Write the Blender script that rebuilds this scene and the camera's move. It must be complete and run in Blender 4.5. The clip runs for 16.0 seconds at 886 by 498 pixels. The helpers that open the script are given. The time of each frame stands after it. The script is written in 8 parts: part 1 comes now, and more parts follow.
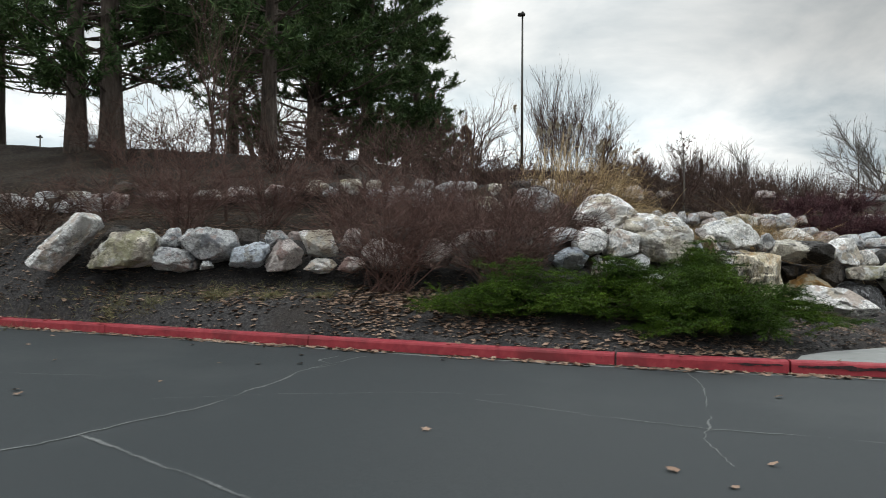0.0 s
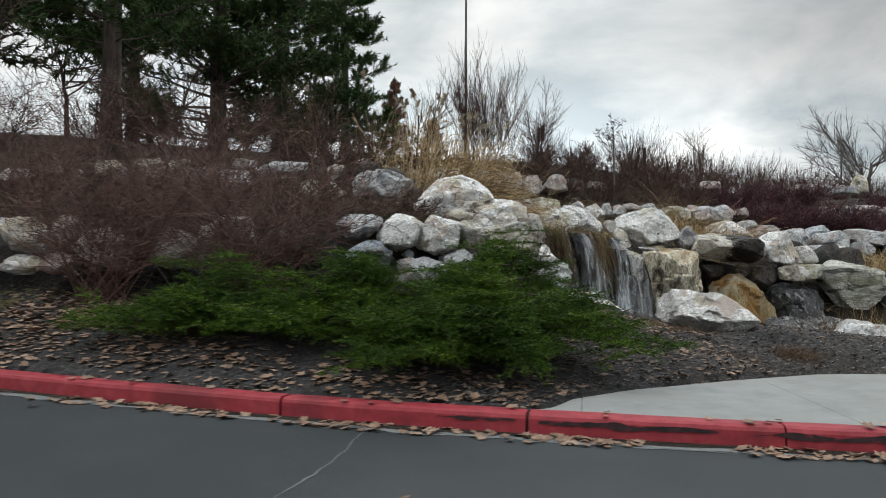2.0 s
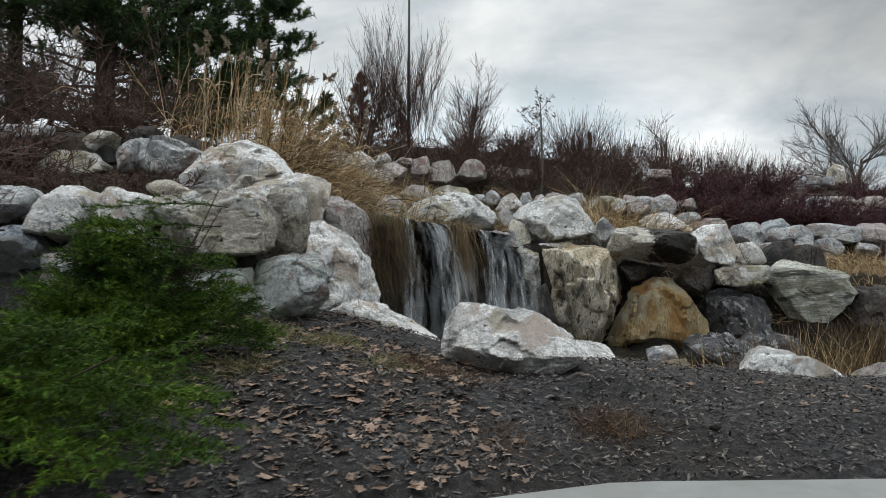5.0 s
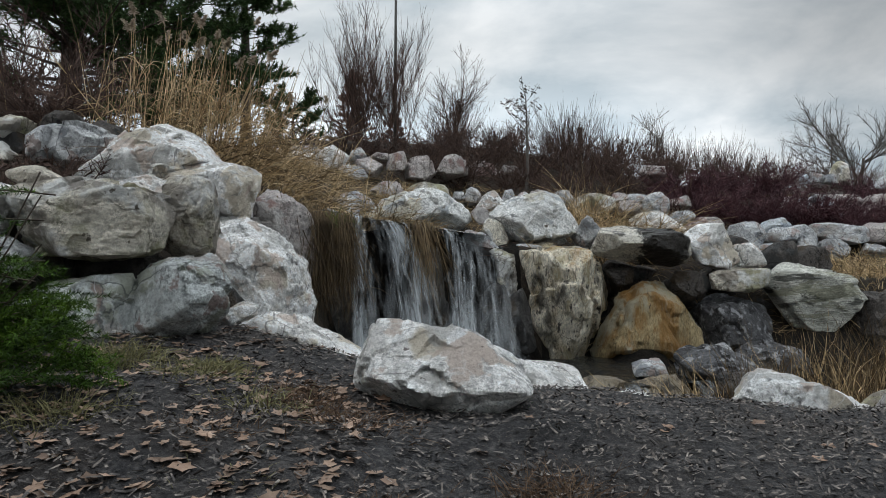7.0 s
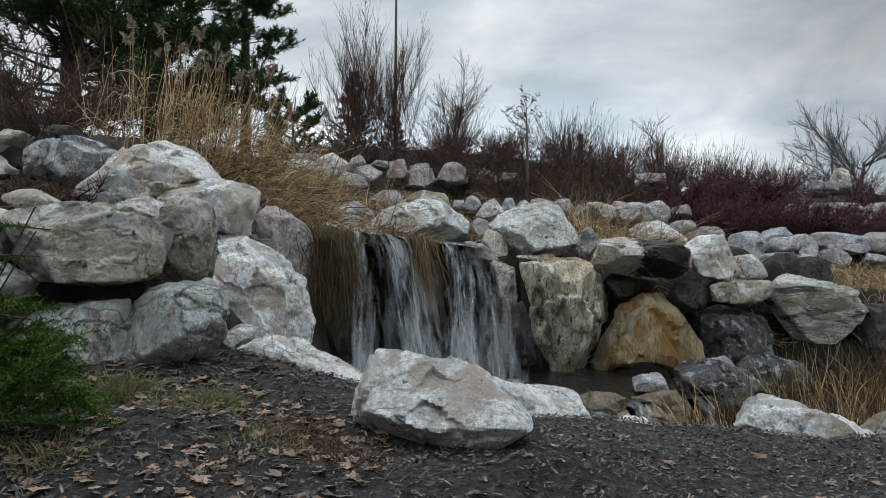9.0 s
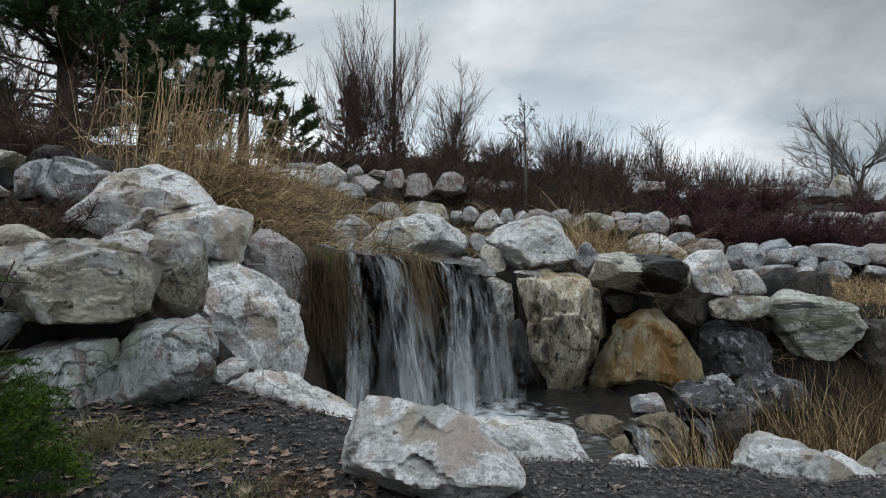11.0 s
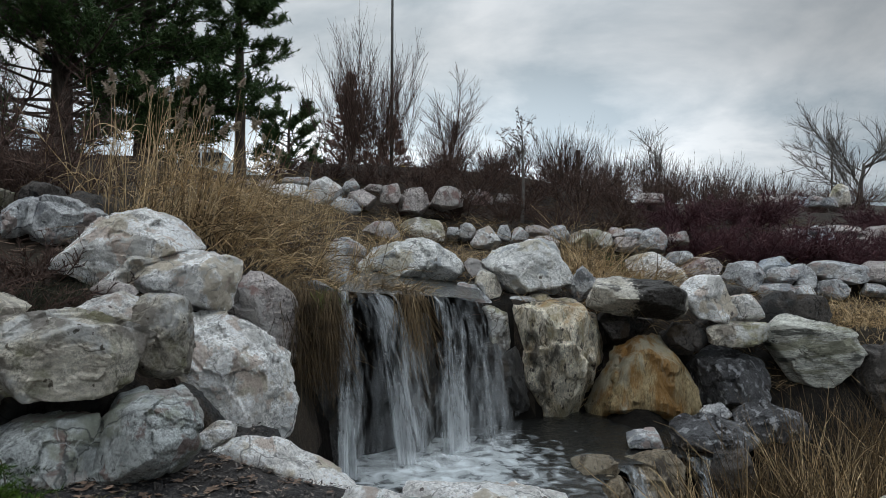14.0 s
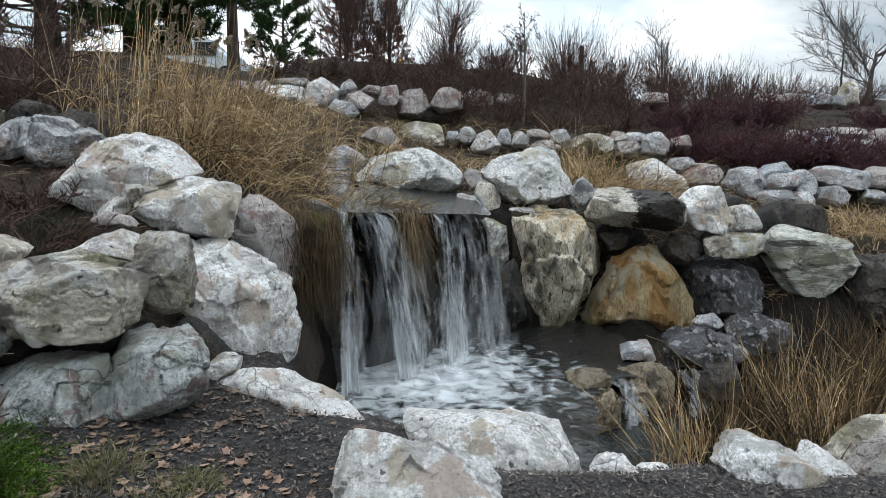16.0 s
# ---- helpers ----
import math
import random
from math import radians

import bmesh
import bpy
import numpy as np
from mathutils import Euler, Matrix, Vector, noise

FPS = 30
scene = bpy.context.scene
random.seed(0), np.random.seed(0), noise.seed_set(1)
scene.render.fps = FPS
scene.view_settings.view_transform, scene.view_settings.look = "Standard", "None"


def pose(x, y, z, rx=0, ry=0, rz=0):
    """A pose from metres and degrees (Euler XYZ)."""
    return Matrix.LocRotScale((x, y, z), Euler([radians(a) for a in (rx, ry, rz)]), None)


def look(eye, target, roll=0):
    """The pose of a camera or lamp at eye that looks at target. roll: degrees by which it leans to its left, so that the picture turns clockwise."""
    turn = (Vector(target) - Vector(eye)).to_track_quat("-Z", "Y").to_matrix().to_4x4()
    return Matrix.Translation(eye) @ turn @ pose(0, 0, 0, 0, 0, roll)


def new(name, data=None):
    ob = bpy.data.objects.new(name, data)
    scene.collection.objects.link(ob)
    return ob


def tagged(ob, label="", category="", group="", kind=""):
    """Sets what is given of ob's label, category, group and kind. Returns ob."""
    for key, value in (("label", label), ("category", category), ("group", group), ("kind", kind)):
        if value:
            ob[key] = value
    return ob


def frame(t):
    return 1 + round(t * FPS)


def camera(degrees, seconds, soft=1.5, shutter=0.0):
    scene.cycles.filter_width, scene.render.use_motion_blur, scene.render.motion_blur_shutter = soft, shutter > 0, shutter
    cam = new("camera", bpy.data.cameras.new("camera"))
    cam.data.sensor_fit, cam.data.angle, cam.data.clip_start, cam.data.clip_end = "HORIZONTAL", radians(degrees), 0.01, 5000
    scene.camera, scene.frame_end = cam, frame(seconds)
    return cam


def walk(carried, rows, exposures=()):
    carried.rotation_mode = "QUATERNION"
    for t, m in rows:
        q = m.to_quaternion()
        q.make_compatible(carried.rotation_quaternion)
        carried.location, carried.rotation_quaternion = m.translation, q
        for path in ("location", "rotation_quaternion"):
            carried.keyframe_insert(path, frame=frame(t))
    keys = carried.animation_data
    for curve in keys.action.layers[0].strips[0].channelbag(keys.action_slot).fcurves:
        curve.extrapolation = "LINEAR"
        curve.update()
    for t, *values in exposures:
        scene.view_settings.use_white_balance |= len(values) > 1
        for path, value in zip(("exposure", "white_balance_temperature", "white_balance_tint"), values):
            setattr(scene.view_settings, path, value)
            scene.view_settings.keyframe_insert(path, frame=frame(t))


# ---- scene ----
cam = camera(63.1, 16.0, soft=0.6, shutter=0.35)
METRES, EYE, TILT, LEAN, TURN = 10.0, 1.09, 0.0, 0.0, 0.0
ROWS = [
    (0.0, 0.0, 0.0, 0.0, -0.0, 0.53, -0.3),
    (0.5, 0.0565, 0.0618, -0.0008, -0.0, 0.49, -0.26),
    (1.0, 0.126, 0.1261, -0.0022, 0.01, 0.52, -0.21),
    (1.5, 0.2031, 0.1902, -0.0035, 0.01, 0.55, -0.21),
    (2.0, 0.2742, 0.2501, -0.0047, -0.01, 0.57, -0.19),
    (2.5, 0.3342, 0.3069, -0.0059, -0.01, 0.6, -0.15),
    (3.0, 0.3853, 0.3628, -0.0067, 0.01, 0.61, -0.19),
    (3.5, 0.427, 0.4147, -0.0082, 0.0, 0.67, -0.2),
    (4.0, 0.4612, 0.4625, -0.0097, -0.0, 0.72, -0.19),
    (4.5, 0.4893, 0.5062, -0.0111, -0.01, 0.74, -0.21),
    (5.0, 0.5123, 0.5467, -0.01, -0.02, 0.76, -0.25),
    (7.5, 0.5598, 0.6562, -0.0071, -0.05, 0.88, -0.28),
    (8.0, 0.559, 0.6544, -0.0029, -0.04, 0.9, -0.31),
    (8.5, 0.5584, 0.654, 0.0022, -0.05, 0.9, -0.34),
    (9.0, 0.5585, 0.6542, 0.0073, -0.04, 0.9, -0.36),
    (11.5, 0.5639, 0.6639, 0.0374, -0.06, 0.77, -0.38),
    (12.0, 0.565, 0.6664, 0.0435, -0.07, 0.75, -0.38),
    (12.5, 0.566, 0.6687, 0.0512, -0.08, 0.73, -0.37),
    (13.0, 0.5673, 0.6706, 0.0602, -0.09, 0.71, -0.37),
    (13.5, 0.568, 0.6714, 0.07, -0.08, 0.69, -0.37),
    (14.0, 0.5684, 0.6714, 0.0788, -0.08, 0.19, -0.34),
    (14.5, 0.569, 0.6717, 0.0871, -0.08, -1.64, -0.32),
    (15.0, 0.5697, 0.6721, 0.0956, -0.1, -3.98, -0.34),
    (15.5, 0.5698, 0.672, 0.1042, -0.08, -6.36, -0.34),
    (16.0, 0.5691, 0.6727, 0.113, -0.08, -8.75, -0.34),
]
walk(cam, [(t, pose(0, 0, EYE, TILT, LEAN, TURN) @ pose(METRES * x, METRES * y, METRES * z, 90 + pitch, roll, yaw)) for t, x, y, z, yaw, pitch, roll in ROWS],
     exposures=((0.0, 0.42, 6950, 10), (1.0, 0.40, 6950, 10), (2.5, 0.26, 6880, 10), (3.5, 0.16, 6850, 10), (5.0, 0.21, 6800, 10), (9.0, 0.10, 6500, 10), (12.0, 0.00, 6500, 10), (13.5, -0.03, 6500, 10), (14.3, -0.04, 6500, 10), (15.0, 0.14, 6500, 10), (16.0, 0.50, 6500, 10)))

# ---- light ----
world = bpy.data.worlds.new("overcast_sky")
scene.world = world
world.use_nodes = True
wn, wl = world.node_tree.nodes, world.node_tree.links
wn.clear()


def wnode(kind, **kw):
    n = wn.new(kind)
    for k, v in kw.items():
        n.inputs[k].default_value = v
    return n


SUN_AZ, SUN_EL = -6.0, 15.0   # degrees to the right of straight ahead, and above the horizon
sky = wn.new("ShaderNodeTexSky")
sky.sky_type = "NISHITA"
sky.sun_disc = False
sky.sun_elevation = radians(SUN_EL)
sky.sun_rotation = radians(SUN_AZ)
sky.air_density, sky.dust_density, sky.ozone_density = 1.0, 1.0, 1.0
skylevel = wn.new("ShaderNodeVectorMath")
skylevel.operation = "SCALE"
skylevel.inputs["Scale"].default_value = 0.003
wl.new(sky.outputs[0], skylevel.inputs[0])
# cloud deck: direction flattened on a plane overhead, so that the bands run to the horizon
coord = wn.new("ShaderNodeTexCoord")
sep = wn.new("ShaderNodeSeparateXYZ")
wl.new(coord.outputs["Generated"], sep.inputs[0])
height = wn.new("ShaderNodeMath"); height.operation = "MAXIMUM"; height.inputs[1].default_value = 0.0
wl.new(sep.outputs["Z"], height.inputs[0])
lift = wn.new("ShaderNodeMath"); lift.operation = "ADD"; lift.inputs[1].default_value = 0.26
wl.new(height.outputs[0], lift.inputs[0])
flat = wn.new("ShaderNodeVectorMath"); flat.operation = "DIVIDE"
wl.new(coord.outputs["Generated"], flat.inputs[0])
wl.new(lift.outputs[0], flat.inputs[1])
deck = wnode("ShaderNodeTexNoise", Scale=1.5, Detail=9.0, Roughness=0.55, Distortion=0.25)
shift = wn.new("ShaderNodeVectorMath"); shift.operation = "ADD"; shift.inputs[1].default_value = (3.1, 0.6, 0.0)
wl.new(flat.outputs[0], shift.inputs[0])
wl.new(shift.outputs[0], deck.inputs["Vector"])
tone = wn.new("ShaderNodeValToRGB")
tone.color_ramp.elements[0].position, tone.color_ramp.elements[0].color = 0.40, (0.50, 0.60, 0.68, 1)
tone.color_ramp.elements[1].position, tone.color_ramp.elements[1].color = 0.60, (0.93, 0.99, 1.04, 1)
wl.new(deck.outputs["Fac"], tone.inputs[0])
# the sun behind the cloud: a wide, soft brightening round its direction
sunway = Vector((math.sin(radians(SUN_AZ)) * math.cos(radians(SUN_EL)), math.cos(radians(SUN_AZ)) * math.cos(radians(SUN_EL)), math.sin(radians(SUN_EL))))
dot = wn.new("ShaderNodeVectorMath"); dot.operation = "DOT_PRODUCT"; dot.inputs[1].default_value = sunway
wl.new(coord.outputs["Generated"], dot.inputs[0])
halo = wn.new("ShaderNodeMapRange"); halo.interpolation_type = "SMOOTHSTEP"
halo.inputs["From Min"].default_value, halo.inputs["From Max"].default_value = 0.80, 1.0
halo.inputs["To Min"].default_value, halo.inputs["To Max"].default_value = 0.95, 1.80
wl.new(dot.outputs["Value"], halo.inputs["Value"])
# bright haze low down, a darker deck above it, brightest overhead
zenith = wn.new("ShaderNodeFloatCurve")
curve = zenith.mapping.curves[0]
for at, value in ((0.0, 0.335), (0.14, 0.33), (0.30, 0.205), (0.42, 0.31), (0.65, 0.82), (1.0, 1.0)):
    point = curve.points[0] if at == 0 else curve.points[-1] if at == 1 else curve.points.new(at, value)
    point.location = (at, value)
zenith.mapping.update()
wl.new(height.outputs[0], zenith.inputs["Value"])
double = wn.new("ShaderNodeMath"); double.operation = "MULTIPLY"; double.inputs[1].default_value = 2.85
wl.new(zenith.outputs[0], double.inputs[0])
level = wn.new("ShaderNodeMath"); level.operation = "MULTIPLY"
wl.new(double.outputs[0], level.inputs[0])
wl.new(halo.outputs[0], level.inputs[1])
glow = wn.new("ShaderNodeVectorMath"); glow.operation = "SCALE"
wl.new(tone.outputs[0], glow.inputs[0])
wl.new(level.outputs[0], glow.inputs["Scale"])
both = wn.new("ShaderNodeVectorMath"); both.operation = "ADD"
wl.new(glow.outputs[0], both.inputs[0])
wl.new(skylevel.outputs[0], both.inputs[1])
background = wnode("ShaderNodeBackground", Strength=0.72)
wl.new(both.outputs[0], background.inputs["Color"])
wl.new(background.outputs[0], wn.new("ShaderNodeOutputWorld").inputs["Surface"])

sun = new("sun", bpy.data.lights.new("sun", "SUN"))
sun.data.energy, sun.data.angle, sun.data.color = 0.7, radians(25), (1.0, 0.97, 0.92)
sun.matrix_world = look(sunway * 100, (0, 0, 0))

# ---- materials ----


def material(name, ramp, scale=4.0, detail=6.0, rough=0.85, bump=0.4, bump_scale=30.0, bump_size=0.02, stain=None, stain_scale=1.2,
             spot=None, vary=0.0, vein=None, grain=0.0, stain_edge=(0.52, 0.66), metal=0.0, stretch=(1, 1, 1), object_space=False, spec=0.3, spot_size=(0.60, 0.68), island=0.0, wet=None):
    """A worn surface: a colour ramp on fine noise, stains on coarse noise, small spots, and fine relief."""
    m = bpy.data.materials.new(name)
    m.use_nodes = True
    n, l = m.node_tree.nodes, m.node_tree.links
    bsdf = n["Principled BSDF"]
    bsdf.inputs["Roughness"].default_value, bsdf.inputs["Metallic"].default_value = rough, metal
    bsdf.inputs["Specular IOR Level"].default_value = spec
    tc = n.new("ShaderNodeTexCoord") if object_space else n.new("ShaderNodeNewGeometry")
    mp = n.new("ShaderNodeMapping")
    mp.inputs["Scale"].default_value = stretch
    l.new(tc.outputs["Object" if object_space else "Position"], mp.inputs["Vector"])
    fine = n.new("ShaderNodeTexNoise")
    fine.inputs["Scale"].default_value, fine.inputs["Detail"].default_value, fine.inputs["Roughness"].default_value = scale, detail, 0.65
    l.new(mp.outputs[0], fine.inputs["Vector"])
    cr = n.new("ShaderNodeValToRGB")
    while len(cr.color_ramp.elements) < len(ramp):
        cr.color_ramp.elements.new(0.5)
    for e, (p, c) in zip(cr.color_ramp.elements, ramp):
        e.position, e.color = p, (*c, 1)
    l.new(fine.outputs["Fac"], cr.inputs[0])
    colour = cr.outputs[0]

    def mixed(colour, factor, other):
        mix = n.new("ShaderNodeMix")
        mix.data_type = "RGBA"
        l.new(factor, mix.inputs["Factor"])
        l.new(colour, mix.inputs["A"])
        mix.inputs["B"].default_value = (*other, 1)
        return mix.outputs["Result"]

    def mask(sc, lo, hi, shift, strength=1.0):
        t = n.new("ShaderNodeTexNoise")
        t.inputs["Scale"].default_value, t.inputs["Detail"].default_value, t.inputs["Roughness"].default_value = sc, 5.0, 0.6
        ad = n.new("ShaderNodeVectorMath")
        ad.inputs[1].default_value = (shift, shift * 0.7, -shift)
        l.new(mp.outputs[0], ad.inputs[0])
        l.new(ad.outputs[0], t.inputs["Vector"])
        r = n.new("ShaderNodeMapRange")
        r.inputs["From Min"].default_value, r.inputs["From Max"].default_value, r.inputs["To Max"].default_value = lo, hi, strength
        l.new(t.outputs["Fac"], r.inputs["Value"])
        return r.outputs[0]

    if grain:
        # pitted patches and clean ones, and bedding streaks that run at an angle of each stone's own
        def spread(value, lo, hi, down, up):
            gr = n.new("ShaderNodeMapRange")
            gr.inputs["From Min"].default_value, gr.inputs["From Max"].default_value = lo, hi
            gr.inputs["To Min"].default_value, gr.inputs["To Max"].default_value = down, up
            l.new(value, gr.inputs["Value"])
            return gr.outputs[0]

        def product(a, b):
            k = n.new("ShaderNodeMath"); k.operation = "MULTIPLY"
            l.new(a, k.inputs[0]); l.new(b, k.inputs[1])
            return k.outputs[0]

        g = n.new("ShaderNodeTexNoise")
        g.inputs["Scale"].default_value, g.inputs["Detail"].default_value, g.inputs["Roughness"].default_value = 30.0, 7.0, 0.85
        l.new(mp.outputs[0], g.inputs["Vector"])
        pits = n.new("ShaderNodeMix")
        pits.inputs["B"].default_value = 1.06
        l.new(spread(mask(2.6, 0.44, 0.58, 3.0), 0, 1, 0, 0.6), pits.inputs["Factor"])
        l.new(spread(g.outputs["Fac"], 0.40, 0.56, 1 - 1.45 * grain, 1 + 0.85 * grain), pits.inputs["A"])
        who = n.new("ShaderNodeObjectInfo")
        turn = n.new("ShaderNodeVectorRotate")
        turn.inputs["Axis"].default_value = (0.25, 1.0, 0.1)
        l.new(mp.outputs[0], turn.inputs["Vector"])
        l.new(spread(who.outputs["Random"], 0, 1, -1.4, 1.4), turn.inputs["Angle"])
        thin = n.new("ShaderNodeMapping")
        thin.inputs["Scale"].default_value = (1.6, 1.6, 11.0)
        l.new(turn.outputs[0], thin.inputs["Vector"])
        bed = n.new("ShaderNodeTexNoise")
        bed.inputs["Scale"].default_value, bed.inputs["Detail"].default_value, bed.inputs["Roughness"].default_value, bed.inputs["Distortion"].default_value = 1.5, 8.0, 0.7, 0.6
        l.new(thin.outputs[0], bed.inputs["Vector"])
        gm = n.new("ShaderNodeVectorMath"); gm.operation = "SCALE"
        l.new(colour, gm.inputs[0])
        l.new(product(pits.outputs["Result"], spread(bed.outputs["Fac"], 0.34, 0.58, 0.80, 1.16)), gm.inputs["Scale"])
        colour = gm.outputs[0]
    for i, c in enumerate(stain or ()):
        colour = mixed(colour, mask(stain_scale * (1 + 0.7 * i), *stain_edge, 7.3 * (i + 1), 0.85), c)
    if spot:
        colour = mixed(colour, mask(scale * 3.3, *spot_size, 31.0, 0.9), spot)
    for i, c in enumerate(vein or ()):
        # fracture lines: the edges of warped cells, shown only in patches
        wn_ = n.new("ShaderNodeTexNoise")
        wn_.inputs["Scale"].default_value, wn_.inputs["Detail"].default_value = (2.2, 3.4)[i], 6.0
        l.new(mp.outputs[0], wn_.inputs["Vector"])
        ad = n.new("ShaderNodeVectorMath"); ad.operation = "MULTIPLY_ADD"
        ad.inputs[1].default_value = (0.55, 0.55, 0.55)
        l.new(wn_.outputs["Color"], ad.inputs[0]); l.new(mp.outputs[0], ad.inputs[2])
        vo = n.new("ShaderNodeTexVoronoi")
        vo.feature = "DISTANCE_TO_EDGE"
        vo.inputs["Scale"].default_value = (2.0, 3.1)[i]
        l.new(ad.outputs[0], vo.inputs["Vector"])
        rr = n.new("ShaderNodeMapRange")
        rr.inputs["From Min"].default_value, rr.inputs["From Max"].default_value = 0.003, (0.020, 0.026)[i]
        rr.inputs["To Min"].default_value, rr.inputs["To Max"].default_value = (0.85, 0.6)[i], 0.0
        l.new(vo.outputs["Distance"], rr.inputs["Value"])
        pm = n.new("ShaderNodeMath"); pm.operation = "MULTIPLY"
        l.new(rr.outputs[0], pm.inputs[0]); l.new(mask((1.7, 1.1)[i], 0.43, 0.56, 17.0 + 9 * i), pm.inputs[1])
        colour = mixed(colour, pm.outputs[0], c)
    if wet:
        # a dark run of water down one stretch of the stone, ragged at its edges
        x0, x1, tone_ = wet
        geo = n.new("ShaderNodeNewGeometry")
        xyz = n.new("ShaderNodeSeparateXYZ")
        l.new(geo.outputs["Position"], xyz.inputs[0])
        rag = n.new("ShaderNodeTexNoise")
        rag.inputs["Scale"].default_value, rag.inputs["Detail"].default_value, rag.inputs["Roughness"].default_value = 1.0, 6.0, 0.7
        long_ = n.new("ShaderNodeMapping")
        long_.inputs["Scale"].default_value = (9.0, 9.0, 1.6)
        l.new(geo.outputs["Position"], long_.inputs["Vector"])
        l.new(long_.outputs[0], rag.inputs["Vector"])
        here = n.new("ShaderNodeMath"); here.operation = "MULTIPLY_ADD"
        here.inputs[1].default_value = 0.9
        l.new(rag.outputs["Fac"], here.inputs[0]); l.new(xyz.outputs["X"], here.inputs[2])
        run = n.new("ShaderNodeMapRange")
        run.inputs["From Min"].default_value, run.inputs["From Max"].default_value = x0 + 0.42, x0 + 0.50
        l.new(here.outputs[0], run.inputs["Value"])
        stop = n.new("ShaderNodeMapRange")
        stop.inputs["From Min"].default_value, stop.inputs["From Max"].default_value, stop.inputs["To Min"].default_value, stop.inputs["To Max"].default_value = x1 + 0.40, x1 + 0.52, 0.96, 0.0
        l.new(here.outputs[0], stop.inputs["Value"])
        band = n.new("ShaderNodeMath"); band.operation = "MULTIPLY"
        l.new(run.outputs[0], band.inputs[0]); l.new(stop.outputs[0], band.inputs[1])
        colour = mixed(colour, band.outputs[0], tone_)
    if vary:
        info = n.new("ShaderNodeObjectInfo")
        hsv = n.new("ShaderNodeHueSaturation")
        vr = n.new("ShaderNodeMapRange")
        vr.inputs["To Min"].default_value, vr.inputs["To Max"].default_value = 1 - vary, 1 + vary
        l.new(info.outputs["Random"], vr.inputs["Value"])
        l.new(vr.outputs[0], hsv.inputs["Value"])
        l.new(colour, hsv.inputs["Color"])
        colour = hsv.outputs[0]
    if island:
        # each blade, twig or needle has a tone of its own
        gi = n.new("ShaderNodeNewGeometry")
        ir = n.new("ShaderNodeMapRange")
        ir.inputs["To Min"].default_value, ir.inputs["To Max"].default_value = 1 - island, 1 + island
        l.new(gi.outputs["Random Per Island"], ir.inputs["Value"])
        im = n.new("ShaderNodeVectorMath"); im.operation = "SCALE"
        l.new(colour, im.inputs[0]); l.new(ir.outputs[0], im.inputs["Scale"])
        colour = im.outputs[0]
    l.new(colour, bsdf.inputs["Base Color"])
    if bump:
        b1 = n.new("ShaderNodeTexNoise")
        b1.inputs["Scale"].default_value, b1.inputs["Detail"].default_value, b1.inputs["Roughness"].default_value = bump_scale, 8.0, 0.7
        l.new(mp.outputs[0], b1.inputs["Vector"])
        bp = n.new("ShaderNodeBump")
        bp.inputs["Strength"].default_value, bp.inputs["Distance"].default_value = bump, bump_size
        l.new(b1.outputs["Fac"], bp.inputs["Height"])
        if grain:
            # chipped planes: flat cells at slightly different levels
            vo = n.new("ShaderNodeTexVoronoi")
            vo.inputs["Scale"].default_value, vo.inputs["Detail"].default_value = 5.5, 2.0
            wv = n.new("ShaderNodeVectorMath"); wv.operation = "MULTIPLY_ADD"
            wv.inputs[1].default_value = (0.12, 0.12, 0.12)
            l.new(b1.outputs["Color"], wv.inputs[0]); l.new(mp.outputs[0], wv.inputs[2])
            l.new(wv.outputs[0], vo.inputs["Vector"])
            b2 = n.new("ShaderNodeBump")
            b2.inputs["Strength"].default_value, b2.inputs["Distance"].default_value = 0.35, 0.05
            l.new(vo.outputs["Distance"], b2.inputs["Height"])
            b3 = n.new("ShaderNodeBump")
            b3.inputs["Strength"].default_value, b3.inputs["Distance"].default_value = 0.7, 0.05
            l.new(bed.outputs["Fac"], b3.inputs["Height"])
            l.new(b2.outputs[0], b3.inputs["Normal"])
            b4 = n.new("ShaderNodeBump")
            b4.inputs["Strength"].default_value, b4.inputs["Distance"].default_value = 0.85, 0.025
            l.new(g.outputs["Fac"], b4.inputs["Height"])
            l.new(b3.outputs[0], b4.inputs["Normal"])
            l.new(b4.outputs[0], bp.inputs["Normal"])
        l.new(bp.outputs[0], bsdf.inputs["Normal"])
    return m


def rock_material(name, light, dark, stain, spot, vary=0.12, rough=0.85, spec=0.2, streak=(1, 1, 1.0), edge_=(0.56, 0.60), fleck=(0.655, 0.68), wet=None):
    light, dark = (light[0], light[1], 1.02 * light[2]), (dark[0], dark[1], 1.02 * dark[2])
    mid = tuple((a + b) / 2 for a, b in zip(light, dark))
    dark = tuple(0.92 * a for a in dark)
    return material(name, ((0.30, dark), (0.41, mid), (0.50, light), (0.72, tuple(min(0.85, 1.12 * a) for a in light))), scale=3.2, detail=12, rough=rough,
                    bump=0.85, bump_scale=17.0, bump_size=0.06, stain=stain, stain_scale=1.5, spot=spot, vary=vary, spec=spec, stretch=streak, grain=0.42, spot_size=fleck, stain_edge=edge_, wet=wet, vein=(tuple(0.40 * a for a in dark), tuple(min(0.8, 1.25 * a) for a in light)))


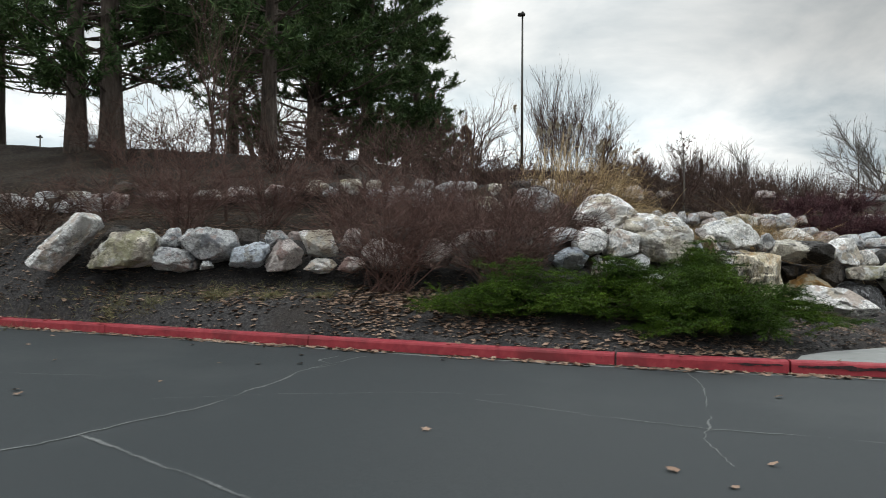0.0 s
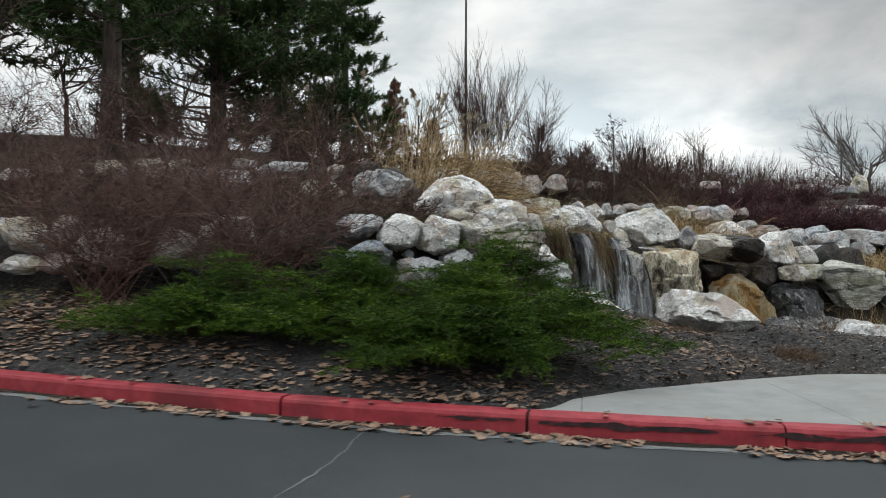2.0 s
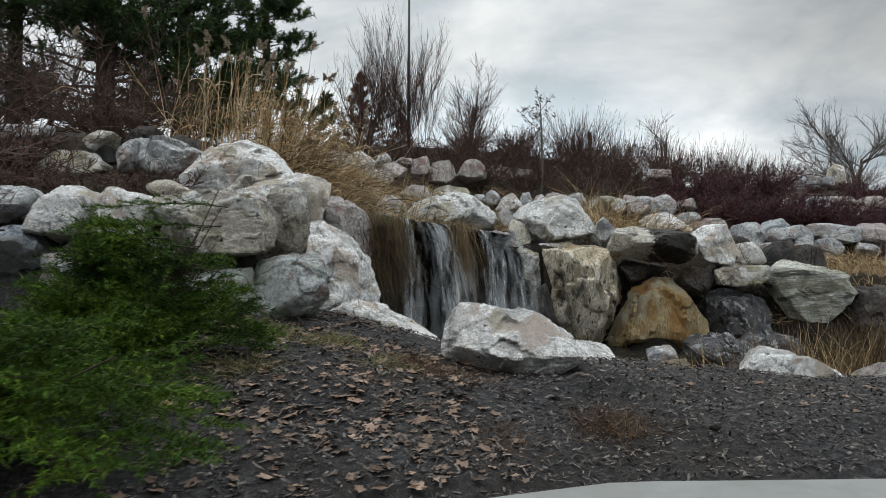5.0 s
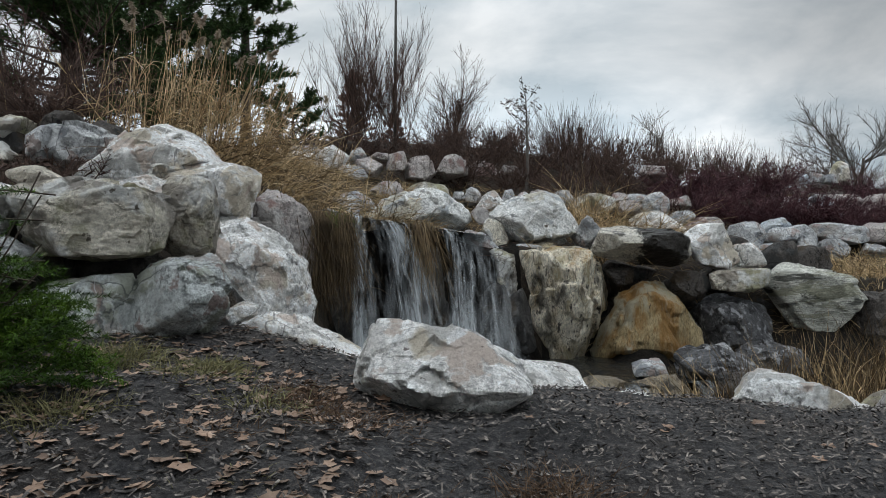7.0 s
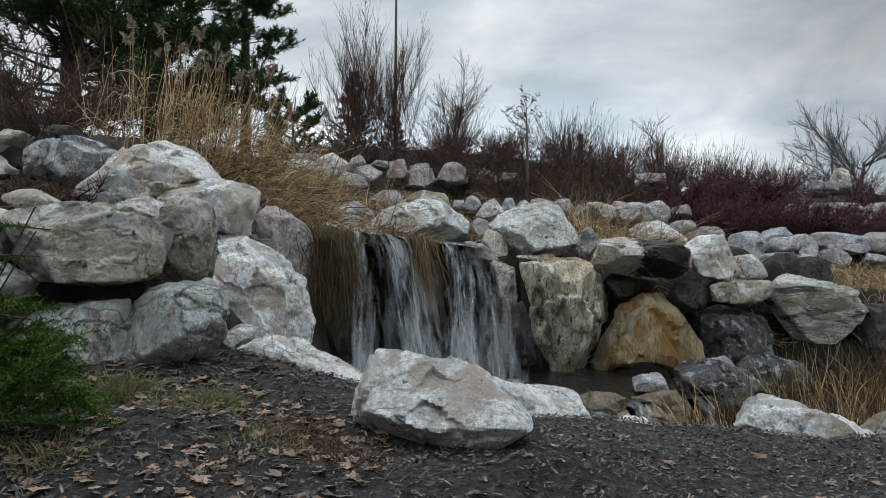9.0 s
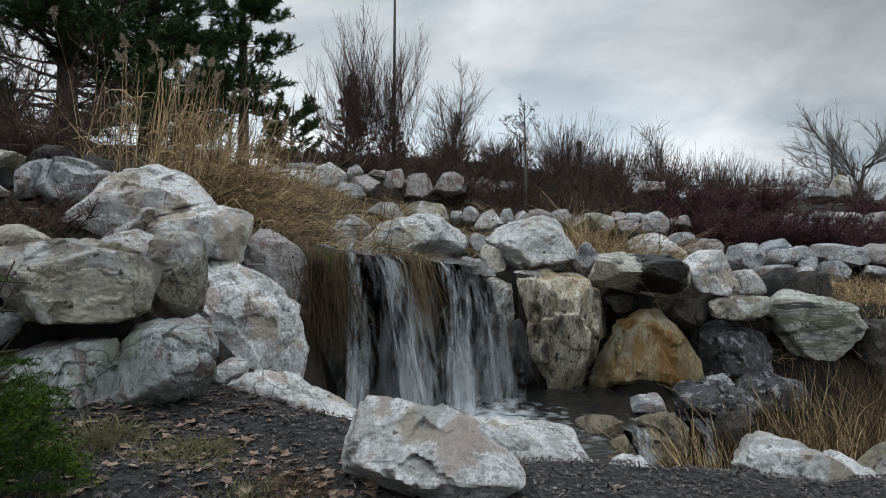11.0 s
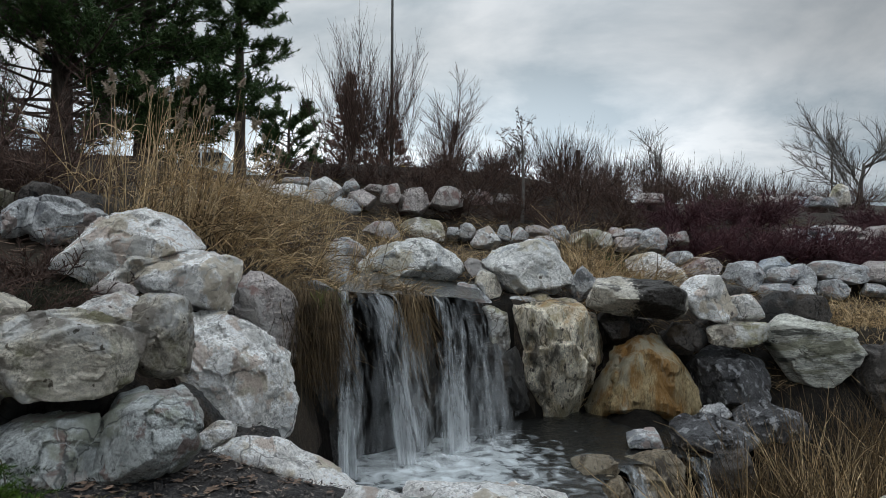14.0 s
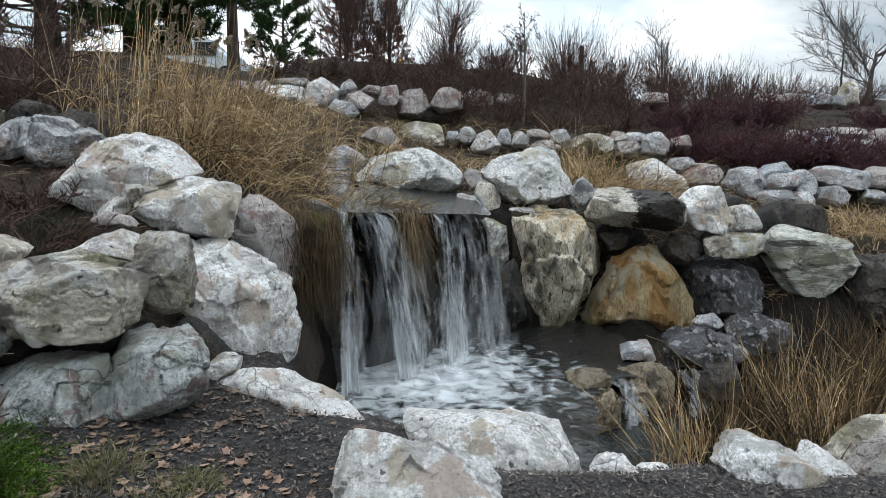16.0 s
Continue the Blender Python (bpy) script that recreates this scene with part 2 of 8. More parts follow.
ROCK = {
    "w": (rock_material("white_limestone", (0.85, 0.825, 0.785), (0.63, 0.60, 0.555), ((0.56, 0.48, 0.37), (0.55, 0.53, 0.50), (0.60, 0.49, 0.42)), (0.14, 0.115, 0.10)), "pale white limestone boulder with grey veins"),
    "c": (rock_material("cream_limestone", (0.80, 0.785, 0.74), (0.58, 0.57, 0.54), ((0.58, 0.53, 0.42), (0.46, 0.48, 0.50)), (0.20, 0.17, 0.13)), "rounded cream white boulder above the waterfall"),
    "g": (rock_material("grey_limestone", (0.56, 0.56, 0.55), (0.30, 0.30, 0.31), ((0.36, 0.33, 0.30), (0.25, 0.26, 0.28), (0.42, 0.33, 0.30)), (0.10, 0.09, 0.09)), "weathered grey limestone boulder in a dry wall"),
    "b": (rock_material("blue_limestone", (0.50, 0.54, 0.58), (0.26, 0.29, 0.33), ((0.36, 0.35, 0.32), (0.58, 0.60, 0.61)), (0.09, 0.09, 0.10)), "blue-grey limestone boulder with pale veins"),
    "r": (rock_material("rust_limestone", (0.48, 0.43, 0.40), (0.26, 0.20, 0.18), ((0.30, 0.19, 0.17), (0.52, 0.49, 0.47)), (0.08, 0.06, 0.06)), "grey-brown boulder with purplish stains"),
    "t": (rock_material("tan_limestone", (0.60, 0.55, 0.46), (0.36, 0.31, 0.24), ((0.30, 0.28, 0.17), (0.70, 0.69, 0.67), (0.22, 0.19, 0.16)), (0.10, 0.08, 0.06), edge_=(0.51, 0.59)), "tan lichen-spotted limestone boulder"),
    "q": (rock_material("grey_green_limestone", (0.54, 0.56, 0.54), (0.34, 0.36, 0.35), ((0.36, 0.37, 0.30), (0.48, 0.44, 0.41), (0.27, 0.19, 0.17)), (0.52, 0.52, 0.51)), "large grey-green boulder with white veins"),
    # dark stones; the shade of wall gaps is put into this colour too
    "d": (rock_material("dark_joint_shade_stone", (0.10, 0.088, 0.078), (0.024, 0.021, 0.019), ((0.07, 0.05, 0.033), (0.06, 0.06, 0.06)), (0.03, 0.03, 0.03)), "dark boulder in a stone wall, joint shade in its colour"),
    "v": (rock_material("wet_black_stone", (0.085, 0.083, 0.085), (0.016, 0.015, 0.015), ((0.020, 0.016, 0.015), (0.12, 0.118, 0.12)), (0.36, 0.36, 0.37), rough=0.45, spec=0.3, fleck=(0.56, 0.60)), "wet black boulder with white flecks beside the pool"),
    # wet stone, darkened further so its colour holds the recess shade
    "x": (rock_material("wet_cave_shade_stone", (0.07, 0.065, 0.06), (0.016, 0.015, 0.014), ((0.05, 0.035, 0.02), (0.02, 0.02, 0.02)), (0.10, 0.10, 0.10), rough=0.35, spec=0.5), "wet black rock behind the falling water, recess shade in its colour"),
    "u": (rock_material("water_stained_stone", (0.60, 0.56, 0.48), (0.34, 0.30, 0.23), ((0.03, 0.022, 0.018), (0.60, 0.56, 0.48)), (0.05, 0.04, 0.03), rough=0.5, edge_=(0.62, 0.66), wet=(8.36, 9.05, (0.016, 0.012, 0.010))), "tan boulder with black water streaks"),
    "o": (rock_material("ochre_stained_stone", (0.72, 0.65, 0.52), (0.46, 0.365, 0.23), ((0.42, 0.25, 0.09), (0.05, 0.042, 0.036), (0.44, 0.36, 0.22)), (0.06, 0.05, 0.045), rough=0.6, edge_=(0.51, 0.61), streak=(1.4, 1, 0.6), fleck=(0.61, 0.64)), "tall cream boulder with orange and black stains"),
    "k": (rock_material("orange_stained_stone", (0.34, 0.26, 0.14), (0.15, 0.10, 0.045), ((0.26, 0.13, 0.035), (0.36, 0.33, 0.25)), (0.05, 0.035, 0.025), rough=0.6, edge_=(0.48, 0.56), streak=(1.5, 1, 0.4)), "ochre boulder stained orange by water"),
    "n": (rock_material("wet_brown_stone", (0.26, 0.205, 0.135), (0.085, 0.062, 0.040), ((0.035, 0.028, 0.022), (0.32, 0.265, 0.19)), (0.04, 0.03, 0.025), rough=0.5, spec=0.4, edge_=(0.52, 0.57), streak=(1.4, 1, 0.6)), "wet brown streaked stone in the pool"),
    "s": (rock_material("layered_stone", (0.58, 0.57, 0.50), (0.24, 0.23, 0.18), ((0.30, 0.29, 0.21), (0.08, 0.08, 0.07)), (0.05, 0.045, 0.04), streak=(0.6, 0.6, 3.0)), "layered grey-green overhanging boulder"),
}
WHERE = {"lower": "boulders of the lower wall", "upper": "boulders of the upper wall", "cascade": "boulders round the waterfall", "bank": "boulders on the mulched bank",
         "pool": "stones in the pool", "middle": "boulders of the middle wall", "hill": "boulders of the hillside wall", "crest": "boulders on the hill crest"}

ASPHALT = material("asphalt", ((0.3, (0.0141, 0.0183, 0.0205)), (0.5, (0.0218, 0.0268, 0.0289)), (0.75, (0.0324, 0.0374, 0.0395))), scale=60, rough=0.72, bump=0.35, bump_scale=160, bump_size=0.004,
                   stain=((0.0344, 0.0394, 0.041), (0.0213, 0.0254, 0.0279)), stain_scale=0.45, spec=0.4)
SEAL = material("crack_filler", ((0.35, (0.11, 0.115, 0.115)), (0.65, (0.20, 0.205, 0.20))), scale=25, rough=0.8, bump=0.3, spot=(0.03, 0.03, 0.03))
RED = material("red_kerb_paint", ((0.3, (0.2070, 0.0234, 0.0306)), (0.5, (0.2970, 0.0324, 0.0432)), (0.7, (0.3600, 0.0540, 0.0612))), scale=9, rough=0.6, bump=0.35, bump_scale=60, bump_size=0.006,
               stain=((0.15, 0.022, 0.026),), stain_scale=1.6, spot=(0.07, 0.04, 0.038), spot_size=(0.66, 0.72))
CONCRETE = material("concrete", ((0.3, (0.1944, 0.2016, 0.1944)), (0.55, (0.2448, 0.2484, 0.2412)), (0.8, (0.2880, 0.2880, 0.2808))), scale=5, detail=10, rough=0.85, bump=0.25, bump_scale=120, bump_size=0.004,
                    stain=((0.208, 0.204, 0.188), (0.248, 0.252, 0.24)), stain_scale=0.9, spot=(0.152, 0.144, 0.132), spot_size=(0.68, 0.75))
MULCH = material("dark_mulch", ((0.3, (0.0151, 0.0140, 0.0151)), (0.5, (0.0409, 0.0388, 0.0398)), (0.68, (0.1076, 0.0990, 0.0948))), scale=28, rough=0.95, bump=1.0, bump_scale=45, bump_size=0.03,
                 stain=((0.036, 0.0295, 0.0259), (0.0173, 0.0166, 0.0173)), stain_scale=0.9, spot=(0.13, 0.108, 0.09))
SOIL = material("leafy_soil", ((0.3, (0.011, 0.008, 0.006)), (0.5, (0.028, 0.020, 0.015)), (0.7, (0.070, 0.052, 0.036))), scale=14, rough=0.95, bump=1.0, bump_scale=30, bump_size=0.04,
                stain=((0.032, 0.026, 0.017), (0.052, 0.038, 0.027)), stain_scale=0.8, spot=(0.13, 0.10, 0.07))
# wet mud; near black because shade of the recesses is in the colour
BED = material("wet_shaded_stream_bed", ((0.3, (0.0048, 0.0042, 0.0042)), (0.55, (0.012, 0.0102, 0.0084)), (0.75, (0.024, 0.0198, 0.015))), scale=8, rough=0.9, spec=0.08, bump=0.9, bump_scale=14, bump_size=0.06)
BARK = material("pine_bark", ((0.3, (0.0390, 0.0312, 0.0260)), (0.5, (0.0975, 0.0754, 0.0624)), (0.7, (0.1690, 0.1365, 0.1170))), scale=9, rough=0.95, bump=1.0, bump_scale=12, bump_size=0.05, stretch=(1, 1, 0.25))
NEEDLE = material("pine_needles", ((0.3, (0.0325, 0.06, 0.025)), (0.5, (0.06, 0.103, 0.0375)), (0.7, (0.106, 0.156, 0.0562))), scale=1.6, rough=0.7, bump=0, spec=0.12, island=0.4)
SPRUCE = material("reddish_spruce_needles", ((0.3, (0.10, 0.058, 0.044)), (0.55, (0.19, 0.10, 0.076)), (0.7, (0.24, 0.15, 0.11))), scale=1.6, rough=0.7, bump=0)
JUNIPER = material("juniper_needles", ((0.3, (0.0100, 0.0225, 0.0042)), (0.5, (0.0370, 0.0740, 0.0076)), (0.7, (0.0860, 0.1440, 0.0140))), scale=2.4, rough=0.6, bump=0, spec=0.12, island=0.75)
JUNIPER_WOOD = material("juniper_wood", ((0.3, (0.025, 0.0175, 0.0125)), (0.7, (0.08, 0.06, 0.045))), scale=20, bump=0.5)
TWIG_RED = material("red_brown_twigs", ((0.3, (0.0706, 0.0370, 0.0310)), (0.55, (0.1220, 0.0674, 0.0559)), (0.75, (0.1733, 0.1112, 0.0876))), scale=3, rough=0.7, bump=0, island=0.4)
TWIG_PURPLE = material("purple_twigs", ((0.3, (0.042, 0.016, 0.020)), (0.55, (0.080, 0.030, 0.036)), (0.75, (0.11, 0.05, 0.05))), scale=3, rough=0.7, bump=0, island=0.4)
TWIG_BROWN = material("brown_twigs", ((0.3, (0.042, 0.024, 0.019)), (0.55, (0.088, 0.053, 0.041)), (0.75, (0.14, 0.096, 0.076))), scale=3, rough=0.8, bump=0, island=0.45)
TWIG_GREY = material("grey_bark", ((0.3, (0.075, 0.065, 0.058)), (0.6, (0.16, 0.145, 0.13)), (0.8, (0.23, 0.215, 0.20))), scale=5, rough=0.85, bump=0.5, bump_scale=30)
STRAW = material("dry_straw", ((0.3, (0.1850, 0.1188, 0.0580)), (0.5, (0.3900, 0.2728, 0.1450)), (0.7, (0.6000, 0.4664, 0.2900))), scale=4, rough=0.7, bump=0, island=0.75)
STRAW_DARK = material("brown_sedge", ((0.3, (0.0541, 0.0316, 0.0150)), (0.5, (0.1208, 0.0794, 0.0391)), (0.7, (0.2160, 0.1584, 0.0880))), scale=5, rough=0.75, bump=0, island=0.5)
RUSSET = material("russet_reed", ((0.3, (0.040, 0.024, 0.011)), (0.5, (0.095, 0.060, 0.028)), (0.7, (0.190, 0.135, 0.070))), scale=5, rough=0.75, bump=0, island=0.7)
PLUME = material("reed_plume", ((0.3, (0.24, 0.19, 0.13)), (0.7, (0.44, 0.37, 0.28))), scale=20, rough=0.9, bump=0, island=0.3)
MOSS = material("hanging_moss", ((0.3, (0.03, 0.019, 0.010)), (0.5, (0.085, 0.056, 0.029)), (0.7, (0.15, 0.105, 0.055))), scale=5, rough=0.85, bump=0.8, bump_scale=40, island=0.4)
MOSSGREEN = material("green_moss", ((0.3, (0.035, 0.04, 0.010)), (0.6, (0.085, 0.09, 0.02))), scale=12, rough=0.8, bump=0, island=0.4)
GREEN = material("green_grass", ((0.3, (0.03, 0.075, 0.015)), (0.6, (0.06, 0.125, 0.025))), scale=12, rough=0.6, bump=0)
DULLGRASS = material("winter_grass", ((0.3, (0.0901, 0.0901, 0.0372)), (0.6, (0.2125, 0.1913, 0.0952)), (0.75, (0.1598, 0.1700, 0.0638))), scale=12, rough=0.8, bump=0, island=0.4)
LEAF = material("fallen_leaf", ((0.3, (0.15, 0.088, 0.058)), (0.5, (0.25, 0.162, 0.113)), (0.7, (0.35, 0.25, 0.19))), scale=7, rough=0.75, bump=0.3, bump_scale=60, island=0.3)
OLDLEAF = material("old_leaf", ((0.3, (0.0770, 0.0512, 0.0384)), (0.5, (0.1610, 0.1088, 0.0794)), (0.7, (0.2660, 0.1856, 0.1364))), scale=7, rough=0.85, bump=0.3, bump_scale=60, island=0.4)
CHIP = material("bark_chip", ((0.3, (0.0213, 0.0191, 0.0181)), (0.48, (0.0638, 0.0562, 0.0531)), (0.62, (0.1812, 0.1537, 0.1325)), (0.75, (0.2875, 0.2550, 0.2225))), scale=24, rough=0.9, bump=0, island=0.5)
SCUFF = material("rubber_scuff", ((0.4, (0.018, 0.014, 0.015)), (0.58, (0.05, 0.022, 0.025)), (0.7, (0.20, 0.03, 0.038))), scale=18, rough=0.8, bump=0.2)
POLE = material("painted_pole", ((0.3, (0.035, 0.033, 0.03)), (0.7, (0.06, 0.057, 0.05))), scale=6, rough=0.5, bump=0.1)

# ---- building helpers ----
rng = np.random.default_rng(7)


def mesh_of(name, verts, faces, mat, smooth=False):
    me = bpy.data.meshes.new(name)
    verts = np.asarray(verts, dtype=np.float32).reshape(-1, 3)
    faces = np.asarray(faces, dtype=np.int32)
    n, k = faces.shape
    me.vertices.add(len(verts))
    me.vertices.foreach_set("co", verts.ravel())
    me.loops.add(n * k)
    me.loops.foreach_set("vertex_index", faces.ravel())
    me.polygons.add(n)
    me.polygons.foreach_set("loop_start", np.arange(0, n * k, k, dtype=np.int32))
    me.polygons.foreach_set("loop_total", np.full(n, k, dtype=np.int32))
    me.polygons.foreach_set("use_smooth", np.full(n, smooth))
    me.update(calc_edges=True)
    me.materials.append(mat)
    return me


JOINED = {"twig_mass", "blade_mass", "needle_mass", "leaf_mass", "stalk_mass", "foliage", "limb_mass", "stem_mass"}


def put(name, me, parent=None, label="", m=None):
    ob = new(name, me)
    if parent is not None:
        ob.parent = parent
    if m is not None:
        ob.matrix_basis = m
    return tagged(ob, label, kind="stuff" if name in JOINED else "")


def part(name, bm, mat, parent, label="", smooth=False):
    me = bpy.data.meshes.new(name)
    if smooth:
        for fc in bm.faces:
            fc.smooth = True
    bm.to_mesh(me)
    bm.free()
    me.materials.append(mat)
    return put(name, me, parent, label)


def empty(name, x, y, z, label, category, group="", rz=0):
    ob = new(name)
    ob.matrix_basis = pose(x, y, z, 0, 0, rz)
    return tagged(ob, label, category, group)


def box(bm, x0, y0, z0, x1, y1, z1, bevel=0.0):
    r = bmesh.ops.create_cube(bm, size=1, matrix=Matrix.Translation(((x0 + x1) / 2, (y0 + y1) / 2, (z0 + z1) / 2)) @ Matrix.Diagonal((x1 - x0, y1 - y0, z1 - z0, 1)))
    if bevel:
        bmesh.ops.bevel(bm, geom=list({e for v in r["verts"] for e in v.link_edges}), offset=bevel, segments=2, affect="EDGES")
    return bm


def tubes(paths, radii, sides=3):
    """Verts and quads of many tapered tubes. paths: N x K x 3, radii: N x K."""
    paths = np.asarray(paths, dtype=np.float64)
    N, K, _ = paths.shape
    d = paths[:, -1] - paths[:, 0]
    d /= np.linalg.norm(d, axis=1, keepdims=True) + 1e-9
    ref = np.where(np.abs(d[:, 2:3]) < 0.9, np.array([[0, 0, 1.0]]), np.array([[1.0, 0, 0]]))
    u = np.cross(d, ref)
    u /= np.linalg.norm(u, axis=1, keepdims=True)
    v = np.cross(d, u)
    a = np.arange(sides) * 2 * np.pi / sides
    ring = np.cos(a)[None, :, None] * u[:, None, :] + np.sin(a)[None, :, None] * v[:, None, :]
    V = paths[:, :, None, :] + ring[:, None, :, :] * np.asarray(radii)[:, :, None, None]
    base = (np.arange(N) * K * sides)[:, None, None]
    k = (np.arange(K - 1) * sides)[None, :, None]
    s = np.arange(sides)[None, None, :]
    s2 = (np.arange(sides) + 1)[None, None, :] % sides
    F = np.stack([base + k + s, base + k + s2, base + k + sides + s2, base + k + sides + s], axis=-1).reshape(-1, 4)
    return V.reshape(-1, 3), F


def ribbons(paths, widths, facing=None):
    """Verts and quads of many flat blades. paths: N x K x 3, widths: N x K."""
    paths = np.asarray(paths, dtype=np.float64)
    N, K, _ = paths.shape
    side = rng.normal(size=(N, 3)) * np.array([1, 1, 0.25]) if facing is None else facing
    d = paths[:, -1] - paths[:, 0]
    side = np.cross(side, d)
    side /= np.linalg.norm(side, axis=1, keepdims=True) + 1e-9
    off = side[:, None, :] * np.asarray(widths)[:, :, None] / 2
    V = np.stack([paths - off, paths + off], axis=2).reshape(-1, 3)
    base = (np.arange(N) * K * 2)[:, None]
    k = (np.arange(K - 1) * 2)[None, :]
    F = np.stack([base + k, base + k + 1, base + k + 3, base + k + 2], axis=-1).reshape(-1, 4)
    return V, F


def joined(*sets):
    vs, fs, n = [], [], 0
    for v, f in sets:
        vs.append(v)
        fs.append(f + n)
        n += len(v)
    return np.concatenate(vs), np.concatenate(fs)


def unit(v):
    return v / (np.linalg.norm(v, axis=-1, keepdims=True) + 1e-9)


def grown(start, way, length, K=5, bend=0.25, lift=0.0, wobble=0.0):
    """N curved shoots: start N x 3, way N x 3 unit, length N. bend: random sideways curve, lift: curve upward (or down)."""
    N = len(start)
    side = unit(rng.normal(size=(N, 3))) * bend * rng.uniform(0.2, 1, (N, 1))
    s = np.linspace(0, 1, K)[None, :, None]
    L = np.asarray(length)[:, None, None]
    P = start[:, None, :] + way[:, None, :] * s * L + (side[:, None, :] + np.array([0, 0, lift])[None, None, :]) * s ** 2 * L
    if wobble:
        P[:, 1:] += rng.normal(size=(N, K - 1, 3)) * wobble * L * s[:, 1:]
    return P


def along(paths, pick, s):
    """Points and directions at fraction s on picked paths."""
    K = paths.shape[1]
    q = np.clip(s * (K - 1), 0, K - 1.001)
    i = q.astype(int)
    w = (q - i)[:, None]
    a, b = paths[pick, i], paths[pick, i + 1]
    return a * (1 - w) + b * w, unit(b - a)


# ---- ground ----
def kerb_y(x):
    """The road-side foot of the kerb."""
    x = np.asarray(x, dtype=float)
    xs, ys = [-80, -6.5, 0, 1.72, 3.22, 5.4, 8, 12, 80], [38.8, 10.2, 7.70, 7.09, 6.70, 6.30, 6.2, 6.6, 20]
    return sum(np.interp(x + o, xs, ys) for o in (-0.9, -0.6, -0.3, 0, 0.3, 0.6, 0.9)) / 7


def road_z(x):
    return 0.027 - 0.007 * np.clip(np.asarray(x, dtype=float), -25, 14)


SLAB_EDGE = ((3.3, 6.86), (3.55, 7.25), (4.04, 7.62), (4.9, 8.04), (5.8, 8.40), (6.9, 8.48), (8.5, 8.5), (10.5, 8.6), (14.0, 9.2))
KERB_W, KERB_H = 0.16, 0.12
# breaklines behind the kerb, column by column along x: (y, z) from the strip's edge to the hill
COLUMNS = {
    -15.0: ((13.7, .30), (14.2, .8), (14.9, 1.4), (15.8, 1.9), (16.4, 2.6), (19.5, 4.15), (28, 4.7), (46, 4.9), (90, 5.2)),
    -5.5: ((10.05, .42), (10.2, .62), (10.75, 1.35), (13.5, 1.95), (14.0, 2.5), (18, 3.62), (26, 4.45), (45, 4.9), (90, 5.2)),
    -2.0: ((9.2, .45), (10.1, .66), (10.7, 1.25), (13.3, 1.85), (13.9, 2.4), (18, 3.25), (26, 4.35), (45, 4.9), (90, 5.2)),
    2.0: ((8.6, .45), (10.6, .66), (11.35, 1.35), (13.4, 1.75), (14.3, 2.15), (18, 2.75), (22.3, 3.2), (25.5, 4.2), (90, 5.2)),
    3.3: ((9.0, .38), (10.8, .56), (11.6, .66), (12.3, 1.40), (14.2, 2.0), (18, 2.35), (22.2, 2.9), (25.5, 4.15), (90, 5.2)),
    3.75: ((9.2, .39), (10.8, .55), (12.2, .55), (12.8, .75), (13.4, 1.5), (18, 2.2), (22.2, 2.85), (25.5, 4.12), (90, 5.2)),
    4.25: ((9.4, .40), (10.9, .54), (12.5, .52), (13.5, .8), (14.1, 1.33), (18.5, 1.7), (22.2, 2.75), (25.5, 4.1), (90, 5.2)),
    4.7: ((9.6, .37), (10.9, .46), (11.9, .30), (12.3, -.8), (14.2, -.85), (14.6, 1.2), (22.2, 2.7), (25.5, 4.1), (90, 5.2)),
    5.4: ((9.6, .26), (10.8, .30), (11.8, .15), (12.25, -.8), (15.0, -.85), (15.4, 1.15), (21.4, 2.3), (25.5, 4.05), (90, 5.2)),
    6.2: ((9.6, .27), (10.75, .24), (11.25, .0), (11.65, -.85), (15.7, -.85), (16.1, 1.1), (20.6, 1.9), (25.5, 4.0), (90, 5.2)),
    7.5: ((9.8, .17), (10.8, .13), (11.4, .0), (11.85, -.85), (16.6, -.8), (17.4, 1.2), (20.9, 1.95), (25.5, 3.9), (90, 5.2)),
    9.0: ((10.0, .12), (11.2, .06), (12.5, -.7), (16.7, -.7), (17.5, 1.0), (20.2, 1.38), (21.0, 1.95), (25.5, 3.6), (90, 5.2)),
    12.0: ((11.5, .05), (13.2, -.6), (16.8, -.5), (17.5, .75), (19.7, 1.02), (20.4, 1.5), (22.6, 1.82), (23.3, 2.45), (30, 3.5), (90, 5.2)),
    20.0: ((11.0, .05), (13.5, .05), (16.0, .3), (17.5, .5), (19.7, 1.0), (20.6, 1.5), (22.8, 1.8), (23.5, 2.4), (32, 3.6), (90, 5.2)),
}
COLUMNS = {k: c if len(c) == 10 else (*c[:8], ((2 * c[7][0] + c[8][0]) / 3, (2 * c[7][1] + c[8][1]) / 3), c[8]) for k, c in COLUMNS.items()}
COL_X = np.array(list(COLUMNS))
COL_Y = np.array([[p[0] for p in c] for c in COLUMNS.values()])
COL_Z = np.array([[p[1] for p in c] for c in COLUMNS.values()])


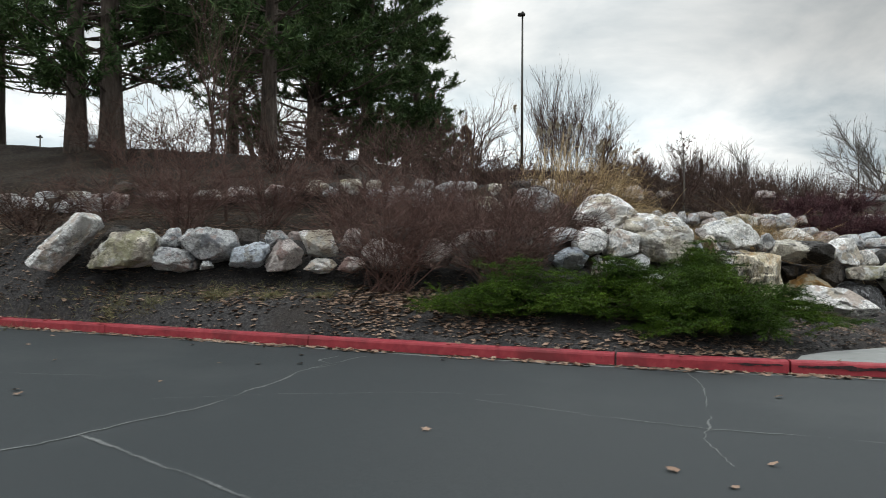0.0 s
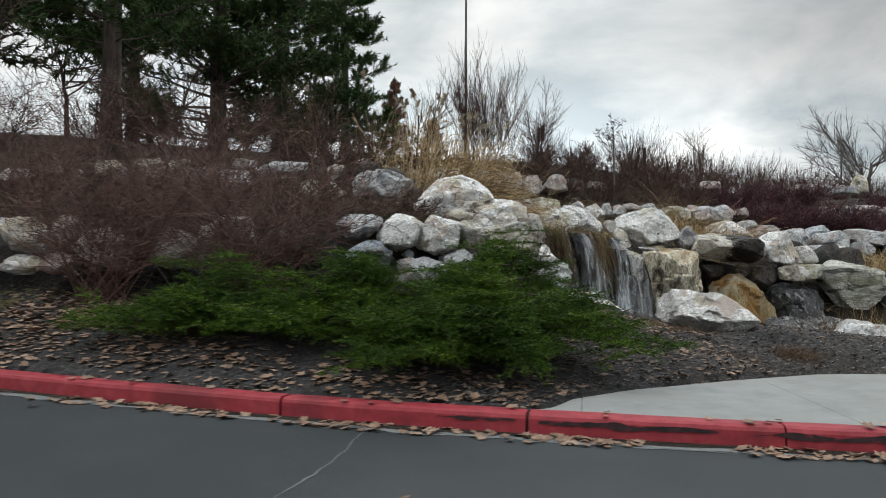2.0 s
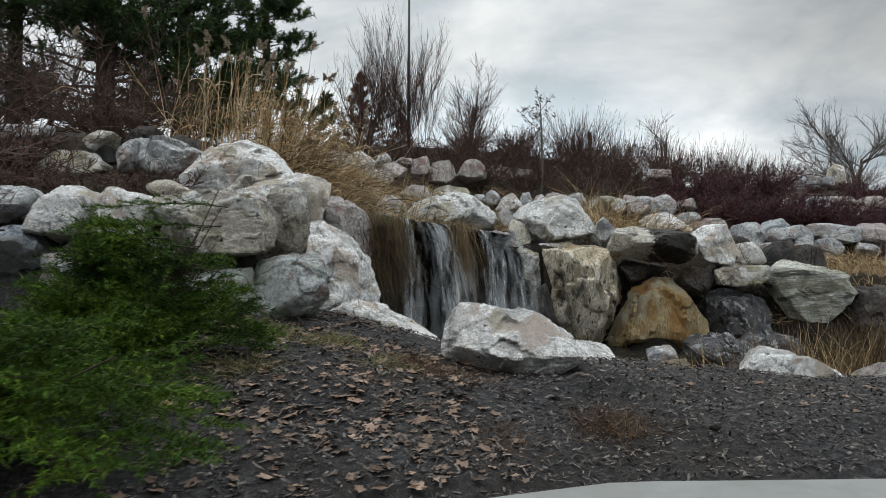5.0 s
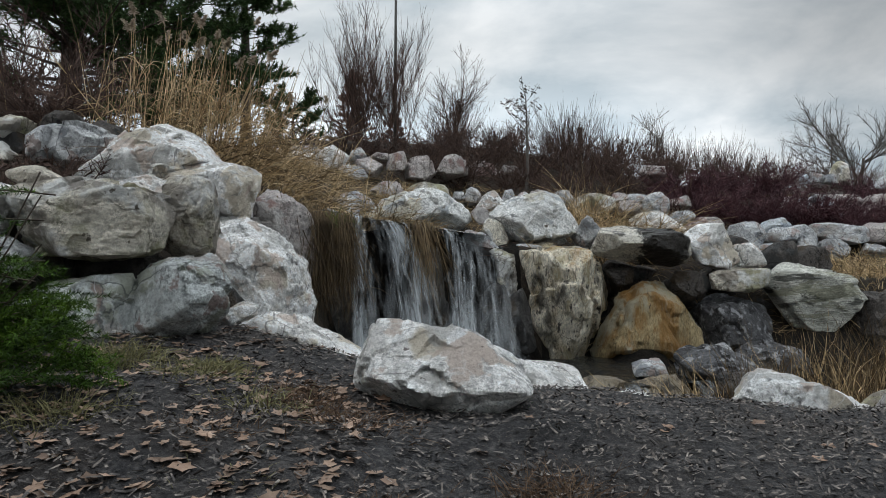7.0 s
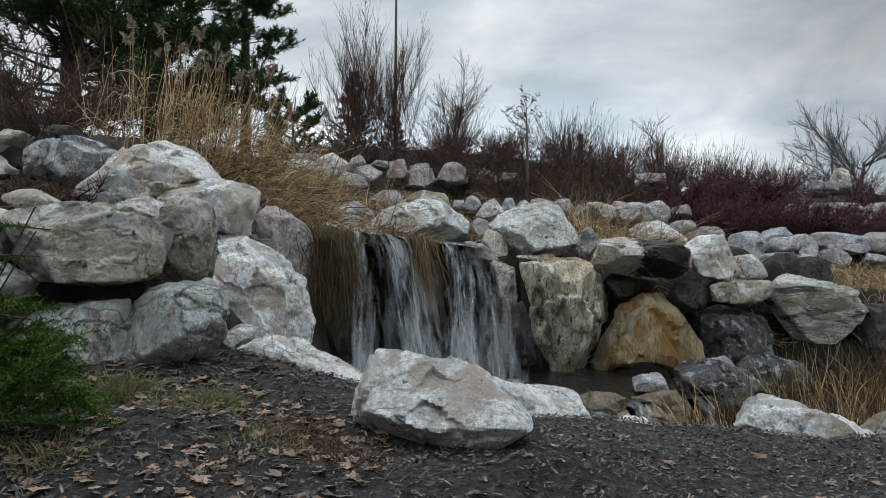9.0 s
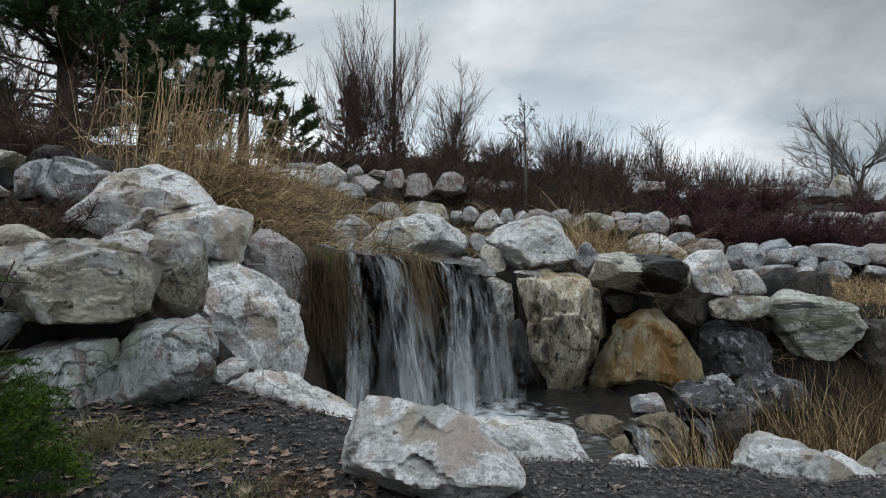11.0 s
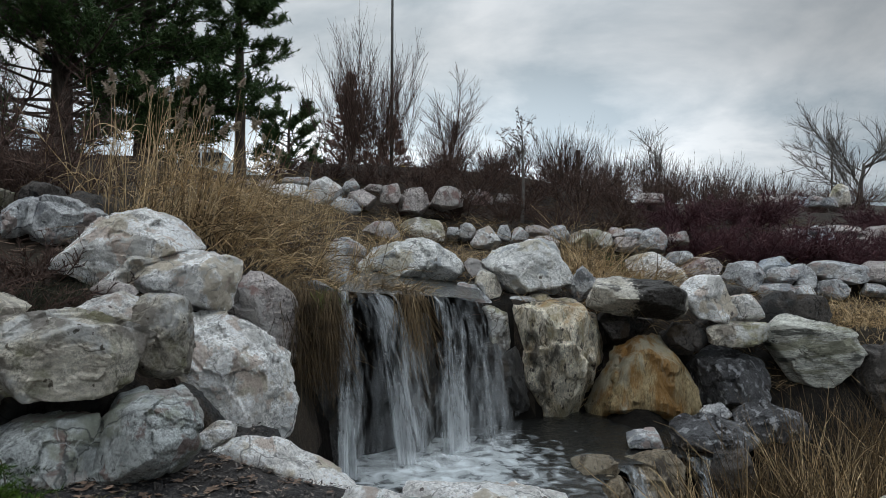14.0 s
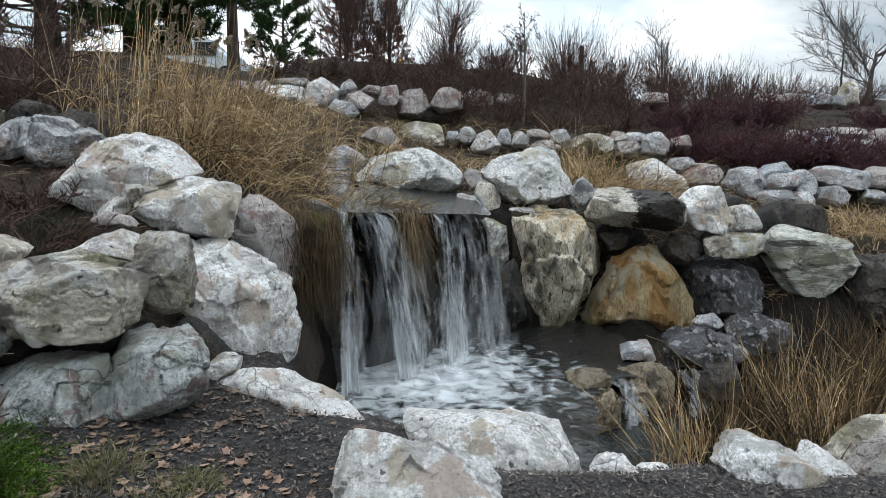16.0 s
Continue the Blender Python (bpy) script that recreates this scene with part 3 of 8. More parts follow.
def ground_z(x, y):
    x, y = np.broadcast_arrays(np.asarray(x, dtype=float), np.asarray(y, dtype=float))
    shape = x.shape
    x, y = x.ravel(), y.ravel()
    ky = kerb_y(x) + KERB_W
    kt = road_z(x) + KERB_H - 0.03
    by = np.stack([ky] + [np.interp(x, COL_X, COL_Y[:, j]) for j in range(10)] + [np.full_like(x, 4000.0)])
    far = np.interp(x, COL_X, COL_Z[:, 9])
    bz = np.stack([kt] + [np.interp(x, COL_X, COL_Z[:, j]) for j in range(10)] + [far + 1.0])
    by = np.maximum.accumulate(by + np.arange(12)[:, None] * 0.01, axis=0)
    z = np.where(y < ky, road_z(x) - 0.08, 0.0)
    for j in range(11):
        t = np.clip((y - by[j]) / np.maximum(by[j + 1] - by[j], 1e-6), 0, 1)
        z = np.where((y >= by[j]) & (y <= by[j + 1]), bz[j] * (1 - t) + bz[j + 1] * t, z)
    # level bed under the concrete landing, and an easy rise behind it
    back = np.interp(x, [p[0] for p in SLAB_EDGE], [p[1] for p in SLAB_EDGE])
    rise = np.clip((y - back - 0.12) / 1.1, 0, 1)
    bed = (x > 3.15) & (x < 14) & (y >= ky) & (y < back + 1.22)
    z = np.where(bed, (kt - 0.04 * (rise < 0.01)) * (1 - rise) + np.maximum(z, kt) * rise, z)
    return z.reshape(shape)


def gz(x, y):
    return float(ground_z(x, y))


def steps(*spans):
    return np.unique(np.concatenate([np.linspace(a, b, n) for a, b, n in spans]).round(4))


def bumps(x, y, where=None):
    """Small unevenness of the planted ground, none at the kerb."""
    k = np.ones(np.shape(x), bool) if where is None else where
    v = [noise.fractal(Vector((a * 0.9, b * 0.9, 0)), 1.0, 2.0, 5) if m else 0.0 for a, b, m in zip(np.ravel(x), np.ravel(y), np.ravel(k))]
    return np.array(v).reshape(np.shape(x)) * np.clip((y - kerb_y(x) - 0.4) / 1.5, 0, 1) * 0.07


gx = steps((-3000, -60, 12), (-60, -14, 40), (-14, 16, 210), (16, 60, 50), (60, 3000, 12))
gy = steps((-1500, -20, 8), (-20, 5, 12), (5, 26, 170), (26, 60, 60), (60, 200, 20), (200, 4000, 12))
X, Y = np.meshgrid(gx, gy)
Z = ground_z(X, Y)
near = (Y > kerb_y(X) + 0.5) & (Y < 120)
Z = Z + bumps(X, Y, near)
ny, nx = X.shape
idx = np.arange(ny * nx).reshape(ny, nx)
faces = np.stack([idx[:-1, :-1], idx[:-1, 1:], idx[1:, 1:], idx[1:, :-1]], -1).reshape(-1, 4)
me = mesh_of("ground", np.stack([X, Y, Z], -1), faces, MULCH, True)
me.materials.append(SOIL)
me.materials.append(BED)
fx, fy = (X[:-1, :-1] + X[1:, 1:]).ravel() / 2, (Y[:-1, :-1] + Y[1:, 1:]).ravel() / 2
fz = ((Z[:-1, :-1] + Z[1:, 1:]) / 2).ravel()
edge = 11.0 + np.clip(np.minimum(fx - 4.0, 9.0 - fx), 0, 1) * 0.9 + 1.5 * np.exp(-((fx - 4.2) / 0.5) ** 2) + 0.35 * np.sin(fx * 1.7) + 0.2 * np.sin(fx * 4.1) + np.clip(fx - 7, 0, 5) * 0.2
kind = np.where(fy > edge, 1, 0)
# wet bed in pool, bank and fall recess, with recess shade as colour
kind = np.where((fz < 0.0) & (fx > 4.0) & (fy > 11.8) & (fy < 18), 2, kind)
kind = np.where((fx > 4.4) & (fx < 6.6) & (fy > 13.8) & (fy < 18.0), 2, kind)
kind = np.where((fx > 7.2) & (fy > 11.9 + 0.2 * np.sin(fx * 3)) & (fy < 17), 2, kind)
kind = np.where((fy < kerb_y(fx)) | (fx < -14), 1, kind)
me.polygons.foreach_set("material_index", kind.astype(np.int32))
tagged(put("ground", me), "planted ground of dark mulch and leafy soil", "ground", kind="structure")

# road sheet
rx = steps((-80, -14, 30), (-14, 14, 90), (14, 80, 30))
u = np.linspace(0, 1, 24) ** 1.5
RX = np.repeat(rx[None], len(u), 0)
RY = kerb_y(RX) + 0.02 - 26 * u[:, None]
RZ = road_z(RX) - 0.006 * 26 * u[:, None] * 0.15
idx = np.arange(RX.size).reshape(RX.shape)
me = mesh_of("road", np.stack([RX, RY, RZ], -1), np.stack([idx[:-1, :-1], idx[1:, :-1], idx[1:, 1:], idx[:-1, 1:]], -1).reshape(-1, 4), ASPHALT, True)
tagged(put("road", me), "worn dark grey asphalt road with sealed cracks", "road", kind="structure")


# ---- boulders ----
SPHERES = {}


def sphere(level):
    if level not in SPHERES:
        bm = bmesh.new()
        bmesh.ops.create_icosphere(bm, subdivisions=level, radius=1)
        bm.verts.ensure_lookup_table()
        SPHERES[level] = (np.array([v.co[:] for v in bm.verts]), np.array([[v.index for v in fc.verts] for fc in bm.faces]))
        bm.free()
    return SPHERES[level]


stone_count = [0]


def boulder(place, sides, thick, kind, where, level=5):
    """A quarried boulder: a flat-sided block (angle round the front, distance from the middle) with broken corners, split faces, cracks and chipped edges."""
    stone_count[0] += 1
    r = np.random.default_rng(stone_count[0])
    normals, dists = [], []
    for a, d in sides:
        lean = r.uniform(-0.22, 0.30)
        normals.append((math.cos(radians(a)) * math.cos(lean), -math.sin(lean), math.sin(radians(a)) * math.cos(lean)))
        dists.append(max(d, 0.04) * 1.03)
    ring = np.linspace(0, 2 * np.pi, 73)[:-1]
    ring = np.column_stack([np.cos(ring), np.sin(ring)])
    flat = np.array([(math.cos(radians(a)), math.sin(radians(a))) for a, _ in sides])
    rim = ring / (np.maximum(ring @ flat.T, 0) / np.array([max(d, 0.04) for _, d in sides])).max(axis=1, keepdims=True)

    def shave(n, part_left):
        """A plane that takes a corner off but leaves the outline whole."""
        n = unit(np.array(n))
        edge_ = float((rim @ n[[0, 2]]).max())
        normals.append(tuple(n))
        dists.append(max(edge_ * 0.97 + 0.06 * abs(n[1]) * thick, part_left * (edge_ + abs(n[1]) * thick)))

    # front and back: one main face each, a sloping top, and two or three broken corners
    for face in (-1, 1):
        normals.append(tuple(unit(np.array((r.uniform(-0.28, 0.28), face, r.uniform(-0.12, 0.30))))))
        dists.append(thick * 0.98)
        shave((r.uniform(-0.25, 0.25), face * 0.75, r.uniform(0.55, 1.1)), r.uniform(0.66, 0.84))
        for k in range(3 if level > 4 else 1):
            az = r.uniform(0, 2 * np.pi)
            tilt = r.uniform(0.45, 1.0)
            shave((math.cos(az) * math.sin(tilt), face * math.cos(tilt), math.sin(az) * math.sin(tilt)), r.uniform(0.66, 0.88))
    N, D = np.array(normals), np.array(dists)
    dirs, faces = sphere(level)
    size = float(np.median(D))

    def reach(q, sharp):
        share = np.maximum(q @ N.T, 0) / D
        top = share.max(axis=1, keepdims=True)
        return 1 / top[:, 0] * np.power(np.sum(np.power(share / top, sharp), axis=1), -1 / sharp)

    # chips: shallow planes close to the surface, which spare the outline
    P = dirs * reach(dirs, 200)[:, None]
    m = 26 if level > 4 else 12
    at = P[r.integers(0, len(P), m)]
    own = N[(np.maximum(at @ N.T, 0) / D).argmax(axis=1)]
    n3 = unit(own + r.normal(size=(m, 3)) * 0.24)
    d3 = np.maximum((at * n3).sum(axis=1) + 0.05 * size, np.maximum((rim @ n3[:, [0, 2]].T).max(axis=0) * 0.975, 0.05 * size))
    N, D = np.concatenate([N, n3]), np.concatenate([D, d3])
    P = dirs * reach(dirs, 110)[:, None]
    off = Vector(r.uniform(-50, 50, 3))
    fr = 1.6 / size
    disp = np.empty(len(P))
    warp = np.empty((len(P), 3))
    for i, p in enumerate(P):
        v = Vector(p) * fr + off
        warp[i] = noise.noise_vector(v * 1.6)
        disp[i] = noise.fractal(v * 2.6, 0.75, 2.1, 6) * 0.030 - abs(noise.noise(v * 1.1)) * (0.035 if level > 4 else 0.01)
    # split faces: each patch lies at a level and a tilt of its own, with a crack along some of the splits
    Q = P + warp * 0.16 * size
    for seeds, step, tilt, crack_ in ((11, 0.050, 0.07, 0.045), (60, 0.020, 0.10, 0.0))[: 2 if level > 4 else 1]:
        C = Q[r.integers(0, len(Q), seeds)]
        far = (Q ** 2).sum(1)[:, None] - 2 * Q @ C.T + (C ** 2).sum(1)[None]
        best = far.argmin(axis=1)
        disp += r.uniform(-0.7, 0.3, seeds)[best] * step + ((Q - C[best]) / size * (r.normal(size=(seeds, 3)) * tilt)[best]).sum(axis=1)
        if crack_:
            two = np.sqrt(np.maximum(np.sort(far, axis=1)[:, :2], 0))
            disp -= crack_ * np.clip(1 - (two[:, 1] - two[:, 0]) / size / 0.05, 0, 1) * (r.uniform(0, 1, seeds) > 0.45)[best]
    P = P + dirs * (np.clip(disp, -0.14, 0.06) * size)[:, None]
    mat, label = ROCK[kind]
    name = "boulder" if size > 0.12 else "stone"
    me = mesh_of(name, P, faces, mat, True)
    me.set_sharp_from_angle(angle=radians(20))
    ob = put(name, me, None, label, pose(*place))
    tagged(ob, label, "boulder" if name == "boulder" else "stone", WHERE[where])
    return ob


boulder((-5.31, 10.15, 1.26), ((-119, 0.48), (-40, 0.19), (-40, 0.19), (34, 0.53), (87, 0.40), (139, 0.19)), 0.34, "w", "lower", 6)
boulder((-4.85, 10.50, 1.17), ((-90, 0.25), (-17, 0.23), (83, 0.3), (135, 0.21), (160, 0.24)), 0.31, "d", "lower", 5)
boulder((-4.46, 10.25, 1.15), ((-87, 0.24), (-7, 0.36), (83, 0.31), (102, 0.27), (146, 0.29)), 0.40, "t", "lower", 5)
boulder((-3.87, 10.30, 1.31), ((-93, 0.12), (-33, 0.13), (13, 0.13), (99, 0.13), (154, 0.11)), 0.17, "g", "lower", 5)
boulder((-3.57, 10.35, 1.32), ((-101, 0.12), (3, 0.13), (100, 0.14), (160, 0.14)), 0.19, "g", "lower", 5)
boulder((-3.78, 10.20, 1.01), ((-96, 0.16), (-72, 0.21), (14, 0.29), (81, 0.16), (157, 0.27)), 0.29, "g", "lower", 5)
boulder((-3.30, 10.25, 1.24), ((-133, 0.26), (-85, 0.25), (-32, 0.31), (14, 0.37), (83, 0.22), (122, 0.28)), 0.32, "g", "lower", 5)
boulder((-2.80, 10.40, 1.37), ((-90, 0.09), (10, 0.13), (90, 0.09), (168, 0.13)), 0.12, "d", "lower", 5)
boulder((-2.71, 10.20, 1.09), ((-93, 0.17), (-33, 0.20), (43, 0.28), (101, 0.15), (164, 0.24)), 0.28, "b", "lower", 5)
boulder((-2.40, 10.35, 1.34), ((-141, 0.14), (-95, 0.11), (-50, 0.12), (43, 0.13), (90, 0.1), (152, 0.14)), 0.16, "g", "lower", 5)
boulder((-2.23, 10.15, 1.06), ((-127, 0.27), (-87, 0.19), (-23, 0.23), (42, 0.23), (102, 0.22), (150, 0.19)), 0.29, "r", "lower", 5)
boulder((-2.13, 10.45, 1.36), ((-98, 0.05), (8, 0.09), (87, 0.06), (141, 0.08)), 0.10, "g", "lower", 4)
boulder((-1.75, 10.25, 1.25), ((-159, 0.21), (-98, 0.17), (-6, 0.26), (22, 0.21), (90, 0.17)), 0.27, "w", "lower", 5)
boulder((-1.70, 10.10, 0.94), ((-99, 0.1), (-45, 0.15), (45, 0.15), (96, 0.1), (143, 0.16)), 0.19, "w", "lower", 5)
boulder((-1.29, 10.30, 1.28), ((-108, 0.16), (-48, 0.16), (13, 0.15), (90, 0.17), (157, 0.14)), 0.21, "r", "lower", 5)
boulder((-1.27, 10.05, 0.95), ((-99, 0.11), (-59, 0.11), (45, 0.15), (90, 0.11), (149, 0.13)), 0.18, "r", "lower", 5)
boulder((-0.82, 10.25, 1.11), ((-141, 0.28), (-90, 0.21), (-16, 0.32), (64, 0.21), (64, 0.21), (102, 0.26), (154, 0.3)), 0.34, "r", "lower", 5)
boulder((-0.15, 10.30, 1.10), ((-94, 0.18), (-8, 0.25), (52, 0.22), (106, 0.21), (166, 0.24)), 0.29, "r", "lower", 5)
boulder((0.42, 10.35, 1.17), ((-96, 0.26), (-58, 0.24), (16, 0.32), (76, 0.27), (124, 0.26), (170, 0.29)), 0.37, "r", "lower", 5)
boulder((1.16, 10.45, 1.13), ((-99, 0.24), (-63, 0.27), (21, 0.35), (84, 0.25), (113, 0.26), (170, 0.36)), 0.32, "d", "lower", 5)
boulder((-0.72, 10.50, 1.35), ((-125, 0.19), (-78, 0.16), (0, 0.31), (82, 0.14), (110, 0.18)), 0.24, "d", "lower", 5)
boulder((-3.30, 10.10, 0.93), ((-81, 0.04), (34, 0.07), (100, 0.06), (161, 0.07)), 0.09, "g", "lower", 4)
boulder((1.75, 11.05, 1.40), ((-104, 0.18), (-73, 0.14), (-48, 0.18), (34, 0.25), (83, 0.15), (100, 0.15), (170, 0.22)), 0.25, "g", "lower", 5)
boulder((2.23, 11.00, 1.31), ((-162, 0.28), (-106, 0.21), (-63, 0.21), (-16, 0.24), (55, 0.24), (81, 0.22), (122, 0.2), (147, 0.22)), 0.30, "w", "lower", 5)
boulder((2.69, 11.00, 1.28), ((-140, 0.26), (-101, 0.21), (-63, 0.22), (-17, 0.24), (71, 0.21), (124, 0.23), (151, 0.23)), 0.31, "w", "lower", 5)
boulder((2.95, 11.15, 1.52), ((-115, 0.08), (-94, 0.07), (-38, 0.14), (57, 0.09), (90, 0.07), (141, 0.13)), 0.14, "t", "lower", 4)
boulder((3.34, 11.15, 1.24), ((-171, 0.52), (-118, 0.34), (-91, 0.23), (-86, 0.24), (-12, 0.49), (21, 0.48), (75, 0.28), (102, 0.25), (124, 0.36)), 0.42, "t", "lower", 6)
boulder((1.89, 10.85, 1.03), ((-143, 0.21), (-80, 0.16), (-29, 0.22), (41, 0.21), (86, 0.18), (125, 0.17)), 0.26, "b", "lower", 5)
boulder((2.49, 10.75, 0.87), ((-90, 0.14), (-5, 0.28), (66, 0.18), (102, 0.16), (167, 0.26)), 0.26, "g", "lower", 5)
boulder((2.34, 10.95, 1.06), ((-112, 0.04), (-16, 0.06), (57, 0.05), (127, 0.05)), 0.08, "g", "lower", 4)
boulder((2.92, 10.85, 1.00), ((-173, 0.18), (-94, 0.11), (-29, 0.16), (55, 0.14), (111, 0.11)), 0.19, "g", "lower", 5)
boulder((1.28, 10.95, 1.04), ((-102, 0.18), (-26, 0.2), (41, 0.22), (95, 0.19), (158, 0.2)), 0.23, "d", "lower", 5)
boulder((1.28, 11.10, 1.39), ((-99, 0.14), (-44, 0.16), (27, 0.17), (96, 0.15), (161, 0.15)), 0.18, "d", "lower", 5)
boulder((3.30, 10.95, 0.67), ((-151, 0.48), (-94, 0.21), (-82, 0.21), (6, 0.41), (95, 0.22), (109, 0.21), (120, 0.25)), 0.28, "q", "lower", 6)
boulder((3.91, 11.08, 0.73), ((-176, 0.29), (-87, 0.31), (-48, 0.24), (-47, 0.24), (6, 0.33), (57, 0.36), (100, 0.27), (136, 0.28)), 0.36, "q", "lower", 6)
boulder((3.81, 11.60, 1.30), ((-180, 0.16), (-103, 0.29), (-67, 0.26), (-4, 0.17), (25, 0.22), (85, 0.27), (172, 0.18)), 0.24, "t", "lower", 5)
boulder((4.02, 12.70, 0.82), ((-163, 0.41), (-131, 0.36), (-86, 0.54), (-6, 0.50), (18, 0.38), (34, 0.36), (55, 0.39), (72, 0.46), (102, 0.61), (174, 0.46)), 0.54, "w", "cascade", 6)
boulder((3.51, 12.95, 1.63), ((-111, 0.25), (-86, 0.29), (-24, 0.41), (-8, 0.42), (42, 0.38), (86, 0.25), (99, 0.26), (138, 0.40)), 0.38, "w", "cascade", 5)
boulder((3.37, 12.70, 1.60), ((-176, 0.19), (-103, 0.10), (-93, 0.11), (-6, 0.20), (45, 0.15), (90, 0.10)), 0.16, "w", "cascade", 5)
boulder((3.14, 12.30, 1.57), ((-157, 0.16), (-93, 0.05), (-85, 0.06), (45, 0.12), (80, 0.06), (118, 0.09)), 0.09, "r", "cascade", 5)
boulder((3.49, 11.50, 1.46), ((-99, 0.09), (-49, 0.19), (11, 0.21), (56, 0.14), (100, 0.11), (133, 0.17)), 0.19, "w", "cascade", 5)
boulder((4.05, 13.50, 1.26), ((-140, 0.22), (-49, 0.49), (-1, 0.26), (14, 0.25), (50, 0.29), (78, 0.35), (126, 0.43), (174, 0.33)), 0.39, "r", "cascade", 5)
boulder((2.89, 13.20, 1.89), ((-111, 0.41), (-88, 0.30), (-68, 0.27), (43, 0.48), (55, 0.41), (72, 0.37), (103, 0.32), (139, 0.36)), 0.46, "w", "cascade", 6)
boulder((3.01, 13.00, 1.66), ((-112, 0.31), (-57, 0.14), (-52, 0.15), (77, 0.27), (104, 0.16), (144, 0.21)), 0.39, "w", "cascade", 5)
boulder((1.86, 14.00, 2.15), ((-161, 0.34), (-98, 0.25), (-40, 0.30), (-24, 0.35), (72, 0.23), (93, 0.26), (169, 0.34)), 0.38, "g", "cascade", 5)
boulder((1.46, 13.90, 2.18), ((-166, 0.16), (-75, 0.16), (-25, 0.14), (24, 0.17), (94, 0.18), (156, 0.13)), 0.20, "g", "cascade", 5)
boulder((0.94, 14.20, 2.35), ((-131, 0.18), (-59, 0.15), (-23, 0.15), (85, 0.17), (128, 0.13)), 0.25, "t", "upper", 4)
boulder((0.78, 14.00, 2.06), ((-130, 0.3), (-90, 0.17), (-61, 0.25), (59, 0.23), (88, 0.19), (152, 0.32)), 0.34, "t", "upper", 4)
boulder((4.15, 11.65, 0.60), ((-96, 0.09), (-52, 0.08), (-10, 0.11), (82, 0.09), (110, 0.08), (174, 0.11)), 0.13, "w", "cascade", 4)
boulder((4.66, 11.55, 0.40), ((-111, 0.14), (-111, 0.14), (-92, 0.20), (44, 0.26), (57, 0.17), (63, 0.15), (92, 0.23), (119, 0.35)), 0.23, "w", "bank", 5)
boulder((5.56, 10.30, 0.42), ((-120, 0.28), (-91, 0.24), (-79, 0.25), (-8, 0.43), (50, 0.31), (65, 0.25), (88, 0.25), (156, 0.39), (170, 0.40)), 0.46, "w", "bank", 6)
boulder((6.10, 11.45, 0.01), ((-165, 0.53), (-139, 0.39), (-90, 0.36), (-18, 0.59), (30, 0.47), (34, 0.46), (81, 0.32), (82, 0.32), (115, 0.52)), 0.50, "w", "bank", 5)
boulder((6.83, 11.20, 0.06), ((-119, 0.11), (-86, 0.07), (41, 0.12), (85, 0.08), (154, 0.14)), 0.14, "w", "bank", 5)
boulder((7.16, 11.35, -0.04), ((-102, 0.07), (-61, 0.09), (45, 0.1), (86, 0.07), (148, 0.11)), 0.13, "w", "bank", 4)
boulder((7.57, 11.60, -0.17), ((-99, 0.05), (25, 0.09), (83, 0.06), (142, 0.1)), 0.12, "w", "bank", 4)
boulder((7.87, 11.20, 0.07), ((-141, 0.26), (-103, 0.16), (-95, 0.17), (30, 0.27), (42, 0.21), (60, 0.18), (92, 0.21), (137, 0.33)), 0.36, "w", "bank", 5)
boulder((8.43, 11.45, -0.10), ((-140, 0.15), (-102, 0.14), (0, 0.26), (50, 0.12), (62, 0.14), (129, 0.25)), 0.29, "w", "bank", 5)
boulder((9.16, 12.30, -0.26), ((-115, 0.27), (-77, 0.21), (12, 0.29), (100, 0.23), (121, 0.21), (141, 0.26)), 0.37, "t", "bank", 5)
boulder((8.89, 11.50, -0.12), ((-167, 0.24), (-130, 0.25), (-69, 0.24), (18, 0.23), (82, 0.25), (145, 0.25)), 0.33, "r", "bank", 5)
boulder((9.07, 12.20, -0.41), ((-90, 0.08), (20, 0.11), (90, 0.09), (170, 0.11)), 0.11, "d", "bank", 4)
boulder((5.25, 17.30, 1.71), ((-107, 0.37), (-88, 0.28), (-47, 0.58), (42, 0.53), (57, 0.44), (98, 0.33), (115, 0.37), (147, 0.61)), 0.51, "c", "cascade", 5)
boulder((7.01, 17.60, 1.60), ((-145, 0.49), (-94, 0.42), (-65, 0.47), (-7, 0.55), (33, 0.50), (56, 0.45), (103, 0.45), (133, 0.48)), 0.59, "c", "cascade", 5)
boulder((7.74, 17.30, 1.41), ((-147, 0.20), (-69, 0.20), (-20, 0.18), (48, 0.20), (143, 0.17)), 0.25, "g", "cascade", 5)
boulder((8.46, 16.95, 1.21), ((-103, 0.28), (-92, 0.26), (-10, 0.60), (28, 0.59), (89, 0.25), (152, 0.60)), 0.52, "u", "cascade", 5)
boulder((9.52, 17.10, 1.21), ((-150, 0.29), (-100, 0.29), (-35, 0.42), (21, 0.28), (28, 0.28), (97, 0.32), (134, 0.37)), 0.36, "w", "cascade", 5)
boulder((10.08, 17.25, 1.08), ((-161, 0.19), (-93, 0.19), (-43, 0.25), (30, 0.18), (97, 0.19)), 0.24, "w", "cascade", 5)
boulder((9.83, 16.90, 0.75), ((-160, 0.40), (-93, 0.17), (-65, 0.23), (15, 0.42), (90, 0.16), (110, 0.22)), 0.28, "t", "cascade", 5)
boulder((7.25, 16.95, 0.43), ((-175, 0.64), (-159, 0.62), (-80, 1.30), (-23, 0.68), (-12, 0.63), (17, 0.70), (54, 0.84), (96, 0.77)), 0.96, "o", "cascade", 5)
boulder((8.53, 16.90, -0.02), ((-135, 0.95), (-90, 0.85), (9, 0.68), (36, 0.58), (83, 0.72), (119, 0.67), (145, 0.63), (161, 0.66)), 0.76, "k", "cascade", 5)
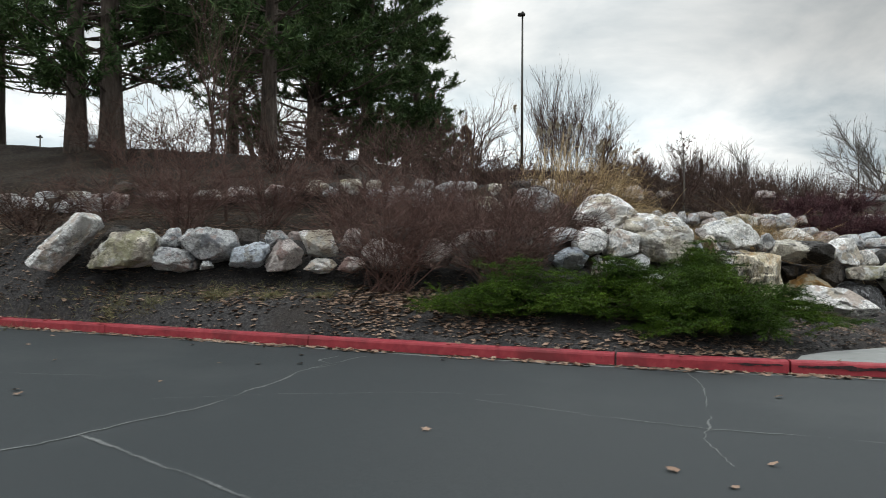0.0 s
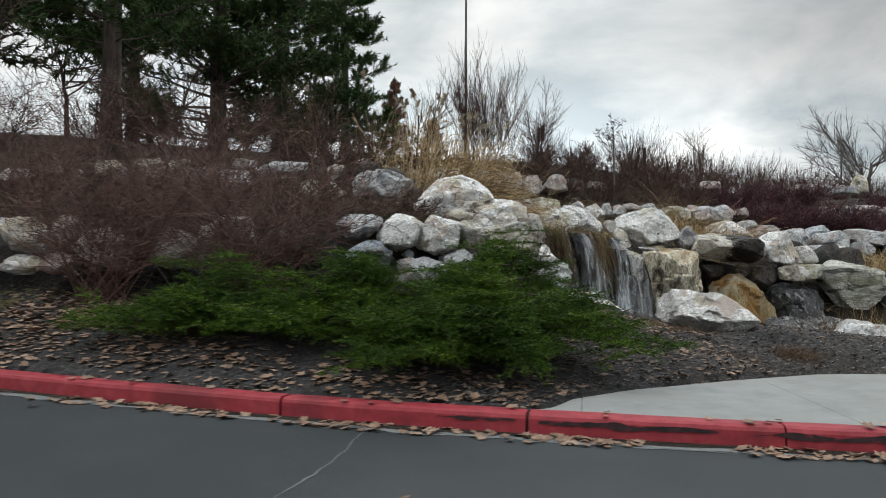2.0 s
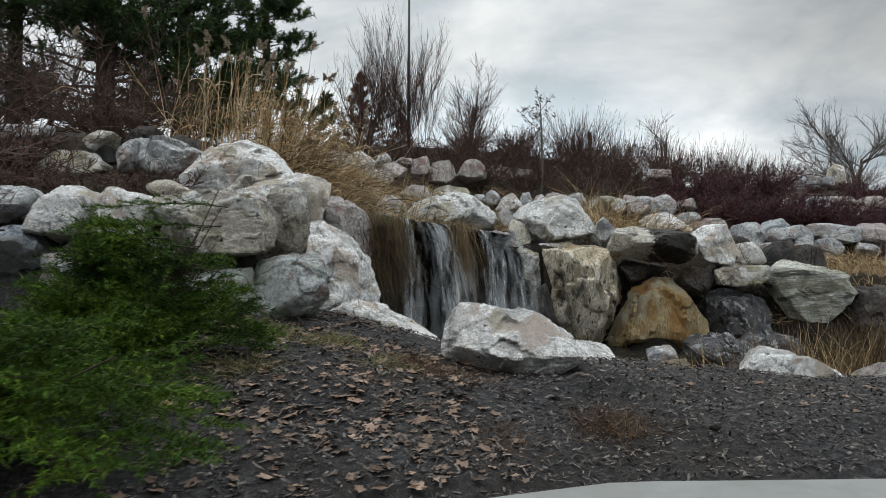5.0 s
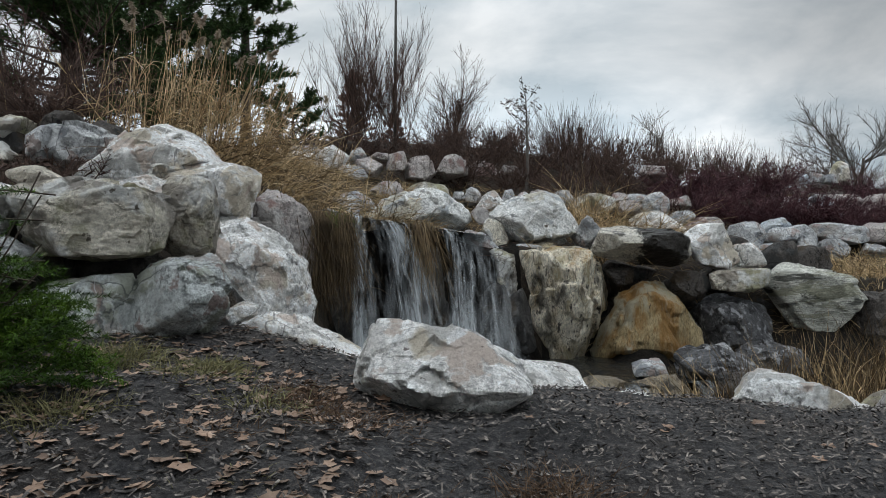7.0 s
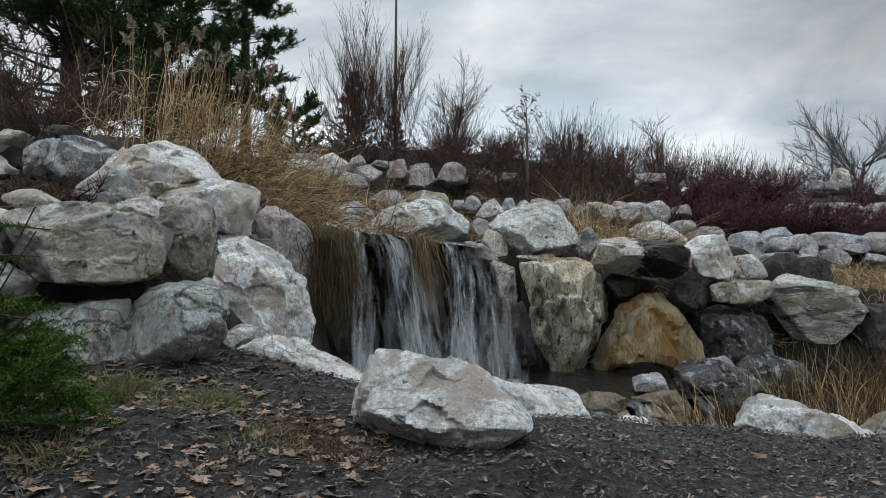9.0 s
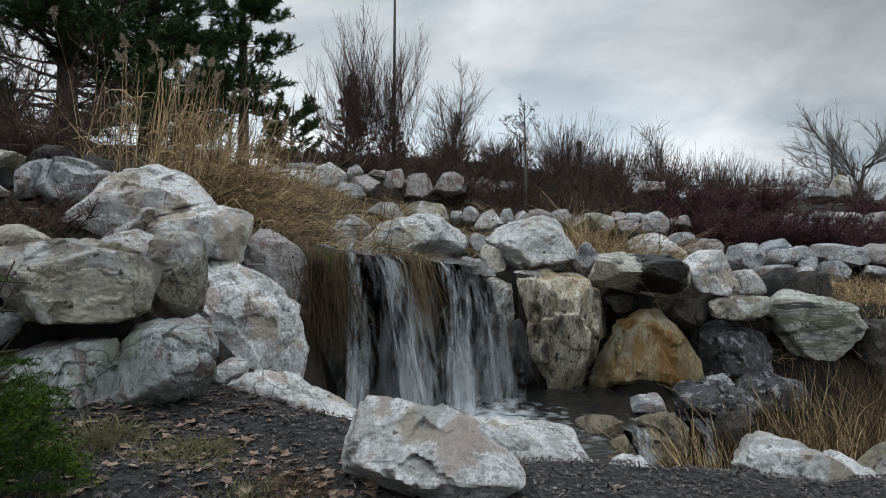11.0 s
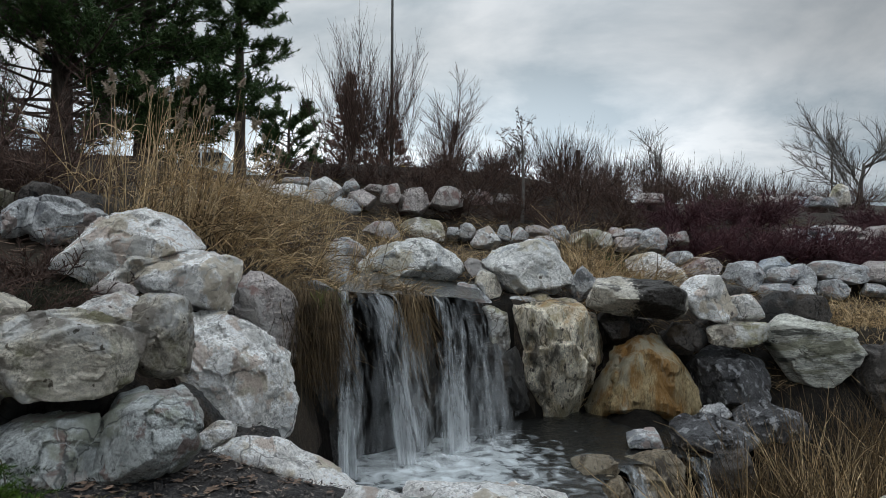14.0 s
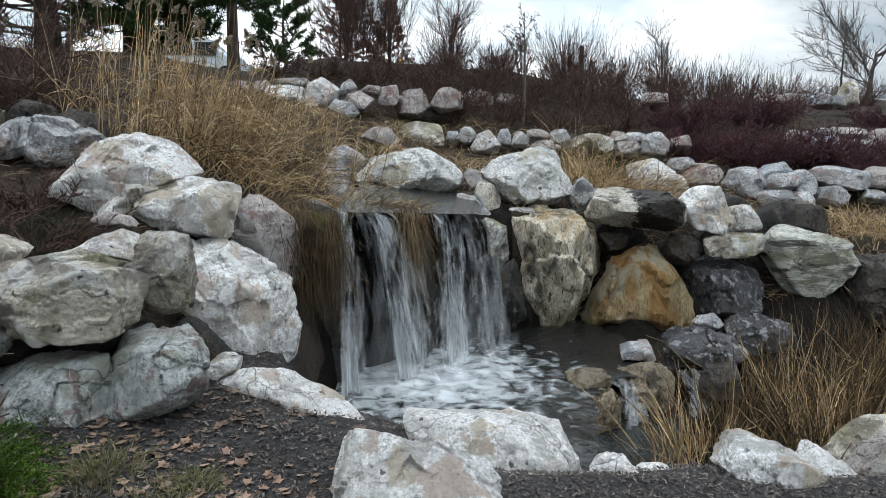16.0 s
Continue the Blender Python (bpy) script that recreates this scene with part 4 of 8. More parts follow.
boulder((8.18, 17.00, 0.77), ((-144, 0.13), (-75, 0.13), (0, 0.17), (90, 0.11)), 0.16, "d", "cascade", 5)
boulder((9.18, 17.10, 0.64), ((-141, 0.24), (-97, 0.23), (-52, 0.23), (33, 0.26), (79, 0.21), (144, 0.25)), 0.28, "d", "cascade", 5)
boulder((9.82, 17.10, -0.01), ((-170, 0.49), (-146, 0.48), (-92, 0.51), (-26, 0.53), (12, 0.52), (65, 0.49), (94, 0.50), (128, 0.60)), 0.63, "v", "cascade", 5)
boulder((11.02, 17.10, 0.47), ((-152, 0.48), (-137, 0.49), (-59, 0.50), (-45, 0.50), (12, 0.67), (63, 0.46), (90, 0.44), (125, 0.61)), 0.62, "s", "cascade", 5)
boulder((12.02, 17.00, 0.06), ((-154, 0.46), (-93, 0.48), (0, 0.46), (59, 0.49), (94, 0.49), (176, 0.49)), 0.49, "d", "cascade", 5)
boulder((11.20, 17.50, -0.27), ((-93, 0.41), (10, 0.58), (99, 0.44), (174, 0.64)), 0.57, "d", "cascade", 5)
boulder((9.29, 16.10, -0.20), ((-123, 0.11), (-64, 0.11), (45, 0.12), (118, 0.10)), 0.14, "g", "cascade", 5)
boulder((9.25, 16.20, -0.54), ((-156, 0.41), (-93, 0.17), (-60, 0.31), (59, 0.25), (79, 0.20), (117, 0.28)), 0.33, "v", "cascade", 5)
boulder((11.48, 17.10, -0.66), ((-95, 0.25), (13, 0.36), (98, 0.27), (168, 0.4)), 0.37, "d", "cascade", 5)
boulder((6.40, 16.45, 0.74), ((-175, 0.20), (-90, 0.42), (-40, 0.33), (4, 0.21), (61, 0.30), (121, 0.38)), 0.34, "t", "cascade", 5)
boulder((6.11, 16.90, 1.21), ((-135, 0.18), (-86, 0.22), (-18, 0.26), (43, 0.19), (82, 0.19), (159, 0.26)), 0.29, "g", "cascade", 4)
boulder((6.34, 17.00, 1.38), ((-141, 0.12), (-36, 0.22), (24, 0.12), (60, 0.17), (157, 0.19)), 0.27, "t", "cascade", 4)
boulder((6.79, 17.00, 1.18), ((-111, 0.11), (-85, 0.05), (18, 0.22), (87, 0.06), (117, 0.1)), 0.15, "g", "cascade", 4)
boulder((6.14, 17.20, 1.67), ((-142, 0.1), (-81, 0.11), (7, 0.12), (73, 0.1), (141, 0.13)), 0.16, "r", "cascade", 4)
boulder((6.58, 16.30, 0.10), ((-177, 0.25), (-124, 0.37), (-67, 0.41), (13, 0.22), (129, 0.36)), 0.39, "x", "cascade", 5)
boulder((8.02, 15.00, -0.26), ((-163, 0.18), (-100, 0.11), (-78, 0.12), (23, 0.16), (86, 0.09), (120, 0.13)), 0.18, "g", "pool", 4)
boulder((7.28, 14.15, -0.32), ((-169, 0.21), (-105, 0.11), (-77, 0.11), (10, 0.20), (83, 0.10), (135, 0.16)), 0.21, "n", "pool", 4)
boulder((7.29, 14.00, -0.65), ((-174, 0.30), (-128, 0.27), (-64, 0.34), (0, 0.29), (36, 0.31), (92, 0.28)), 0.38, "n", "pool", 5)
boulder((8.01, 14.50, -0.55), ((-175, 0.29), (-138, 0.26), (-47, 0.27), (-4, 0.28), (47, 0.31), (104, 0.26)), 0.34, "n", "pool", 5)
boulder((8.82, 15.00, -0.25), ((-165, 0.42), (-97, 0.22), (-62, 0.30), (32, 0.42), (70, 0.24), (107, 0.26)), 0.38, "v", "pool", 5)
boulder((8.69, 14.20, -0.36), ((-90, 0.16), (14, 0.2), (96, 0.18), (167, 0.2)), 0.21, "d", "pool", 5)
boulder((9.89, 15.90, -0.31), ((-129, 0.29), (-76, 0.25), (20, 0.36), (81, 0.24), (127, 0.30)), 0.40, "v", "pool", 5)
boulder((5.31, 20.80, 2.28), ((-95, 0.21), (-17, 0.41), (22, 0.4), (82, 0.23), (107, 0.28), (173, 0.41)), 0.39, "t", "middle", 4)
boulder((5.90, 20.80, 2.22), ((-90, 0.12), (13, 0.12), (90, 0.13), (170, 0.12)), 0.16, "g", "middle", 4)
boulder((6.17, 20.80, 2.28), ((-99, 0.12), (-23, 0.15), (36, 0.14), (100, 0.14), (169, 0.14)), 0.18, "g", "middle", 4)
boulder((6.52, 20.75, 2.09), ((-138, 0.26), (-80, 0.2), (-16, 0.27), (42, 0.23), (112, 0.23), (148, 0.22)), 0.32, "w", "middle", 4)
boulder((6.90, 20.80, 2.24), ((-110, 0.14), (-18, 0.13), (18, 0.12), (98, 0.16), (166, 0.12)), 0.19, "g", "middle", 4)
boulder((7.20, 20.80, 2.17), ((-94, 0.14), (-8, 0.15), (50, 0.15), (129, 0.16), (168, 0.14)), 0.20, "g", "middle", 4)
boulder((7.54, 20.90, 2.29), ((-92, 0.09), (-36, 0.23), (61, 0.12), (95, 0.11), (171, 0.21)), 0.20, "r", "middle", 4)
boulder((7.97, 20.80, 2.24), ((-102, 0.12), (-20, 0.2), (35, 0.16), (98, 0.14), (156, 0.18)), 0.22, "g", "middle", 4)
boulder((7.65, 20.60, 2.02), ((-96, 0.12), (-16, 0.26), (52, 0.19), (94, 0.14), (154, 0.24)), 0.25, "r", "middle", 4)
boulder((8.59, 20.70, 2.12), ((-110, 0.22), (-76, 0.19), (11, 0.36), (70, 0.22), (103, 0.2), (144, 0.3)), 0.35, "t", "middle", 4)
boulder((9.13, 20.90, 2.25), ((-87, 0.08), (33, 0.14), (96, 0.1), (159, 0.15)), 0.17, "r", "middle", 4)
boulder((9.42, 20.90, 2.25), ((-104, 0.11), (-81, 0.08), (3, 0.2), (90, 0.08), (141, 0.15)), 0.17, "g", "middle", 4)
boulder((9.24, 20.60, 2.02), ((-92, 0.12), (-15, 0.23), (58, 0.17), (96, 0.14), (177, 0.22)), 0.22, "r", "middle", 4)
boulder((9.76, 20.70, 2.10), ((-99, 0.19), (-6, 0.26), (47, 0.21), (110, 0.25), (168, 0.24)), 0.31, "g", "middle", 4)
boulder((10.30, 20.90, 2.15), ((-86, 0.11), (27, 0.19), (100, 0.12), (169, 0.2)), 0.22, "r", "middle", 4)
boulder((9.44, 19.20, 1.52), ((-130, 0.31), (-96, 0.29), (-47, 0.55), (42, 0.32), (58, 0.27), (97, 0.37), (168, 0.52)), 0.53, "w", "middle", 5)
boulder((9.89, 19.60, 1.78), ((-101, 0.13), (-62, 0.12), (38, 0.19), (95, 0.12), (145, 0.15)), 0.22, "g", "middle", 4)
boulder((10.23, 19.50, 1.59), ((-115, 0.22), (-90, 0.19), (-24, 0.3), (39, 0.26), (95, 0.19), (151, 0.28)), 0.32, "r", "middle", 4)
boulder((11.21, 19.90, 1.44), ((-150, 0.27), (-90, 0.26), (-15, 0.26), (34, 0.26), (100, 0.28), (165, 0.25)), 0.34, "g", "middle", 4)
boulder((11.80, 20.00, 1.67), ((-127, 0.25), (-84, 0.13), (-37, 0.22), (37, 0.24), (100, 0.14), (134, 0.18)), 0.27, "b", "middle", 4)
boulder((11.81, 19.80, 1.46), ((-133, 0.26), (-90, 0.17), (-31, 0.23), (37, 0.27), (101, 0.17), (152, 0.24)), 0.29, "g", "middle", 4)
boulder((12.21, 19.80, 1.48), ((-167, 0.17), (-93, 0.18), (-7, 0.2), (40, 0.17), (102, 0.2)), 0.25, "g", "middle", 4)
boulder((13.00, 20.00, 1.54), ((-108, 0.21), (-84, 0.2), (-6, 0.53), (84, 0.17), (93, 0.18), (169, 0.57)), 0.39, "g", "middle", 4)
boulder((13.81, 20.00, 1.53), ((-97, 0.19), (-71, 0.21), (25, 0.3), (92, 0.18), (178, 0.32)), 0.31, "r", "middle", 4)
boulder((12.12, 19.60, 1.05), ((-178, 0.23), (-99, 0.24), (-8, 0.24), (31, 0.24), (103, 0.25)), 0.31, "g", "middle", 4)
boulder((11.60, 19.60, 1.15), ((-88, 0.16), (14, 0.27), (96, 0.18), (172, 0.28)), 0.29, "g", "middle", 4)
boulder((12.68, 19.70, 1.21), ((-101, 0.17), (-45, 0.23), (48, 0.21), (94, 0.18), (165, 0.24)), 0.29, "g", "middle", 4)
boulder((13.53, 19.80, 1.22), ((-95, 0.1), (19, 0.21), (82, 0.11), (158, 0.21)), 0.22, "g", "middle", 4)
boulder((11.37, 18.60, 0.79), ((-97, 0.12), (-69, 0.18), (47, 0.29), (92, 0.11), (154, 0.37)), 0.29, "g", "middle", 4)
boulder((13.52, 22.35, 2.19), ((-98, 0.16), (-21, 0.21), (33, 0.15), (114, 0.2), (170, 0.16)), 0.24, "b", "hill", 4)
boulder((13.86, 22.35, 2.39), ((-90, 0.07), (19, 0.21), (88, 0.08), (145, 0.18)), 0.17, "g", "hill", 4)
boulder((13.97, 22.35, 2.10), ((-99, 0.17), (-42, 0.24), (26, 0.19), (102, 0.2), (173, 0.21)), 0.27, "b", "hill", 4)
boulder((14.43, 22.35, 2.36), ((-90, 0.1), (22, 0.31), (90, 0.1), (168, 0.33)), 0.23, "r", "hill", 4)
boulder((14.62, 22.35, 2.04), ((-96, 0.17), (-71, 0.23), (55, 0.24), (95, 0.19), (174, 0.38)), 0.36, "r", "hill", 4)
boulder((15.24, 22.35, 2.32), ((-94, 0.14), (6, 0.34), (88, 0.14), (172, 0.36)), 0.29, "r", "hill", 4)
boulder((13.25, 22.35, 2.23), ((-82, 0.2), (10, 0.12), (97, 0.22), (180, 0.12)), 0.21, "r", "hill", 4)
boulder((1.55, 21.70, 3.02), ((-90, 0.26), (-10, 0.3), (50, 0.31), (103, 0.29), (171, 0.28)), 0.37, "r", "hill", 4)
boulder((2.01, 21.80, 3.23), ((-82, 0.1), (20, 0.17), (98, 0.11), (164, 0.16)), 0.20, "r", "hill", 4)
boulder((2.43, 21.60, 3.00), ((-83, 0.24), (-74, 0.24), (-11, 0.45), (83, 0.27), (98, 0.25), (173, 0.41)), 0.44, "w", "hill", 4)
boulder((2.66, 21.90, 3.31), ((-96, 0.12), (-75, 0.1), (40, 0.23), (94, 0.1), (145, 0.21)), 0.23, "g", "hill", 4)
boulder((3.23, 21.60, 3.03), ((-101, 0.34), (-72, 0.28), (-20, 0.32), (54, 0.33), (115, 0.31), (167, 0.29)), 0.43, "w", "hill", 4)
boulder((3.76, 21.80, 3.22), ((-103, 0.15), (-40, 0.14), (34, 0.16), (106, 0.15), (165, 0.15)), 0.21, "g", "hill", 4)
boulder((4.02, 21.60, 2.94), ((-159, 0.27), (-108, 0.19), (-39, 0.22), (60, 0.21), (110, 0.19)), 0.32, "r", "hill", 4)
boulder((4.26, 21.80, 3.20), ((-104, 0.08), (-8, 0.15), (85, 0.08), (134, 0.13)), 0.16, "r", "hill", 4)
boulder((4.61, 21.70, 3.05), ((-101, 0.19), (-48, 0.21), (17, 0.19), (97, 0.2), (170, 0.18)), 0.26, "r", "hill", 4)
boulder((3.69, 21.50, 2.74), ((-115, 0.24), (-54, 0.24), (37, 0.29), (82, 0.22), (152, 0.28)), 0.37, "g", "hill", 4)
boulder((3.15, 21.40, 2.55), ((-117, 0.23), (-86, 0.14), (-28, 0.38), (86, 0.13), (134, 0.32)), 0.33, "t", "hill", 4)
boulder((5.07, 21.90, 2.89), ((-97, 0.26), (-45, 0.28), (27, 0.3), (98, 0.27), (166, 0.28)), 0.38, "r", "hill", 4)
boulder((5.79, 22.00, 2.98), ((-108, 0.24), (-72, 0.23), (18, 0.28), (94, 0.23), (153, 0.27)), 0.35, "r", "hill", 4)
boulder((2.68, 18.50, 2.30), ((-126, 0.22), (-75, 0.2), (-13, 0.24), (56, 0.21), (106, 0.21), (156, 0.23)), 0.30, "t", "middle", 4)
boulder((4.15, 17.90, 1.83), ((-127, 0.28), (-90, 0.18), (-12, 0.33), (55, 0.23), (108, 0.22), (141, 0.27)), 0.34, "g", "middle", 4)
boulder((3.20, 19.80, 2.05), ((-90, 0.08), (9, 0.1), (75, 0.1), (165, 0.09)), 0.13, "g", "middle", 4)
boulder((4.62, 19.50, 2.23), ((-113, 0.15), (-64, 0.2), (31, 0.23), (97, 0.15), (146, 0.26)), 0.29, "r", "middle", 4)
boulder((6.52, 23.50, 3.08), ((-120, 0.23), (-82, 0.21), (12, 0.32), (83, 0.19), (143, 0.31)), 0.35, "r", "hill", 4)
boulder((7.22, 23.50, 3.06), ((-101, 0.13), (13, 0.26), (82, 0.15), (154, 0.27)), 0.30, "r", "hill", 4)
boulder((10.62, 23.80, 3.11), ((-90, 0.15), (14, 0.3), (90, 0.17), (160, 0.3)), 0.29, "r", "hill", 4)
boulder((14.47, 26.40, 3.29), ((-90, 0.13), (31, 0.29), (95, 0.15), (152, 0.31)), 0.30, "r", "crest", 4)
boulder((15.08, 26.40, 3.27), ((-93, 0.16), (-6, 0.22), (84, 0.18), (160, 0.2)), 0.26, "r", "crest", 4)
boulder((15.49, 26.40, 3.29), ((-90, 0.12), (21, 0.16), (79, 0.15), (159, 0.16)), 0.22, "b", "crest", 4)
boulder((15.90, 26.40, 3.31), ((-85, 0.13), (5, 0.18), (82, 0.13), (170, 0.16)), 0.20, "g", "crest", 4)
boulder((16.25, 26.40, 3.26), ((-94, 0.12), (12, 0.15), (90, 0.13), (164, 0.15)), 0.19, "g", "crest", 4)
boulder((16.57, 26.40, 3.37), ((-90, 0.27), (15, 0.21), (38, 0.25), (129, 0.31), (172, 0.21)), 0.36, "t", "crest", 4)
boulder((-2.39, 13.60, 2.36), ((-97, 0.13), (-41, 0.16), (57, 0.17), (97, 0.13), (166, 0.19)), 0.22, "t", "upper", 4)
boulder((-2.11, 13.50, 2.26), ((-98, 0.08), (0, 0.14), (72, 0.11), (131, 0.1)), 0.17, "g", "upper", 4)
boulder((-1.73, 13.60, 2.38), ((-110, 0.13), (-53, 0.16), (22, 0.19), (92, 0.12), (163, 0.2)), 0.21, "t", "upper", 4)
boulder((-1.32, 13.60, 2.41), ((-139, 0.15), (-76, 0.09), (-21, 0.13), (90, 0.09), (135, 0.1)), 0.16, "t", "upper", 4)
boulder((-1.16, 13.40, 2.17), ((-114, 0.1), (-56, 0.21), (52, 0.12), (90, 0.14), (156, 0.24)), 0.24, "g", "upper", 4)
boulder((-0.90, 13.50, 2.25), ((-93, 0.13), (-8, 0.16), (90, 0.13), (169, 0.17)), 0.19, "g", "upper", 4)
boulder((-3.04, 13.50, 2.24), ((-115, 0.16), (-90, 0.14), (5, 0.25), (82, 0.14), (141, 0.24)), 0.26, "r", "upper", 4)
boulder((-0.37, 13.80, 2.47), ((-93, 0.07), (-28, 0.16), (85, 0.07), (154, 0.15)), 0.16, "g", "upper", 4)
boulder((0.26, 13.70, 2.40), ((-103, 0.14), (-85, 0.09), (8, 0.36), (88, 0.1), (120, 0.18)), 0.25, "g", "upper", 4)
boulder((-0.45, 13.50, 2.18), ((-121, 0.19), (-78, 0.16), (22, 0.23), (90, 0.16), (154, 0.23)), 0.26, "g", "upper", 4)
boulder((-3.84, 13.70, 2.22), ((-106, 0.17), (-59, 0.2), (37, 0.24), (95, 0.16), (163, 0.26)), 0.29, "r", "upper", 4)
boulder((-4.50, 13.70, 2.21), ((-88, 0.09), (27, 0.23), (97, 0.1), (150, 0.23)), 0.23, "r", "upper", 4)
boulder((-5.31, 13.70, 2.19), ((-85, 0.09), (36, 0.23), (95, 0.11), (161, 0.24)), 0.23, "r", "upper", 4)
boulder((-6.51, 13.60, 2.04), ((-81, 0.14), (13, 0.2), (94, 0.17), (164, 0.18)), 0.25, "g", "upper", 4)
boulder((-6.15, 13.70, 2.09), ((-97, 0.17), (-10, 0.16), (81, 0.17), (174, 0.16)), 0.23, "r", "upper", 4)
boulder((-7.01, 13.90, 2.23), ((-90, 0.07), (10, 0.15), (86, 0.07), (161, 0.14)), 0.13, "t", "upper", 4)
boulder((-7.32, 13.90, 2.23), ((-90, 0.06), (11, 0.13), (85, 0.07), (163, 0.12)), 0.12, "t", "upper", 4)
boulder((-7.64, 13.90, 2.22), ((-88, 0.06), (18, 0.17), (94, 0.07), (154, 0.16)), 0.15, "g", "upper", 4)
boulder((-7.02, 13.60, 2.00), ((-90, 0.12), (8, 0.22), (93, 0.12), (168, 0.23)), 0.21, "g", "upper", 4)
boulder((-7.70, 13.60, 2.03), ((-163, 0.15), (-78, 0.13), (16, 0.17), (90, 0.12)), 0.20, "g", "upper", 4)
boulder((-8.23, 13.60, 2.03), ((-170, 0.21), (-81, 0.15), (29, 0.2), (98, 0.16)), 0.26, "g", "upper", 4)
boulder((0.21, 14.10, 2.18), ((-81, 0.1), (20, 0.19), (94, 0.11), (165, 0.17)), 0.20, "g", "upper", 4)
boulder((-0.45, 14.20, 2.20), ((-84, 0.12), (26, 0.27), (94, 0.13), (166, 0.27)), 0.26, "g", "upper", 4)
# backing of the fall: the dark cavity is coloured into these wet stones
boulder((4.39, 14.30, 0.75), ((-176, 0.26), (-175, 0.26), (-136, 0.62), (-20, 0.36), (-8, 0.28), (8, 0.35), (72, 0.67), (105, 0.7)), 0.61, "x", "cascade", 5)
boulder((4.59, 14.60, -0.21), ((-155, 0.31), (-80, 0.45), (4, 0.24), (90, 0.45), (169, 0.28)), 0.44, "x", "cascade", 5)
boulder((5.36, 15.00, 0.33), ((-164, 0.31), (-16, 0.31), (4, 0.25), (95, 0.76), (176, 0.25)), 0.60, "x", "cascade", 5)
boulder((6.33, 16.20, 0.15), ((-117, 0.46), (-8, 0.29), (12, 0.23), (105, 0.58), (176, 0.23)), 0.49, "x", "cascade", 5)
# fillers added in open gaps; the "d" ones carry gap shade as colour
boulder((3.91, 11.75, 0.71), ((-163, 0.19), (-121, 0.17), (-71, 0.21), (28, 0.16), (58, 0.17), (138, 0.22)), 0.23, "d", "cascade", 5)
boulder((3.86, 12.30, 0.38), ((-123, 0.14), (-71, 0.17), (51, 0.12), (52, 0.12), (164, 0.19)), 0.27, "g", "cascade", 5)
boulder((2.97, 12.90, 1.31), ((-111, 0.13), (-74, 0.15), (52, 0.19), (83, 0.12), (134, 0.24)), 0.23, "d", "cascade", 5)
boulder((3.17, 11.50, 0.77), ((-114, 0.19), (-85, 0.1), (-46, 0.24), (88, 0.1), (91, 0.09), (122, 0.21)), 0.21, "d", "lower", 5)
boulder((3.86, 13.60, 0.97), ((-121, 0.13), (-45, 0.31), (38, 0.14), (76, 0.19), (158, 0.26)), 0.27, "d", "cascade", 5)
boulder((2.82, 11.40, 0.76), ((-90, 0.04), (42, 0.08), (78, 0.05), (157, 0.09)), 0.10, "g", "lower", 4)

# added packing stones behind the open wall joints, near black for the joints' shade
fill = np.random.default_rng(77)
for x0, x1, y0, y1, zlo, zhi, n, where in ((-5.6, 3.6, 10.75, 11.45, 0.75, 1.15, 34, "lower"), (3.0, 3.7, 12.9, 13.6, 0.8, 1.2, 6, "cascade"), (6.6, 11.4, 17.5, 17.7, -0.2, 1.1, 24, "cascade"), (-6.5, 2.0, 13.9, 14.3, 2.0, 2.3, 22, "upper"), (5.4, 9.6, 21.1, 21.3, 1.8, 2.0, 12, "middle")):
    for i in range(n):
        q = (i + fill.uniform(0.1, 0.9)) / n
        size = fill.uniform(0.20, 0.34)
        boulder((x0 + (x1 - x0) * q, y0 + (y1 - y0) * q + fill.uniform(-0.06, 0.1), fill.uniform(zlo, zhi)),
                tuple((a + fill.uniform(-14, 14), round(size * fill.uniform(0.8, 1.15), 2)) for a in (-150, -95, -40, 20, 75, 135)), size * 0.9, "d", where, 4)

# ---- kerb, slab and road marks ----
def kerb_section(x0, x1, gap=0.006):
    """One length of kerb that follows the road's edge."""
    bm = bmesh.new()
    prof = [(0.0, -0.06), (0.008, KERB_H - 0.03), (0.018, KERB_H - 0.010), (0.04, KERB_H), (KERB_W - 0.015, KERB_H), (KERB_W, KERB_H - 0.015), (KERB_W, -0.06)]
    rings = []
    n = max(3, int((x1 - x0) / 0.22))
    for i in range(n + 1):
        x = x0 + gap + (x1 - x0 - 2 * gap) * i / n
        dy = float(kerb_y(x + 0.05) - kerb_y(x - 0.05)) / 0.1
        nrm = Vector((-dy, 1)).normalized()
        y, z = float(kerb_y(x)), float(road_z(x))
        w = [noise.noise(Vector((x * 5, k * 3.1, 0))) * 0.005 for k in range(len(prof))]
        rings.append([bm.verts.new((x + nrm.x * p, y + nrm.y * p + w[k], z + q + w[k])) for k, (p, q) in enumerate(prof)])
    for a, b in zip(rings, rings[1:]):
        for k in range(len(prof) - 1):
            bm.faces.new((a[k], b[k], b[k + 1], a[k + 1]))
    bm.faces.new(rings[0][::-1])
    bm.faces.new(rings[-1])
    bmesh.ops.recalc_face_normals(bm, faces=bm.faces)
    return bm


kerb = empty("kerb", 0, 0, 0, "red-painted concrete kerb with chipped joints", "kerb")
kerb["kind"] = "structure"
cuts = [-60, -40, -28, -19, -13.5, -10.2, -7.2, -4.4, -1.55, 1.70, 3.24, 4.62, 6.1, 8.4, 11.4, 15, 20, 30, 60]
for a, b in zip(cuts, cuts[1:]):
    part("kerb_section", kerb_section(a, b, 0.014 if abs(a - 1.7) < 0.1 else 0.006), RED, kerb)

# concrete landing behind the kerb


def slab_back(x):
    return float(np.interp(x, [p[0] for p in SLAB_EDGE], [p[1] for p in SLAB_EDGE]))


